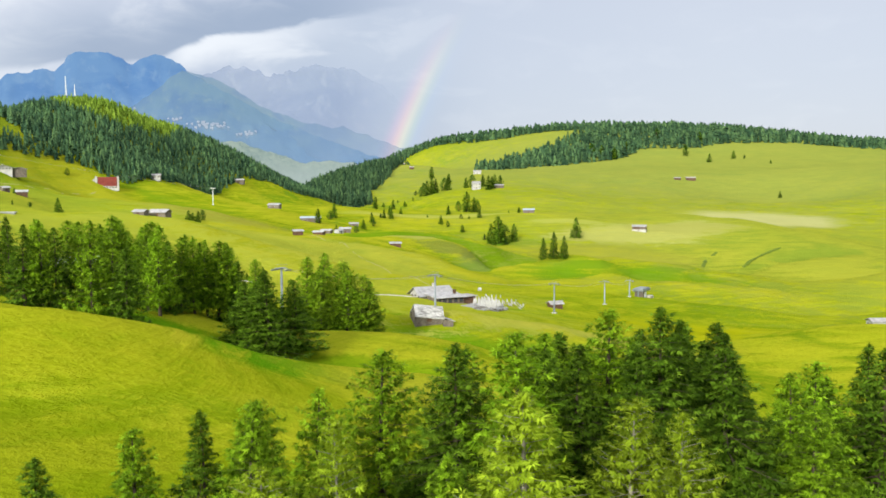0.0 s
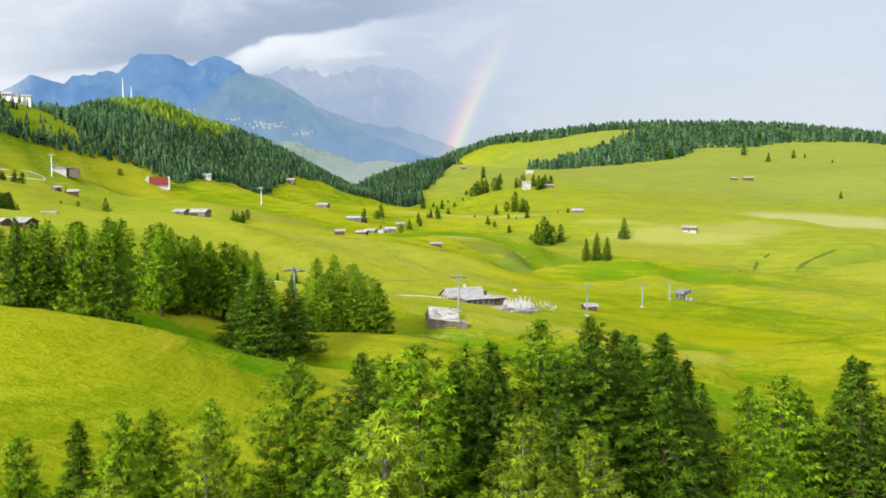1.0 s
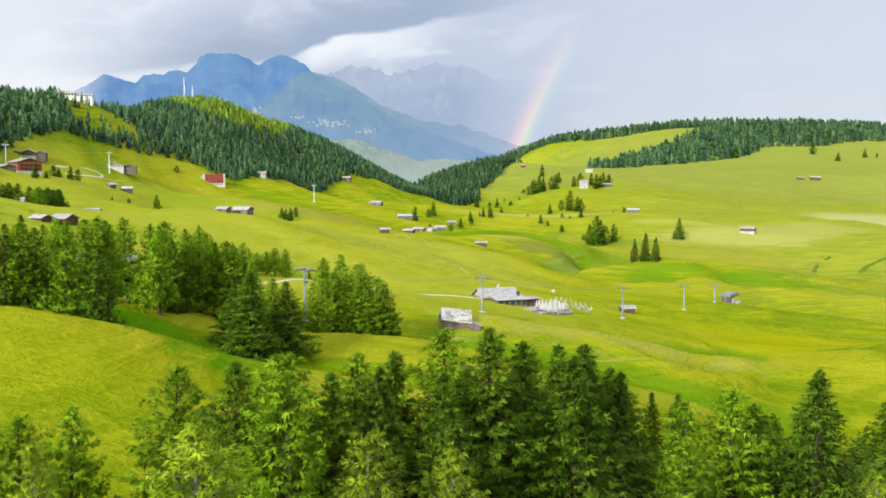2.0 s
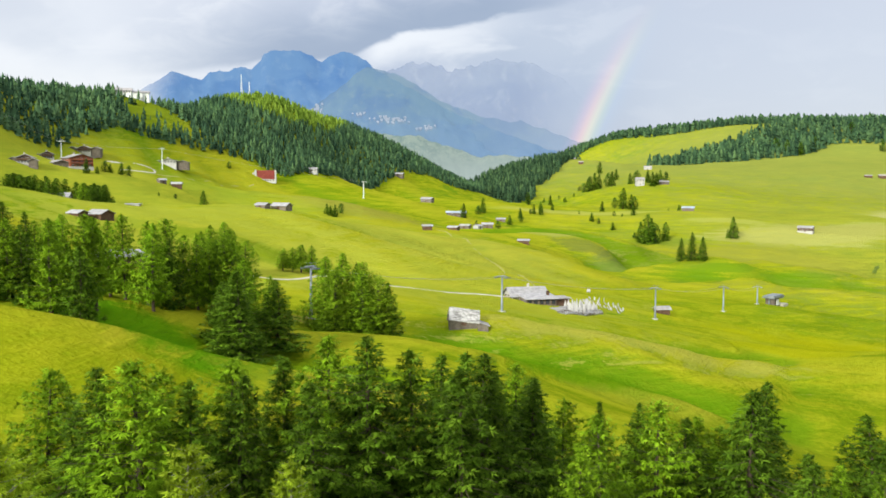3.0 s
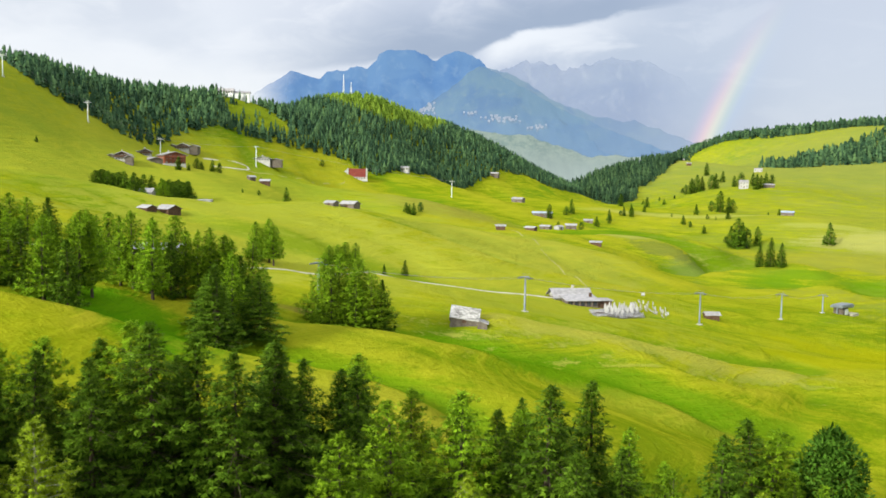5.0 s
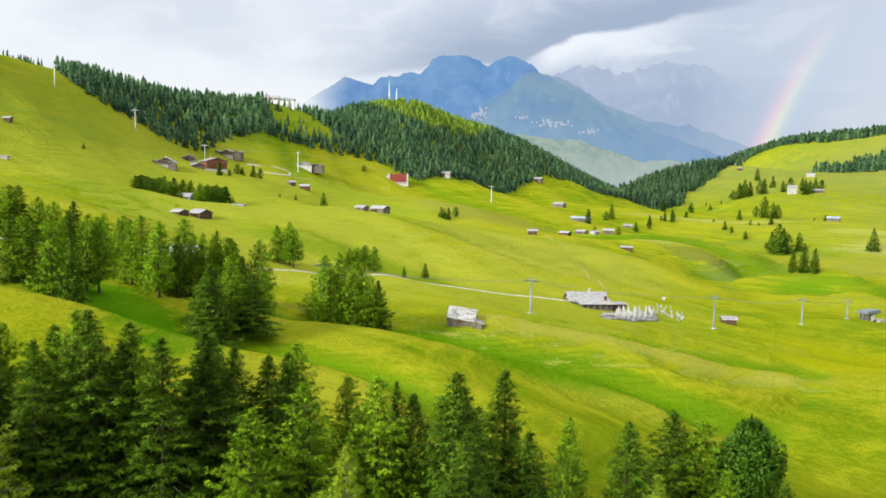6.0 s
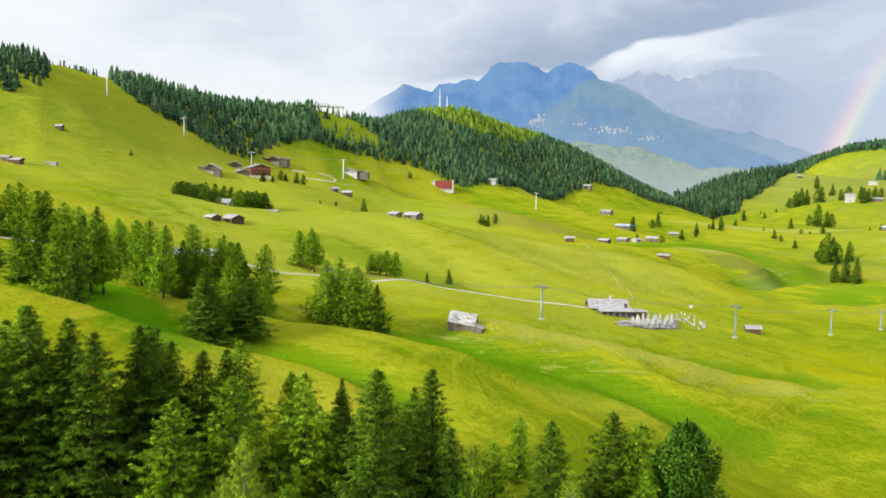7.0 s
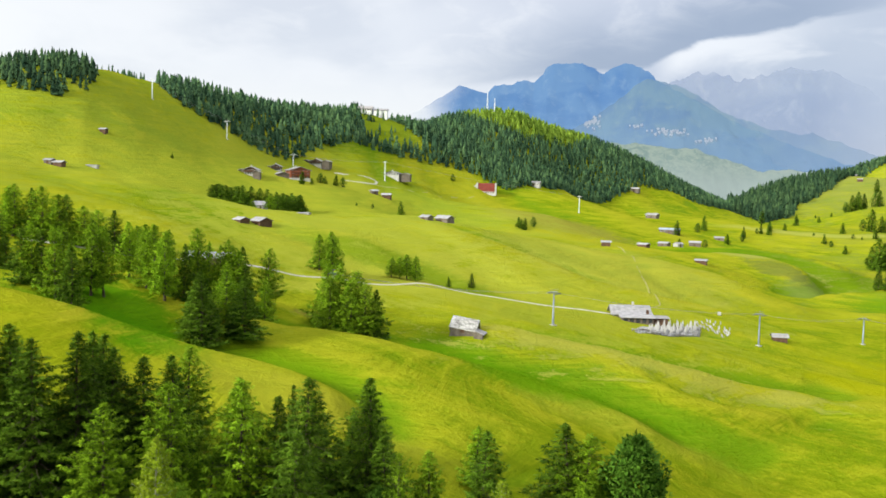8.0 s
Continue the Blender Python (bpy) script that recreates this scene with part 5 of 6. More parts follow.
def forest(name, mat, outline, gap, low, high, label, seed, fill=1.0, slim=0.2, glades=(), full=0.42):
    """Thousands of small conifers inside an outline of the plan, each of four ragged skirts, in one mesh."""
    rng = np.random.default_rng(seed)
    poly = np.array(outline, float)
    lo, hi = poly.min(0), poly.max(0)
    gx, gy = np.meshgrid(np.arange(lo[0], hi[0], gap), np.arange(lo[1], hi[1], gap))
    pts = np.stack([gx.ravel(), gy.ravel()], 1) + rng.uniform(-0.48, 0.48, (gx.size, 2)) * gap
    keep = within(pts, outline)
    for glade in glades:
        keep &= ~within(pts, glade)
    pts = pts[keep]
    pts = pts[rng.uniform(0, 1, len(pts)) < fill]
    z = height(pts[:, 0], pts[:, 1])
    tall = rng.uniform(low, high, len(pts)) * rng.choice([1, 1, 1, 0.75, 1.12], len(pts))
    all_v, all_f, all_n, all_t = [], [], [], []
    for k in range(6):
        # one pattern of ragged skirts, repeated with its own turn and size at every sixth tree
        v, f = [], []
        for tier in range(4):
            top, bottom = 1 - tier * 0.21, 0.68 - tier * 0.22
            wide = slim * (full + 0.2 * tier) * rng.uniform(0.85, 1.15)
            o = len(v)
            v.append((rng.normal(0, 0.01), rng.normal(0, 0.01), min(top, 1)))
            for j in range(8):
                a = 2 * math.pi * (j + rng.uniform(-0.3, 0.3)) / 8
                w = wide * rng.uniform(0.5, 1.3)
                v.append((w * math.cos(a), w * math.sin(a), max(bottom + rng.uniform(-0.1, 0.1), 0.0)))
            f += [(o, o + 1 + j, o + 1 + (j + 1) % 8) for j in range(8)]
        v, f = np.array(v), np.array(f)
        mine = np.arange(k, len(pts), 6)
        a = rng.uniform(0, 6.28, len(mine))
        c, s = np.cos(a)[:, None], np.sin(a)[:, None]
        h = tall[mine][:, None]
        w = h * rng.uniform(0.75, 1.3, (len(mine), 1))
        ox, oy = (v[None, :, 0] * c - v[None, :, 1] * s) * w, (v[None, :, 0] * s + v[None, :, 1] * c) * w
        vz = v[None, :, 2] * h + z[mine][:, None] - 0.3
        base = sum(len(q) for q in all_v)
        all_v.append(np.stack([ox + pts[mine, 0][:, None], oy + pts[mine, 1][:, None], vz], -1).reshape(-1, 3))
        all_f.append((f[None] + (np.arange(len(mine)) * len(v))[:, None, None]).reshape(-1, 3) + base)
        size = np.hypot(ox, oy) + 0.4
        lean = np.stack([ox / size, oy / size, np.full(ox.shape, 0.55)], -1) + rng.normal(0, 0.22, ox.shape + (3,))
        all_t.append(np.repeat(rng.uniform(0, 1, len(mine)), len(v)))
        all_n.append((lean / np.linalg.norm(lean, axis=-1, keepdims=True)).reshape(-1, 3))
    me = mesh_of(name, np.concatenate(all_v), np.concatenate(all_f), mat, smooth=True)
    lit_as(me, np.concatenate(all_n), np.concatenate(all_t))
    ob = new(name, me)
    return tagged(ob, label, "forest", kind="stuff")


# outline of the sun patch painted onto the crown of the hill
SUNLIT_WOOD = [(-402, 952), (-377, 955), (-351, 992), (-335, 1045), (-330, 1105), (-335, 1190), (-360, 1240), (-400, 1230), (-480, 1160), (-470, 1050), (-430, 985)]
forest("spruce_forest", FAR_SPRUCE, [(-424, 504), (-404, 492), (-387, 488), (-375, 525), (-364, 575), (-366, 690), (-346, 745), (-334, 772), (-312, 806), (-280, 815), (-266, 885), (-256, 1020), (-250, 1150), (-225, 1210), (-195, 1230), (-170, 1330), (-210, 1460), (-330, 1400), (-430, 1250), (-520, 1120), (-500, 900), (-460, 720), (-455, 560), (-440, 515)],
       4.3, 7, 12.5, "dense dark green spruce forest on the hillside", 7, 0.95, 0.22, (SUNLIT_WOOD, [(-352, 778), (-360, 745), (-376, 712), (-398, 735), (-428, 770), (-430, 810), (-395, 800), (-372, 790)], [(-418, 1005), (-400, 1000), (-392, 1018), (-415, 1026)]))
forest("larch_wood", FAR_SUNLIT, SUNLIT_WOOD, 5.0, 8, 12, "conifers on the hill's crown, tinted yellow-green as if sunlit", 12, 0.8, 0.26)
forest("hilltop_forest", FAR_SPRUCE, [(-470, 330), (-400, 345), (-362, 366), (-366, 392), (-392, 424), (-440, 440), (-520, 420), (-560, 350)], 4.2, 7, 11, "dark spruce wood on the hilltop beside the ski slope", 8, 0.95)
forest("skyline_wood", FAR_SPRUCE, [(-470, 465), (-436, 440), (-424, 480), (-430, 505), (-470, 505)], 5.0, 4, 7, "row of dark spruces on the hill's skyline", 9, 0.9)
forest("valley_forest", FAR_SPRUCE, [(-170, 1330), (-125, 1300), (-110, 1420), (-125, 1600), (-112, 1800), (-100, 1960), (-88, 2100), (-60, 2300), (-160, 2500), (-320, 2300), (-300, 1900), (-240, 1600)],
       9.0, 13, 22, "dark forest filling the mouth of the valley", 10, 0.95)
forest("glade_trees", FAR_SPRUCE, [(-352, 778), (-360, 745), (-376, 712), (-398, 735), (-428, 770), (-430, 810), (-395, 800), (-372, 790)], 6.0, 5, 10, "scattered young spruces on the forest glade", 14, 0.22, 0.2)
forest("ridge_forest", FAR_SPRUCE, [(-230, 2790), (-150, 2820), (-105, 2890), (-50, 2925), (25, 2960), (60, 3060), (-250, 3100)], 10.0, 15, 26, "dark conifers climbing the ridge beside the valley mouth", 13, 0.95, 0.22)
forest("plateau_forest", FAR_SPRUCE, [(60, 1990), (150, 2120), (290, 2140), (420, 2190), (500, 2330), (640, 2330), (760, 2400), (950, 2430), (1250, 2360), (1500, 2300), (1600, 2700), (1300, 3000), (700, 3050), (200, 3100), (-40, 3050), (-30, 2960), (150, 2760), (330, 2720), (420, 2640), (300, 2480), (150, 2300)],
       13.5, 16, 28, "broad dark conifer forest along the plateau's crest", 11, 0.9, 0.24, (), 0.6)


# ---------------------------------------------------------------- buildings


def solid(boxes, mats=None):
    """A mesh of boxes (x0, y0, z0, x1, y1, z1) with slightly eased edges."""
    bm = bmesh.new()
    for x0, y0, z0, x1, y1, z1 in boxes:
        v = [bm.verts.new(p) for p in ((x0, y0, z0), (x1, y0, z0), (x1, y1, z0), (x0, y1, z0), (x0, y0, z1), (x1, y0, z1), (x1, y1, z1), (x0, y1, z1))]
        for q in ((3, 2, 1, 0), (4, 5, 6, 7), (0, 1, 5, 4), (1, 2, 6, 5), (2, 3, 7, 6), (3, 0, 4, 7)):
            bm.faces.new([v[i] for i in q])
    me = bpy.data.meshes.new("part")
    bm.to_mesh(me)
    bm.free()
    return me


def clad(me, mat):
    me.materials.append(mat)
    return me


def gable_body(long, deep, eave, peak, courses, base=2.0):
    """Log or board walls: stacked courses along both sides, gable ends closed up to the ridge."""
    verts, faces = [], []

    def prism(pts, y0, y1):
        o, n = len(verts), len(pts)
        verts.extend([(y0, p[0], p[1]) for p in pts] + [(y1, p[0], p[1]) for p in pts])
        faces.append(tuple(o + i for i in range(n)))
        faces.append(tuple(o + n + i for i in reversed(range(n))))
        faces.extend((o + (i + 1) % n, o + i, o + n + i, o + n + (i + 1) % n) for i in range(n))
    step = eave / courses
    for i in range(courses):
        out = 0.05 if i % 2 else 0.0
        z0 = -base if i == 0 else i * step
        d = deep / 2 + out
        prism([(-d, z0), (d, z0), (d, (i + 1) * step - 0.02), (-d, (i + 1) * step - 0.02)], -long / 2 - out, long / 2 + out)
    prism([(-deep / 2, eave - 0.02), (deep / 2, eave - 0.02), (0, peak)], -long / 2, long / 2)
    return verts, faces


def roof_slabs(long, deep, eave, peak, over, thick, boards):
    """Two slopes of overlapping courses that run along the ridge."""
    verts, faces = [], []
    pitch = (peak - eave) / (deep / 2)
    for side in (-1, 1):
        for i in range(boards):
            a, b = i / boards, (i + 1) / boards + 0.02
            half = deep / 2 + over
            y0, y1 = side * half * (1 - a), side * half * (1 - b) if i < boards - 1 else 0.0
            z0, z1 = peak - pitch * half * (1 - a) + thick * 0.7, peak - pitch * abs(y1) + thick * 0.15 + (thick * 0.5 if i == boards - 1 else 0)
            o = len(verts)
            e = long / 2 + over + (0.04 if i % 2 else 0)
            for y, z in ((y0, z0), (y1, z1)):
                verts += [(-e, y, z), (e, y, z), (e, y, z - thick), (-e, y, z - thick)]
            faces += [(o, o + 1, o + 5, o + 4), (o + 3, o + 7, o + 6, o + 2), (o, o + 4, o + 7, o + 3), (o + 1, o + 2, o + 6, o + 5), (o, o + 3, o + 2, o + 1), (o + 4, o + 5, o + 6, o + 7)]
    return verts, faces


def shingle(long, deep, eave, peak, over, v, dv, u, du):
    """One shingle board on the slope that faces away from +y: v up the slope, u along it."""
    pitch, half, e = (peak - eave) / (deep / 2), deep / 2 + over, long / 2 + over
    a, b = -half * (1 - v) - 0.05, -half * (1 - min(v + dv * 1.08, 1))
    x0, x1 = -e + 2 * e * u + 0.02, -e + 2 * e * (u + du) - 0.02
    up = 0.2 + 0.05 * math.sin(37 * u + 91 * v)
    pts = [(x0, a, peak + pitch * a + up), (x1, a, peak + pitch * a + up + 0.02), (x1, b, peak + pitch * b + up - 0.06), (x0, b, peak + pitch * b + up - 0.07)]
    return pts + [(x, y, z - 0.07) for x, y, z in pts], [(0, 1, 2, 3), (7, 6, 5, 4), (0, 4, 5, 1), (1, 5, 6, 2), (2, 6, 7, 3), (3, 7, 4, 0)]


def hut(name, x, y, turn, long, deep, eave, slope, wall, roof, label, category="hut", door=True, windows=0, storeys=1, chimney=False, over=0.6, base=None, boards=1, courses=1, lift=0.0, group="", tip=0.0):
    """A gabled building with its ridge along its own x axis; doors and windows in the long side that faces away from +y."""
    house = new(name)
    peak = eave + slope * deep / 2
    house.matrix_basis = pose(x, y, ground_at(x, y) + lift, 0, tip, turn)
    if base:
        part("base", clad(solid([(-long / 2 - 0.1, -deep / 2 - 0.1, -2.5, long / 2 + 0.1, deep / 2 + 0.1, eave * 0.32)]), base), house, "masonry ground floor")
    body = part("wall", mesh_of("wall", *gable_body(long, deep, eave, peak, 1), wall), house)
    for i in range(courses if courses > 1 else 0):
        z = eave * i / courses
        part("log", clad(solid([(-long / 2 - 0.35, -deep / 2 - 0.09, z + 0.02, long / 2 + 0.35, -deep / 2 + 0.1, z + eave / courses - 0.03)]), wall), body)
        part("log", clad(solid([(-long / 2 - 0.35, deep / 2 - 0.1, z + 0.02, long / 2 + 0.35, deep / 2 + 0.09, z + eave / courses - 0.03)]), wall), body)
    top = part("roof", mesh_of("roof", *roof_slabs(long, deep, eave, peak, over, 0.16, 1), roof), house)
    for i in range(boards if boards > 1 else 0):
        for j in range(12):
            part("shingle", mesh_of("shingle", *shingle(long, deep, eave, peak, over, i / boards, 1 / boards, j / 12, 1 / 12), roof), top)
    if door:
        d = part("door", clad(solid([(-0.55, -deep / 2 - 0.16, 0, 0.55, -deep / 2 - 0.06, min(2.0, eave * 0.8))]), DARK_WOOD), house)
        part("lintel", clad(solid([(-0.7, -deep / 2 - 0.2, min(2.0, eave * 0.8), 0.7, -deep / 2 - 0.05, min(2.0, eave * 0.8) + 0.15)]), OLD_WOOD), d)
    count = max(windows, 0)
    for s in range(storeys if count else 0):
        for k in range(count):
            wx = -long / 2 + long * (k + 0.5) / count
            if door and s == 0 and abs(wx) < 1.2:
                continue
            wz = eave * (s + 0.55) / storeys
            w = part("window", clad(solid([(wx - 0.55, -deep / 2 - 0.13, wz - 0.6, wx + 0.55, -deep / 2 - 0.06, wz + 0.6)]), PLASTER if wall is not PLASTER else DARK_WOOD), house)
            part("pane", clad(solid([(wx - 0.42, -deep / 2 - 0.16, wz - 0.47, wx + 0.42, -deep / 2 - 0.14, wz + 0.47)]), GLASS), w)
    for end in (-1, 1) if count else ():
        ex = end * (long / 2)
        for k in (-1, 1):
            wy, wz = k * deep * 0.2, eave * 0.6
            lo, hi = sorted((ex + end * 0.06, ex + end * 0.13))
            w = part("window", clad(solid([(lo, wy - 0.5, wz - 0.55, hi, wy + 0.5, wz + 0.55)]), PLASTER if wall is not PLASTER else DARK_WOOD), house)
            lo, hi = sorted((ex + end * 0.14, ex + end * 0.16))
            part("pane", clad(solid([(lo, wy - 0.38, wz - 0.43, hi, wy + 0.38, wz + 0.43)]), GLASS), w)
    if chimney:
        part("chimney", clad(solid([(long * 0.2, 0.5, peak - 1.0, long * 0.2 + 0.7, 1.2, peak + 0.9), (long * 0.2 - 0.1, 0.4, peak + 0.9, long * 0.2 + 0.8, 1.3, peak + 1.05)]), STONE), house)
    tagged(house, label, category, group=group)
    return house


HAY = "scattered hay huts"
hut("hay_barn", -4.0, 214.0, 15, 6.3, 5.0, 1.25, 0.86, OLD_WOOD, BLEACHED, "weathered log hay barn with a silvery patched shingle roof", "barn", boards=9, courses=5, over=0.42, tip=7.5)
hut("hay_hut", -29.5, 565, 5, 6.6, 4.0, 1.8, 0.35, DARK_WOOD, PALE_ROOF, "small dark wooden hay hut with pale roof", group=HAY)
hut("hay_hut", -10.5, 675, 5, 8.0, 4.8, 2.0, 0.35, DARK_WOOD, PALE_ROOF, "small dark wooden hay hut with pale roof", group=HAY)
hut("hay_hut", -90, 565, 20, 5.6, 4.8, 2.5, 0.35, DARK_WOOD, PALE_ROOF, "dark wooden hay hut with pale roof on the slope", group=HAY)
hut("hay_hut", -86, 632, -15, 7.2, 4.8, 2.5, 0.35, DARK_WOOD, PALE_ROOF, "dark wooden hay hut with pale roof on the slope", group=HAY)
hut("hay_hut", -88, 690, -15, 8.0, 4.8, 2.5, 0.35, OLD_WOOD, PALE_ROOF, "grey wooden hut in a small hamlet", group=HAY)
hut("hay_hut", -80, 700, 60, 5.6, 4.8, 2.5, 0.4, PLASTER, PALE_ROOF, "small pale walled hut in a hamlet", group=HAY)
hut("hay_hut", -81, 755, 10, 8.8, 5.6, 3.4, 0.4, OLD_WOOD, PALE_ROOF, "grey wooden hut in a small hamlet", group=HAY)
hut("hay_hut", -83, 850, 10, 8.0, 4.8, 2.5, 0.4, OLD_WOOD, PALE_ROOF, "grey wooden hut in a small hamlet", group=HAY)
hut("lift_building", -118, 812, 8, 17.2, 7.7, 3.2, 0.3, OLD_WOOD, BLUE_ROOF, "long lift building with a blue-grey roof", "building", windows=5)
hut("mountain_house", -175, 950, -10, 12.0, 7.7, 3.6, 0.4, OLD_WOOD, PALE_ROOF, "weathered house with pale roof on the pasture", "house", windows=4)
hut("hay_hut", -248, 1115, 0, 12.0, 6.9, 3.6, 0.4, OLD_WOOD, PALE_ROOF, "weathered hut on the rim below the forest", group=HAY)
hut("hay_barn", -134.5, 434, -12, 8.6, 5.6, 2.1, 0.45, OLD_WOOD, PALE_ROOF, "weathered barn with a pale shingle roof on the rise", "barn", windows=0)
hut("hay_hut", -141.0, 426, -12, 5.5, 4.6, 1.5, 0.4, OLD_WOOD, PALE_ROOF, "low weathered shed with a pale roof beside the barn", "shed")
hut("hay_hut", -278, 580, 60, 4.8, 4.0, 2.5, 0.45, OLD_WOOD, PALE_ROOF, "small grey hut above the meadow", group=HAY)
hut("hay_hut", -268, 582, 20, 6.4, 4.8, 2.7, 0.45, DARK_WOOD, PALE_ROOF, "small dark hut above the meadow", group=HAY)


def chalet(name, x, y, turn, wide, deep, eave, slope, upper, roof, label, category="chalet", storeys=2, white=0.4, annex=()):
    """An alpine house that shows its gable, at its own -x end: white masonry below, boards above, balconies across the
    gable and a wide roof. annex: a lower wing (along, across, long, deep, eave)."""
    house = new(name)
    house.matrix_basis = pose(x, y, ground_at(x, y) - 0.2, 0, 0, turn)
    peak = eave + slope * wide / 2
    part("base", clad(solid([(-deep / 2 - 0.12, -wide / 2 - 0.12, -4.0, deep / 2 + 0.12, wide / 2 + 0.12, eave * white)]), PLASTER), house, "white plastered ground floor")
    part("wall", mesh_of("wall", *gable_body(deep, wide, eave, peak, 1), upper), house)
    part("roof", mesh_of("roof", *roof_slabs(deep, wide, eave, peak, 1.2, 0.22, 2), roof), house)
    front = -deep / 2
    for k in range(storeys):
        z = eave * (k + 0.9) / storeys - 0.9
        if k:
            b = part("balcony", clad(solid([(front - 1.3, -wide * 0.46, z - 0.55, front, wide * 0.46, z - 0.4)]), DARK_WOOD), house)
            part("railing", clad(solid([(front - 1.3, -wide * 0.46, z - 0.4, front - 1.2, wide * 0.46, z + 0.45)]), upper), b)
        for j in range(5):
            wy = wide * (j - 2) * 0.19
            w = part("window", clad(solid([(front - 0.2, wy - 0.55, z - 0.3, front - 0.13, wy + 0.55, z + 0.95)]), CANVAS), house)
            part("pane", clad(solid([(front - 0.23, wy - 0.43, z - 0.18, front - 0.2, wy + 0.43, z + 0.83)]), GLASS), w)
        for j in range(4):
            wx = deep * (j - 1.5) * 0.22
            w = part("window", clad(solid([(wx - 0.55, wide / 2 + 0.13, z - 0.3, wx + 0.55, wide / 2 + 0.2, z + 0.95)]), CANVAS), house)
            part("pane", clad(solid([(wx - 0.43, wide / 2 + 0.2, z - 0.18, wx + 0.43, wide / 2 + 0.23, z + 0.83)]), GLASS), w)
    part("chimney", clad(solid([(deep * 0.15, 0.6, peak - 1.2, deep * 0.15 + 0.8, 1.4, peak + 0.9), (deep * 0.15 - 0.1, 0.5, peak + 0.9, deep * 0.15 + 0.9, 1.5, peak + 1.05)]), STONE), house)
    for ax, ay, long, breadth, low in annex:
        wing = part("wing", mesh_of("wing", *gable_body(long, breadth, low, low + slope * breadth / 2, 1, 4.0), OLD_WOOD), house, "low weathered wing")
        wing.location = (ax, ay, 0)
        part("wing_roof", mesh_of("wing_roof", *roof_slabs(long, breadth, low, low + slope * breadth / 2, 0.8, 0.2, 2), roof), wing)
    return tagged(house, label, category)


chalet("chalet", -305, 475, 120, 8.5, 10.0, 3.6, 0.4, DARK_WOOD, PALE_ROOF, "chalet of dark boards over white plaster with a pale roof", annex=((1.0, 6.5, 9.0, 5.5, 2.6), (-6.5, -4.5, 5.0, 4.5, 2.0)))
chalet("chalet", -298, 514, 142, 14.0, 15.0, 6.2, 0.3, RED_WOOD, GREY_ROOF, "large red-brown chalet hotel with rows of balconies", storeys=3, white=0.12, annex=((2.0, 11.0, 15.0, 9.0, 3.2),))
chalet("chalet", -325, 524, 120, 6.5, 7.5, 3.2, 0.4, DARK_WOOD, PALE_ROOF, "small brown chalet with a pale roof beside the hotel", annex=((3.0, 6.0, 6.0, 4.5, 2.2),))
chalet("chalet", -353, 608, 110, 9.0, 8.0, 2.8, 0.35, DARK_WOOD, PALE_ROOF, "brown chalet with low wings and pale roofs below the forest", annex=((0.0, 8.0, 8.0, 6.0, 2.6), (0.5, -8.0, 9.0, 6.0, 2.6)))
chalet("alpine_inn", -327, 682, 112, 12.0, 10.0, 3.4, 0.25, PLASTER, PALE_ROOF, "low pale alpine inn with flat-pitched roofs", "inn", storeys=1, annex=((0.0, 9.5, 8.0, 7.0, 2.6), (1.0, -11.0, 8.0, 9.0, 2.4)))
hut("mountain_house", -272, 862, 10, 12.0, 6.9, 3.6, 0.4, PLASTER, PALE_ROOF, "low white house below the forest", "house", windows=4)
hut("mountain_house", -227, 391, 20, 9.0, 7.0, 3.2, 0.5, PLASTER, PALE_ROOF, "white house with grey roof between dark firs", "house", windows=3)
hut("hay_barn", -158.0, 314, -17, 7.5, 6.0, 1.8, 0.45, DARK_WOOD, PALE_ROOF, "dark barn with a pale roof behind the copse", "barn")
hut("hay_hut", -162.0, 306, -17, 5.5, 4.5, 1.3, 0.4, DARK_WOOD, PALE_ROOF, "low dark shed with a pale roof beside the barn", "shed")
hut("hay_barn", -85, 207, 15, 13.0, 6.0, 2.2, 0.4, DARK_WOOD, PALE_ROOF, "grey-roofed barn behind the larch copse", "barn")
hut("hay_hut", -296, 313, 20, 4.0, 3.2, 2.0, 0.4, OLD_WOOD, PALE_ROOF, "tiny grey hut on the steep meadow", group=HAY)
hut("hay_hut", -291, 315, 20, 4.8, 4.0, 2.0, 0.4, DARK_WOOD, GREY_ROOF, "tiny dark hut on the steep meadow", group=HAY)
hut("hay_hut", -331, 376, 20, 3.6, 3.2, 1.8, 0.4, DARK_WOOD, PALE_ROOF, "tiny dark hut high on the slope", group=HAY)
hut("trough_shelter", -288, 333, 20, 5.6, 2.4, 1.0, 0.2, PLASTER, PALE_ROOF, "low pale shelter lying in the grass", "shelter", door=False)
hut("trough_shelter", -173, 363, 5, 5.6, 2.0, 0.6, 0.15, PLASTER, PALE_ROOF, "low white trough cover lying in the grass", "shelter", door=False)
hut("hay_hut", 46.7, 379, 20, 5.2, 4.0, 2.0, 0.45, DARK_WOOD, GREY_ROOF, "dark wooden hut beside a lift pylon", group=HAY)
hut("farm_house", 192, 890, -20, 12.9, 7.7, 4.0, 0.45, DARK_WOOD, PALE_ROOF, "brown farmhouse with a pale roof on the pasture", "house", windows=4, base=PLASTER)
hut("mountain_house", 48, 1310, 10, 11.2, 9.5, 8.1, 0.5, PLASTER, GREY_ROOF, "tall white house among dark trees", "house", windows=3, storeys=2)
hut("hay_hut", 80, 1310, 10, 13.8, 6.9, 3.6, 0.4, OLD_WOOD, GREY_ROOF, "grey barn near the white house", group=HAY)
hut("hay_hut", 95, 1008, -10, 12.0, 6.9, 3.8, 0.4, OLD_WOOD, BLUE_ROOF, "grey hut with blue-grey roof on the pasture", group=HAY)
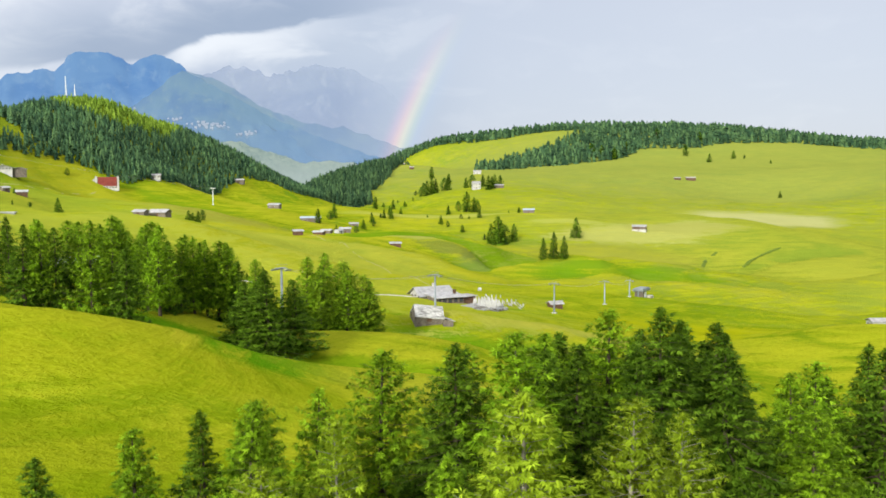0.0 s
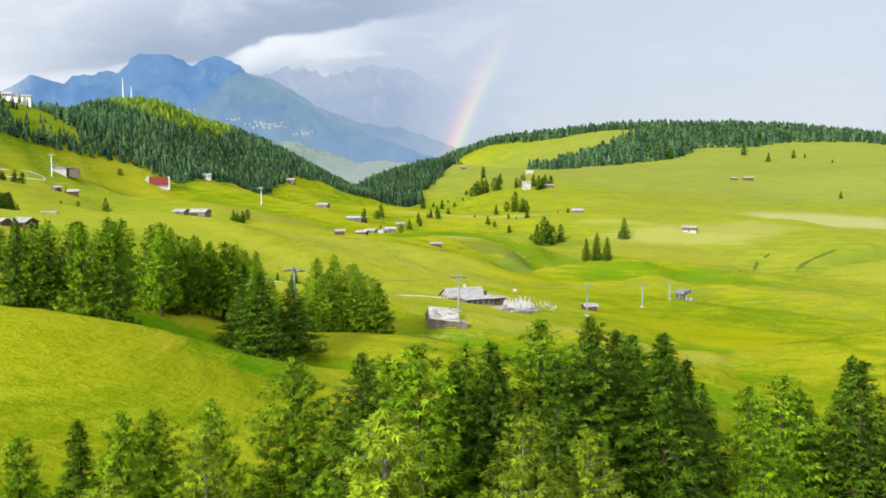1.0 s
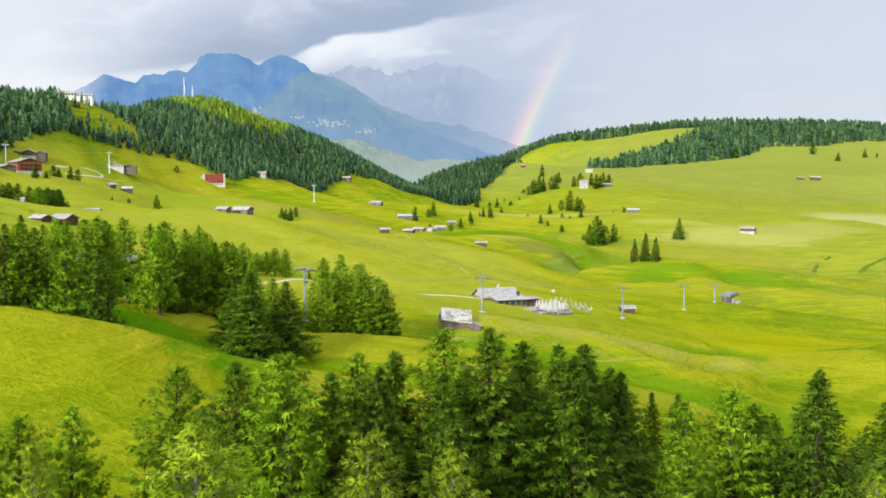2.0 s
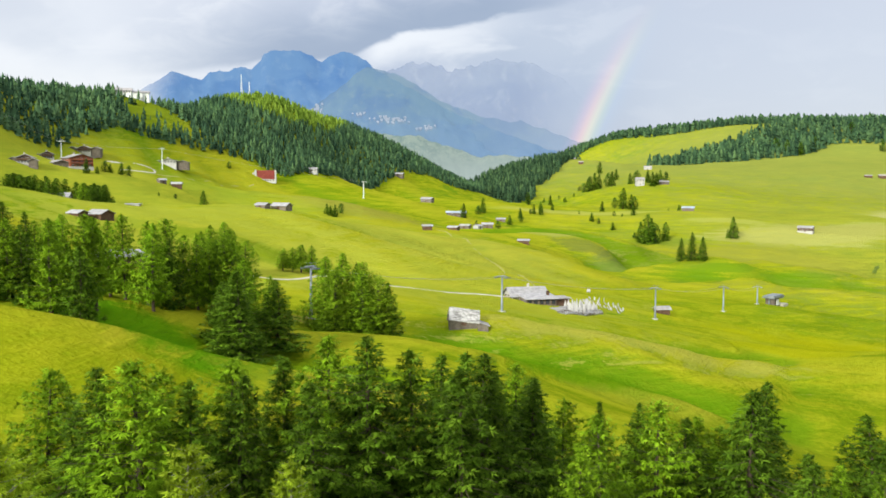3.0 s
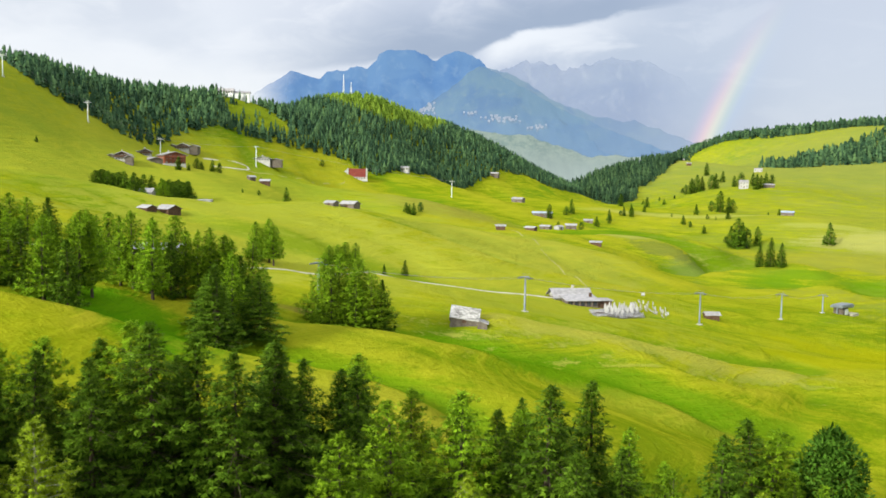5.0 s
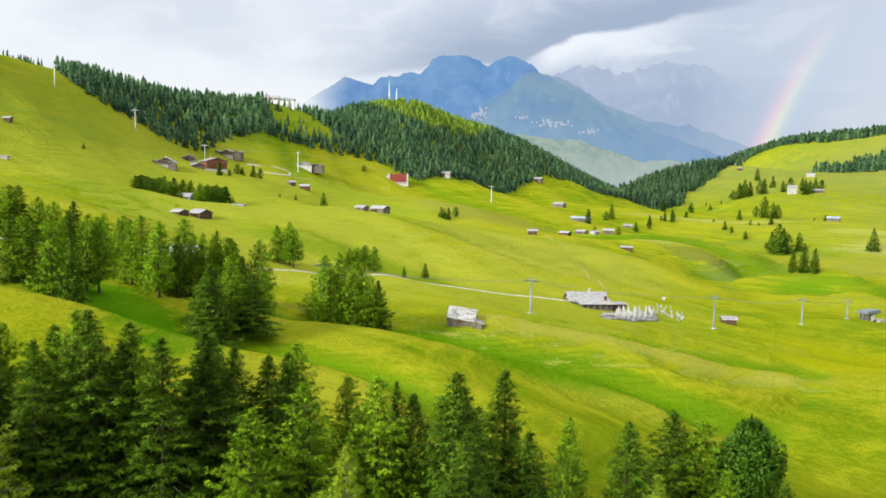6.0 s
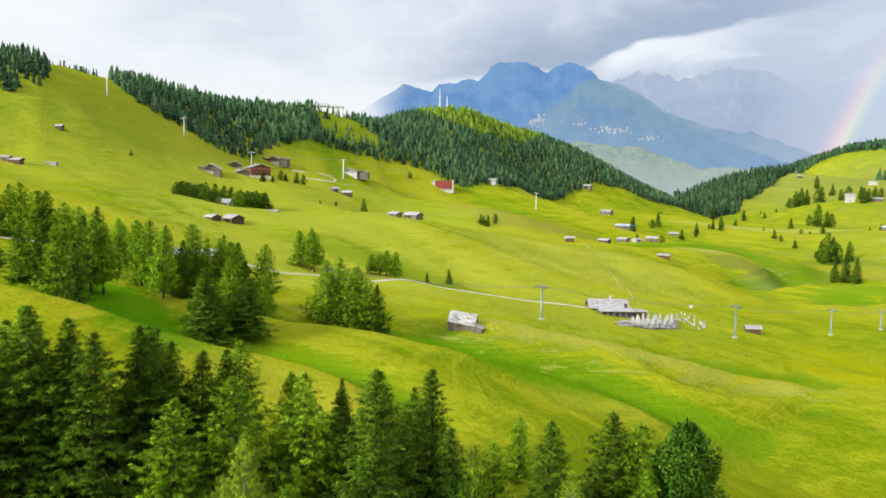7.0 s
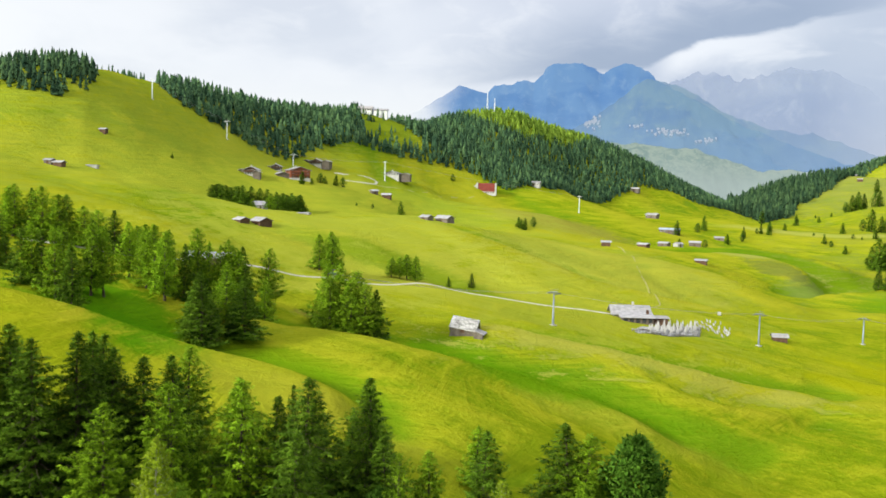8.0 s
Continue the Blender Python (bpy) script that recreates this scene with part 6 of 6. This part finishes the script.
hut("mountain_house", 68, 1795, 0, 14.6, 8.6, 5.4, 0.4, PLASTER, PALE_ROOF, "white house at the edge of the wood", "house", windows=3)
hut("hay_hut", -95, 2130, 0, 13.8, 10.3, 6.3, 0.4, OLD_WOOD, GREY_ROOF, "weathered hut on the far ridge", group=HAY)
hut("hay_hut", -66, 1945, 0, 9.6, 7.2, 4.2, 0.4, DARK_WOOD, GREY_ROOF, "dark hut on the far ridge", group=HAY)
hut("hay_hut", 476, 1755, 0, 17.2, 8.6, 4.5, 0.4, DARK_WOOD, GREY_ROOF, "dark hut on the wide pasture", group=HAY)
hut("hay_hut", 449, 1750, 0, 12.0, 6.9, 3.6, 0.4, DARK_WOOD, GREY_ROOF, "dark hut on the wide pasture", group=HAY)
hut("white_hut", 187, 385, 0, 11.2, 6.0, 3.6, 0.35, PLASTER, GREY_ROOF, "white building with a grey roof in the meadow", "building", windows=3)


# ---------------------------------------------------------------- chairlift


def pylon(x, y, turn, tall, arm=3.6, metal=None, label="grey steel chairlift pylon with a crossarm on the meadow"):
    """A tapered tube, a crossarm and two rows of rope wheels."""
    metal = metal or STEEL
    mast = new("lift_pylon")
    mast.matrix_basis = pose(x, y, ground_at(x, y), 0, 0, turn)
    verts, faces = [], []
    for z, r in ((-1.0, 0.38), (0.2, 0.36), (tall, 0.22)):
        verts += [(r * math.cos(j * math.pi / 5), r * math.sin(j * math.pi / 5), z) for j in range(10)]
    for i in range(2):
        faces += [(i * 10 + j, i * 10 + (j + 1) % 10, i * 10 + 10 + (j + 1) % 10, i * 10 + 10 + j) for j in range(10)]
    faces.append(tuple(range(20, 30)))
    part("tube", mesh_of("tube", verts, faces, metal, smooth=True), mast)
    part("footing", clad(solid([(-0.8, -0.8, -1.5, 0.8, 0.8, 0.25)]), STONE), mast, "concrete footing")
    part("crossarm", clad(solid([(-arm / 2, -0.16, tall - 0.05, arm / 2, 0.12, tall + 0.15)]), metal), mast)
    part("platform", clad(solid([(-0.7, -1.2, tall + 0.2, 0.7, 1.2, tall + 0.26), (-0.7, -1.2, tall + 0.9, -0.64, 1.2, tall + 0.96), (0.64, -1.2, tall + 0.9, 0.7, 1.2, tall + 0.96)]), metal), mast)
    for s in (-1, 1):
        part("wheel_row", clad(solid([(s * arm / 2 - 0.12, -1.3, tall - 0.4, s * arm / 2 + 0.12, 1.3, tall - 0.1)]), metal), mast)
    tagged(mast, label, "lift pylon", group="chairlift pylons")
    return mast


def rope(a, b, sag):
    cu = bpy.data.curves.new("lift_cable", "CURVE")
    cu.dimensions, cu.bevel_depth, cu.bevel_resolution = "3D", 0.03, 0
    sp = cu.splines.new("POLY")
    sp.points.add(16)
    for i in range(17):
        v = i / 16
        p = Vector(a).lerp(Vector(b), v)
        sp.points[i].co = (p.x, p.y, p.z - sag * 4 * v * (1 - v), 1)
    cu.materials.append(CABLE)
    return tagged(new("lift_cable", cu), "thin dark steel chairlift rope between pylons", "cable", group="chairlift ropes")


def lift_line(stops, arm=3.6, metal=None):
    heads = []
    for i, (x, y, tall) in enumerate(stops):
        xa, ya, _ = stops[max(i - 1, 0)]
        xb, yb, _ = stops[min(i + 1, len(stops) - 1)]
        turn = math.degrees(math.atan2(yb - ya, xb - xa)) - 90
        pylon(x, y, turn, tall, arm, metal)
        heads.append((x, y, ground_at(x, y) + tall, radians(turn)))
    for (xa, ya, za, ta), (xb, yb, zb, tb) in zip(heads, heads[1:]):
        for s in (-1, 1):
            rope((xa + s * arm / 2 * math.cos(ta), ya + s * arm / 2 * math.sin(ta), za), (xb + s * arm / 2 * math.cos(tb), yb + s * arm / 2 * math.sin(tb), zb), 1.6)


lift_line([(-35.6, 200, 11.5), (-2.4, 269, 10.2), (43.4, 354.5, 11.6), (73.5, 413, 10.5), (92, 448, 8)])
lift_line([(-205, 815, 15), (-321, 660, 16), (-344, 566, 15), (-361, 511, 13), (-380, 458, 13)], 5.0, MAST)


def antenna(x, y, top, label):
    """A lattice mast: three legs, rungs, a base hut and a slim pole on top."""
    mast = new("radio_mast")
    tall = top - ground_at(x, y)
    mast.matrix_basis = pose(x, y, ground_at(x, y), 0, 0, 20)
    lattice = []
    for j in range(3):
        a = j * 2.094
        part("leg", mesh_of("leg", *taper((1.9 * math.cos(a), 1.9 * math.sin(a), 0), (0.5 * math.cos(a), 0.5 * math.sin(a), tall * 0.8), 0.45, 0.3), MAST), mast)
    for i in range(9):
        z = tall * 0.8 * i / 9
        r = 1.9 + (0.5 - 1.9) * i / 9
        lattice.append((-r, -r, z, r, r, z + 0.35))
    part("bracing", clad(solid(lattice), MAST), mast)
    part("pole", mesh_of("pole", *taper((0, 0, tall * 0.75), (0, 0, tall), 0.5, 0.25), MAST), mast)
    part("base_hut", clad(solid([(-3, -2.5, -1, 3, 2.5, 3.2)]), PLASTER), mast)
    return tagged(mast, label, "radio mast", group="radio masts")


def taper(a, b, r0, r1, sides=6):
    a, b = Vector(a), Vector(b)
    d = (b - a).normalized()
    u = d.cross(Vector((1, 0.3, 0.2))).normalized()
    w = d.cross(u)
    verts = [tuple(p + (u * math.cos(j * 2 * math.pi / sides) + w * math.sin(j * 2 * math.pi / sides)) * r) for p, r in ((a, r0), (b, r1)) for j in range(sides)]
    faces = [(j, (j + 1) % sides, sides + (j + 1) % sides, sides + j) for j in range(sides)] + [tuple(range(sides, 2 * sides)), tuple(reversed(range(sides)))]
    return verts, faces


antenna(-452, 1106, 193, "tall white radio mast on the wooded hilltop")
antenna(-443, 1110, 184, "shorter white radio mast on the wooded hilltop")

ribbon("track", [(-125, 175), (-100, 190), (-88, 205), (-82, 231), (-76, 257), (-71, 278), (-62, 304), (-45, 317), (-28, 332), (-15, 343), (-6, 352)], 1.9, GRAVEL, 0.3, "narrow pale gravel track across the meadow", "track")
ribbon("footpath", [(-8, 362), (-5, 397), (-15, 420), (-46, 495), (-66, 536), (-86, 575)], 0.8, TRODDEN, 0.12, "thin trodden footpath up the meadow", "path")
ribbon("farm_road", [(-341, 606), (-334, 622), (-327, 634), (-321, 649), (-313, 634), (-316, 618), (-327, 608)], 2.2, GRAVEL, 0.25, "pale gravel road looping below the inn", "road")
ribbon("field_path", [(-313, 634), (-305, 660), (-300, 700), (-296, 740), (-290, 764)], 1.8, TRODDEN, 0.15, "worn grassy path from the inn to the hotel", "path")

for line, width in ((((229, 800), (232, 808), (240, 822), (250, 832)), 2.4), (((262, 800), (272, 809), (290, 824), (310, 836)), 2.0)):
    ribbon("ditch", list(line), width, DITCH, 0.9, "narrow ditch overgrown with dark rank grass", "ditch", 0.3)


# ---------------------------------------------------------------- mountain restaurant and its terrace


def restaurant():
    inn = new("mountain_restaurant")
    inn.matrix_basis = pose(-4.6, 351, ground_at(-4.6, 351) - 0.2, 0, 0, 27)
    part("main_wall", mesh_of("main_wall", *gable_body(13.5, 9.5, 1.9, 4.4, 1), PLASTER), inn)
    part("main_roof", mesh_of("main_roof", *roof_slabs(13.5, 9.5, 1.9, 4.4, 1.1, 0.2, 3), PALE_ROOF), inn)
    wing = part("front_wing", clad(solid([(-4.6, -13.5, -3, 7.0, -5.5, 1.7)]), OLD_WOOD), inn)
    part("wing_roof", mesh_of("wing_roof", [(-5.6, -14.8, 1.7), (7.6, -14.8, 1.7), (7.6, -4.9, 2.7), (-5.6, -4.9, 2.7), (-5.6, -14.8, 1.45), (7.6, -14.8, 1.45), (7.6, -4.9, 2.45), (-5.6, -4.9, 2.45)],
                              [(0, 1, 2, 3), (7, 6, 5, 4), (0, 4, 5, 1), (1, 5, 6, 2), (2, 6, 7, 3), (3, 7, 4, 0)], PALE_ROOF), wing)
    lean = part("side_wing", clad(solid([(7.0, -12.5, -3, 12.6, -6.0, 1.3)]), DARK_WOOD), inn)
    part("side_roof", clad(solid([(6.8, -13.3, 1.3, 13.2, -5.5, 1.52)]), GREY_ROOF), lean)
    part("chimney", clad(solid([(5.0, -9.2, 2.0, 5.9, -8.3, 3.6), (4.9, -9.3, 3.6, 6.0, -8.2, 3.8)]), DARK_WOOD), inn)
    part("main_chimney", clad(solid([(1.0, 0.6, 3.6, 1.8, 1.4, 5.6)]), STONE), inn)
    for k in range(5):
        wx = -3.4 + 2.3 * k
        w = part("window", clad(solid([(wx - 0.8, -13.62, -0.6, wx + 0.8, -13.5, 1.3)]), DARK_WOOD), inn)
        part("pane", clad(solid([(wx - 0.66, -13.66, -0.46, wx + 0.66, -13.62, 1.16)]), GLASS), w)
    for k in range(3):
        wy = -3 + 3 * k
        w = part("window", clad(solid([(-6.88, wy - 0.6, 0.3, -6.76, wy + 0.6, 1.6)]), DARK_WOOD), inn)
        part("pane", clad(solid([(-6.92, wy - 0.48, 0.42, -6.88, wy + 0.48, 1.48)]), GLASS), w)
    return tagged(inn, "mountain restaurant with wide silvery roofs and white gable", "restaurant")


restaurant()


def terrace():
    """Paving that steps down the slope below the restaurant, in broad slabs, with a railing on its lower side."""
    deck = new("terrace")
    rng = random.Random(3)
    for i in range(12):
        for j in range(8):
            if i < 3:
                continue
            u, v = (i + 0.5) / 12, (j + 0.5) / 8
            x, y = 9 + 14.5 * u - 6 * v, 292 + 51 * u + 25 * v
            slab = part("slab", clad(solid([(-2.17, -1.52, -1.2, 2.17, 1.52, 0.22 + rng.uniform(0, 0.05))]), PAVING), deck)
            slab.matrix_basis = pose(x, y, ground_at(x, y), 0, 0, 74)
    for k in range(8, 30):
        x, y = 9.6 + 14.5 * k / 29, 290.6 + 51 * k / 29
        z = ground_at(x, y)
        part("baluster", clad(solid([(x - 0.05, y - 0.05, z - 0.3, x + 0.05, y + 0.05, z + 1.1)]), CANVAS), deck)
    return tagged(deck, "pale paved restaurant terrace with a white railing", "terrace")


terrace()


def parasol_master():
    """A closed canvas parasol: pole, folded canopy with a skirt of pleats, weighted foot."""
    ob = new("parasol")
    part("pole", mesh_of("pole", *taper((0, 0, 0), (0, 0, 3.0), 0.05, 0.04), STEEL), ob)
    verts, faces = [], []
    for i, (z, r) in enumerate(((1.0, 0.42), (1.6, 0.36), (2.4, 0.22), (3.2, 0.04))):
        verts += [((r * (1.25 if j % 2 else 0.7)) * math.cos(j * math.pi / 6), (r * (1.25 if j % 2 else 0.7)) * math.sin(j * math.pi / 6), z) for j in range(12)]
        if i:
            o = (i - 1) * 12
            faces += [(o + j, o + (j + 1) % 12, o + 12 + (j + 1) % 12, o + 12 + j) for j in range(12)]
    part("canopy", mesh_of("canopy", verts, faces, CANVAS), ob, "folded white canopy")
    part("foot", clad(solid([(-0.35, -0.35, 0, 0.35, 0.35, 0.12)]), STONE), ob)
    return tagged(ob, "closed white parasol standing on the terrace", "parasol", group="terrace parasols")


def bench_table_master():
    ob = new("terrace_table")
    part("tabletop", clad(solid([(-1.1, -0.4, 0.7, 1.1, 0.4, 0.76)]), CANVAS), ob)
    for s in (-1, 1):
        part("bench", clad(solid([(-1.1, s * 0.8 - 0.16, 0.42, 1.1, s * 0.8 + 0.16, 0.47)]), OLD_WOOD), ob)
        part("trestle", clad(solid([(s * 0.85 - 0.05, -0.9, 0, s * 0.85 + 0.05, 0.9, 0.42), (s * 0.85 - 0.04, -0.3, 0.42, s * 0.85 + 0.04, 0.3, 0.7)]), OLD_WOOD), ob)
    return tagged(ob, "white-topped table with wooden benches on the terrace", "table", group="terrace tables")


def deck_chair_master():
    """A reclining deck chair of white canvas on a wooden frame, its back raised."""
    ob = new("deck_chair")
    for s in (-1, 1):
        part("frame_rail", mesh_of("frame_rail", *taper((s * 0.32, -0.7, 0.1), (s * 0.32, 0.75, 1.25), 0.035, 0.035), OLD_WOOD), ob)
        part("leg", mesh_of("leg", *taper((s * 0.32, 0.6, 0), (s * 0.32, -0.1, 0.6), 0.03, 0.03), OLD_WOOD), ob)
    verts = [(-0.3, -0.6, 0.3), (0.3, -0.6, 0.3), (-0.3, -0.1, 0.36), (0.3, -0.1, 0.36), (-0.3, 0.7, 1.25), (0.3, 0.7, 1.25)]
    verts += [(x, y + 0.02, z - 0.03) for x, y, z in verts]
    faces = [(0, 1, 3, 2), (2, 3, 5, 4), (7, 6, 8, 9), (9, 8, 10, 11), (0, 6, 7, 1), (4, 5, 11, 10), (0, 2, 8, 6), (2, 4, 10, 8), (3, 1, 7, 9), (5, 3, 9, 11)]
    part("sling", mesh_of("sling", verts, faces, CANVAS), ob, "white canvas sling")
    return tagged(ob, "white canvas deck chair standing on the lawn", "deck chair", group="deck chairs on the lawn")


def furnish_terrace():
    rng = random.Random(31)

    def place(make, spots):
        first = None
        for x, y, z, turn, size in spots:
            m = pose(x, y, z, 0, 0, turn)
            if first is None:
                first = make()
                first.matrix_basis = m
            else:
                copy_thing(first, m)
    spots, tables, chairs = [], [], []
    for i in range(1, 8):
        for j in range(5):
            u, v = (i + rng.uniform(-0.3, 0.3)) / 7.4, (j + rng.uniform(-0.3, 0.3)) / 4.4
            x, y = 14.2 + 8.6 * u - 4.4 * v, 310 + 33 * u + 24 * v
            z = ground_at(x, y) + 0.24
            spots.append((x, y, z, rng.uniform(0, 90), 1))
            if rng.random() < 0.7:
                tables.append((x + 1.1, y + 1.5, ground_at(x + 1.1, y + 1.5) + 0.24, 13 + rng.uniform(-8, 8), 1))
    for i in range(8):
        x, y = 11.6 + 4.0 * i / 7, 308 + 14 * i / 7
        tables.append((x, y + rng.uniform(-1, 3), ground_at(x, y) + 0.24, 13 + rng.uniform(-8, 8), 1))
    place(parasol_master, spots)
    place(bench_table_master, tables)
    for i in range(11):
        for j in range(3):
            x, y = 16.5 + i * 1.35 + j * 0.9 + rng.uniform(-0.4, 0.4), 372 - i * 1.6 + j * 5.0 + rng.uniform(-1.5, 1.5)
            if rng.random() < 0.65:
                chairs.append((x, y, ground_at(x, y) - 0.03, 40 + rng.uniform(-25, 25), 1))
    place(deck_chair_master, chairs)


furnish_terrace()


def wind_flag(x, y):
    """A slim white banner on a pole."""
    ob = new("banner")
    ob.matrix_basis = pose(x, y, ground_at(x, y) - 0.05, 0, 0, random.Random(int(x * 10)).uniform(0, 60))
    part("pole", mesh_of("pole", *taper((0, 0, 0), (0, 0, 2.1), 0.04, 0.03), STEEL), ob)
    part("flag", clad(solid([(0.04, -0.012, 0.8, 0.5, 0.012, 2.0)]), CANVAS), ob)
    return tagged(ob, "slim white banner on a pole beside the terrace", "banner", group="white banners")


for i in range(7):
    wind_flag(20 + i * 1.9, 378 - i * 3.2 + (i % 3) * 4.0)


def barn_annexe():
    shed = new("board_shed")
    shed.matrix_basis = pose(0.4, 213.4, ground_at(0.4, 213.4) - 0.9, 0, 7, 15)
    part("wall", clad(solid([(-0.9, -1.8, -1.5, 1.3, 1.6, 1.7)]), OLD_WOOD), shed)
    part("roof", mesh_of("roof", [(-1.0, -2.2, 2.2), (1.7, -2.2, 1.6), (1.7, 2.0, 1.6), (-1.0, 2.0, 2.2), (-1.0, -2.2, 2.05), (1.7, -2.2, 1.45), (1.7, 2.0, 1.45), (-1.0, 2.0, 2.05)],
                         [(0, 1, 2, 3), (7, 6, 5, 4), (0, 4, 5, 1), (1, 5, 6, 2), (2, 6, 7, 3), (3, 7, 4, 0)], GREY_ROOF), shed)
    for k in range(4):
        part("prop", mesh_of("prop", *taper((1.5 + 0.25 * k, -1.9 + k * 0.9, -0.6), (1.2, -1.9 + k * 0.9, 1.5), 0.07, 0.06), OLD_WOOD), shed)
    return tagged(shed, "small grey board shed leaning against the hay barn", "shed")


barn_annexe()


def lift_station():
    st = new("lift_station")
    st.matrix_basis = pose(102, 466, ground_at(102, 466), 0, 0, 60)
    part("cabin", clad(solid([(-4.5, -2.2, -1.5, 0.5, 2.2, 3.4)]), OLD_WOOD), st)
    part("panel", clad(solid([(-2.5, -2.36, 0.1, 0.4, -2.22, 2.9)]), MAST), st, "pale blue-white panel")
    part("canopy", clad(solid([(-6.5, -2.9, 3.6, 5.5, 2.9, 4.4), (-6.0, -2.5, 4.4, 5.0, 2.5, 4.9)]), STEEL), st)
    for x in (-5.5, 4.0):
        part("pillar", clad(solid([(x - 0.3, -0.3, -1, x + 0.3, 0.3, 3.6)]), STEEL), st)
    verts, faces = [], []
    for i in range(24):
        a = 2 * math.pi * i / 24
        for r, z in ((2.1, 3.0), (2.4, 3.0), (2.4, 3.25), (2.1, 3.25)):
            verts.append((5.0 + r * math.cos(a), r * math.sin(a), z))
        o, q = i * 4, ((i + 1) % 24) * 4
        faces += [(o + k, o + (k + 1) % 4, q + (k + 1) % 4, q + k) for k in range(4)]
    part("bullwheel", mesh_of("bullwheel", verts, faces, STEEL), st)
    part("ramp", clad(solid([(3.0, -3.5, -1, 9.0, 3.5, 0.25)]), GRAVEL), st)
    return tagged(st, "grey chairlift station with bullwheel and canopy", "lift station")


lift_station()


def red_hotel():
    """A slab hotel: tall dark red roof face between white fins, white sloping flank and white ground floor."""
    h = new("red_hotel")
    h.matrix_basis = pose(-289, 788, ground_at(-289, 788) - 0.5, 0, 0, 24) @ Matrix.Diagonal((0.86, 0.86, 0.8, 1))
    part("body", clad(solid([(-9.5, 0, -3, 9.5, 9, 11)]), PLASTER), h)
    part("ground_floor", clad(solid([(-10.5, -3.0, -3, 11, 0.0, 1.8)]), PLASTER), h)
    front = part("roof_face", clad(solid([(-9.2, -0.9, 1.8, 9.2, 0.0, 11.6)]), RED_ROOF), h, "dark red sheet roof face")
    for k in range(4):
        part("balcony", clad(solid([(-9.0, -1.3, 3.2 + 2.1 * k, 9.0, -0.9, 3.45 + 2.1 * k)]), RED_WOOD), front)
    for s in (-1, 1):
        part("fin", clad(solid([(s * 10.2 - 0.8, -1.6, -2, s * 10.2 + 0.8, 8, 12.2)]), PLASTER), h)
    part("flank", mesh_of("flank", [(-11, 0, -3), (-22, 0, -3), (-22, 0, 1.5), (-11, 0, 10.5), (-11, 9, -3), (-22, 9, -3), (-22, 9, 1.5), (-11, 9, 10.5)],
                          [(0, 3, 2, 1), (4, 5, 6, 7), (1, 2, 6, 5), (2, 3, 7, 6), (3, 0, 4, 7)], PLASTER), h)
    for k in range(7):
        w = part("window", clad(solid([(-8.6 + 2.6 * k, -3.12, 0.0, -7.2 + 2.6 * k, -3.0, 1.4)]), DARK_WOOD), h)
        part("pane", clad(solid([(-8.5 + 2.6 * k, -3.16, 0.1, -7.3 + 2.6 * k, -3.12, 1.3)]), GLASS), w)
    return tagged(h, "white slab hotel with a tall dark red roof face", "hotel")


red_hotel()


def hilltop_house():
    x, y = -417, 768
    h = new("hilltop_hotel")
    h.matrix_basis = pose(x, y, ground_at(x, y) + 0.6, 0, 0, 25)
    part("wall", mesh_of("wall", *gable_body(15, 8, 3.2, 5.4, 1, 8.0), MAST), h)
    part("roof", mesh_of("roof", *roof_slabs(15, 8, 3.2, 5.4, 0.8, 0.3, 1), GREY_ROOF), h)
    wing = part("wing", mesh_of("wing", *gable_body(14, 7, 1.6, 3.2, 1, 8.0), MAST), h)
    wing.location = (15.5, 1.0, 0)
    part("wing_roof", mesh_of("wing_roof", *roof_slabs(14, 7, 1.6, 3.2, 0.7, 0.3, 1), PALE_ROOF), wing)
    for k in range(6):
        w = part("window", clad(solid([(-6.6 + 2.4 * k, -4.12, 1.0, -5.2 + 2.4 * k, -4.0, 2.5)]), DARK_WOOD), h)
        part("pane", clad(solid([(-6.4 + 2.4 * k, -4.16, 1.2, -5.4 + 2.4 * k, -4.12, 2.3)]), GLASS), w)
    return tagged(h, "white hotel standing on the wooded ridge", "hotel")


hilltop_house()


def wrapped_bale(x, y, turn):
    """A round hay bale in pale wrapping, lying on its side."""
    n, verts, faces = 16, [], []
    for px, r in ((-0.75, 0.66), (-0.66, 0.8), (0.66, 0.8), (0.75, 0.66)):
        verts += [(px, r * math.cos(j * 2 * math.pi / n), 0.78 + r * math.sin(j * 2 * math.pi / n)) for j in range(n)]
    for i in range(3):
        faces += [(i * n + j, i * n + (j + 1) % n, i * n + n + (j + 1) % n, i * n + n + j) for j in range(n)]
    faces += [tuple(reversed(range(n))), tuple(range(3 * n, 4 * n))]
    ob = new("hay_bale", mesh_of("hay_bale", verts, faces, CANVAS, smooth=False))
    ob.matrix_basis = pose(x, y, ground_at(x, y) - 0.05, 0, 0, turn)
    return tagged(ob, "round hay bale in pale wrapping on the meadow", "hay bale")


wrapped_bale(16.5, 411, 10)
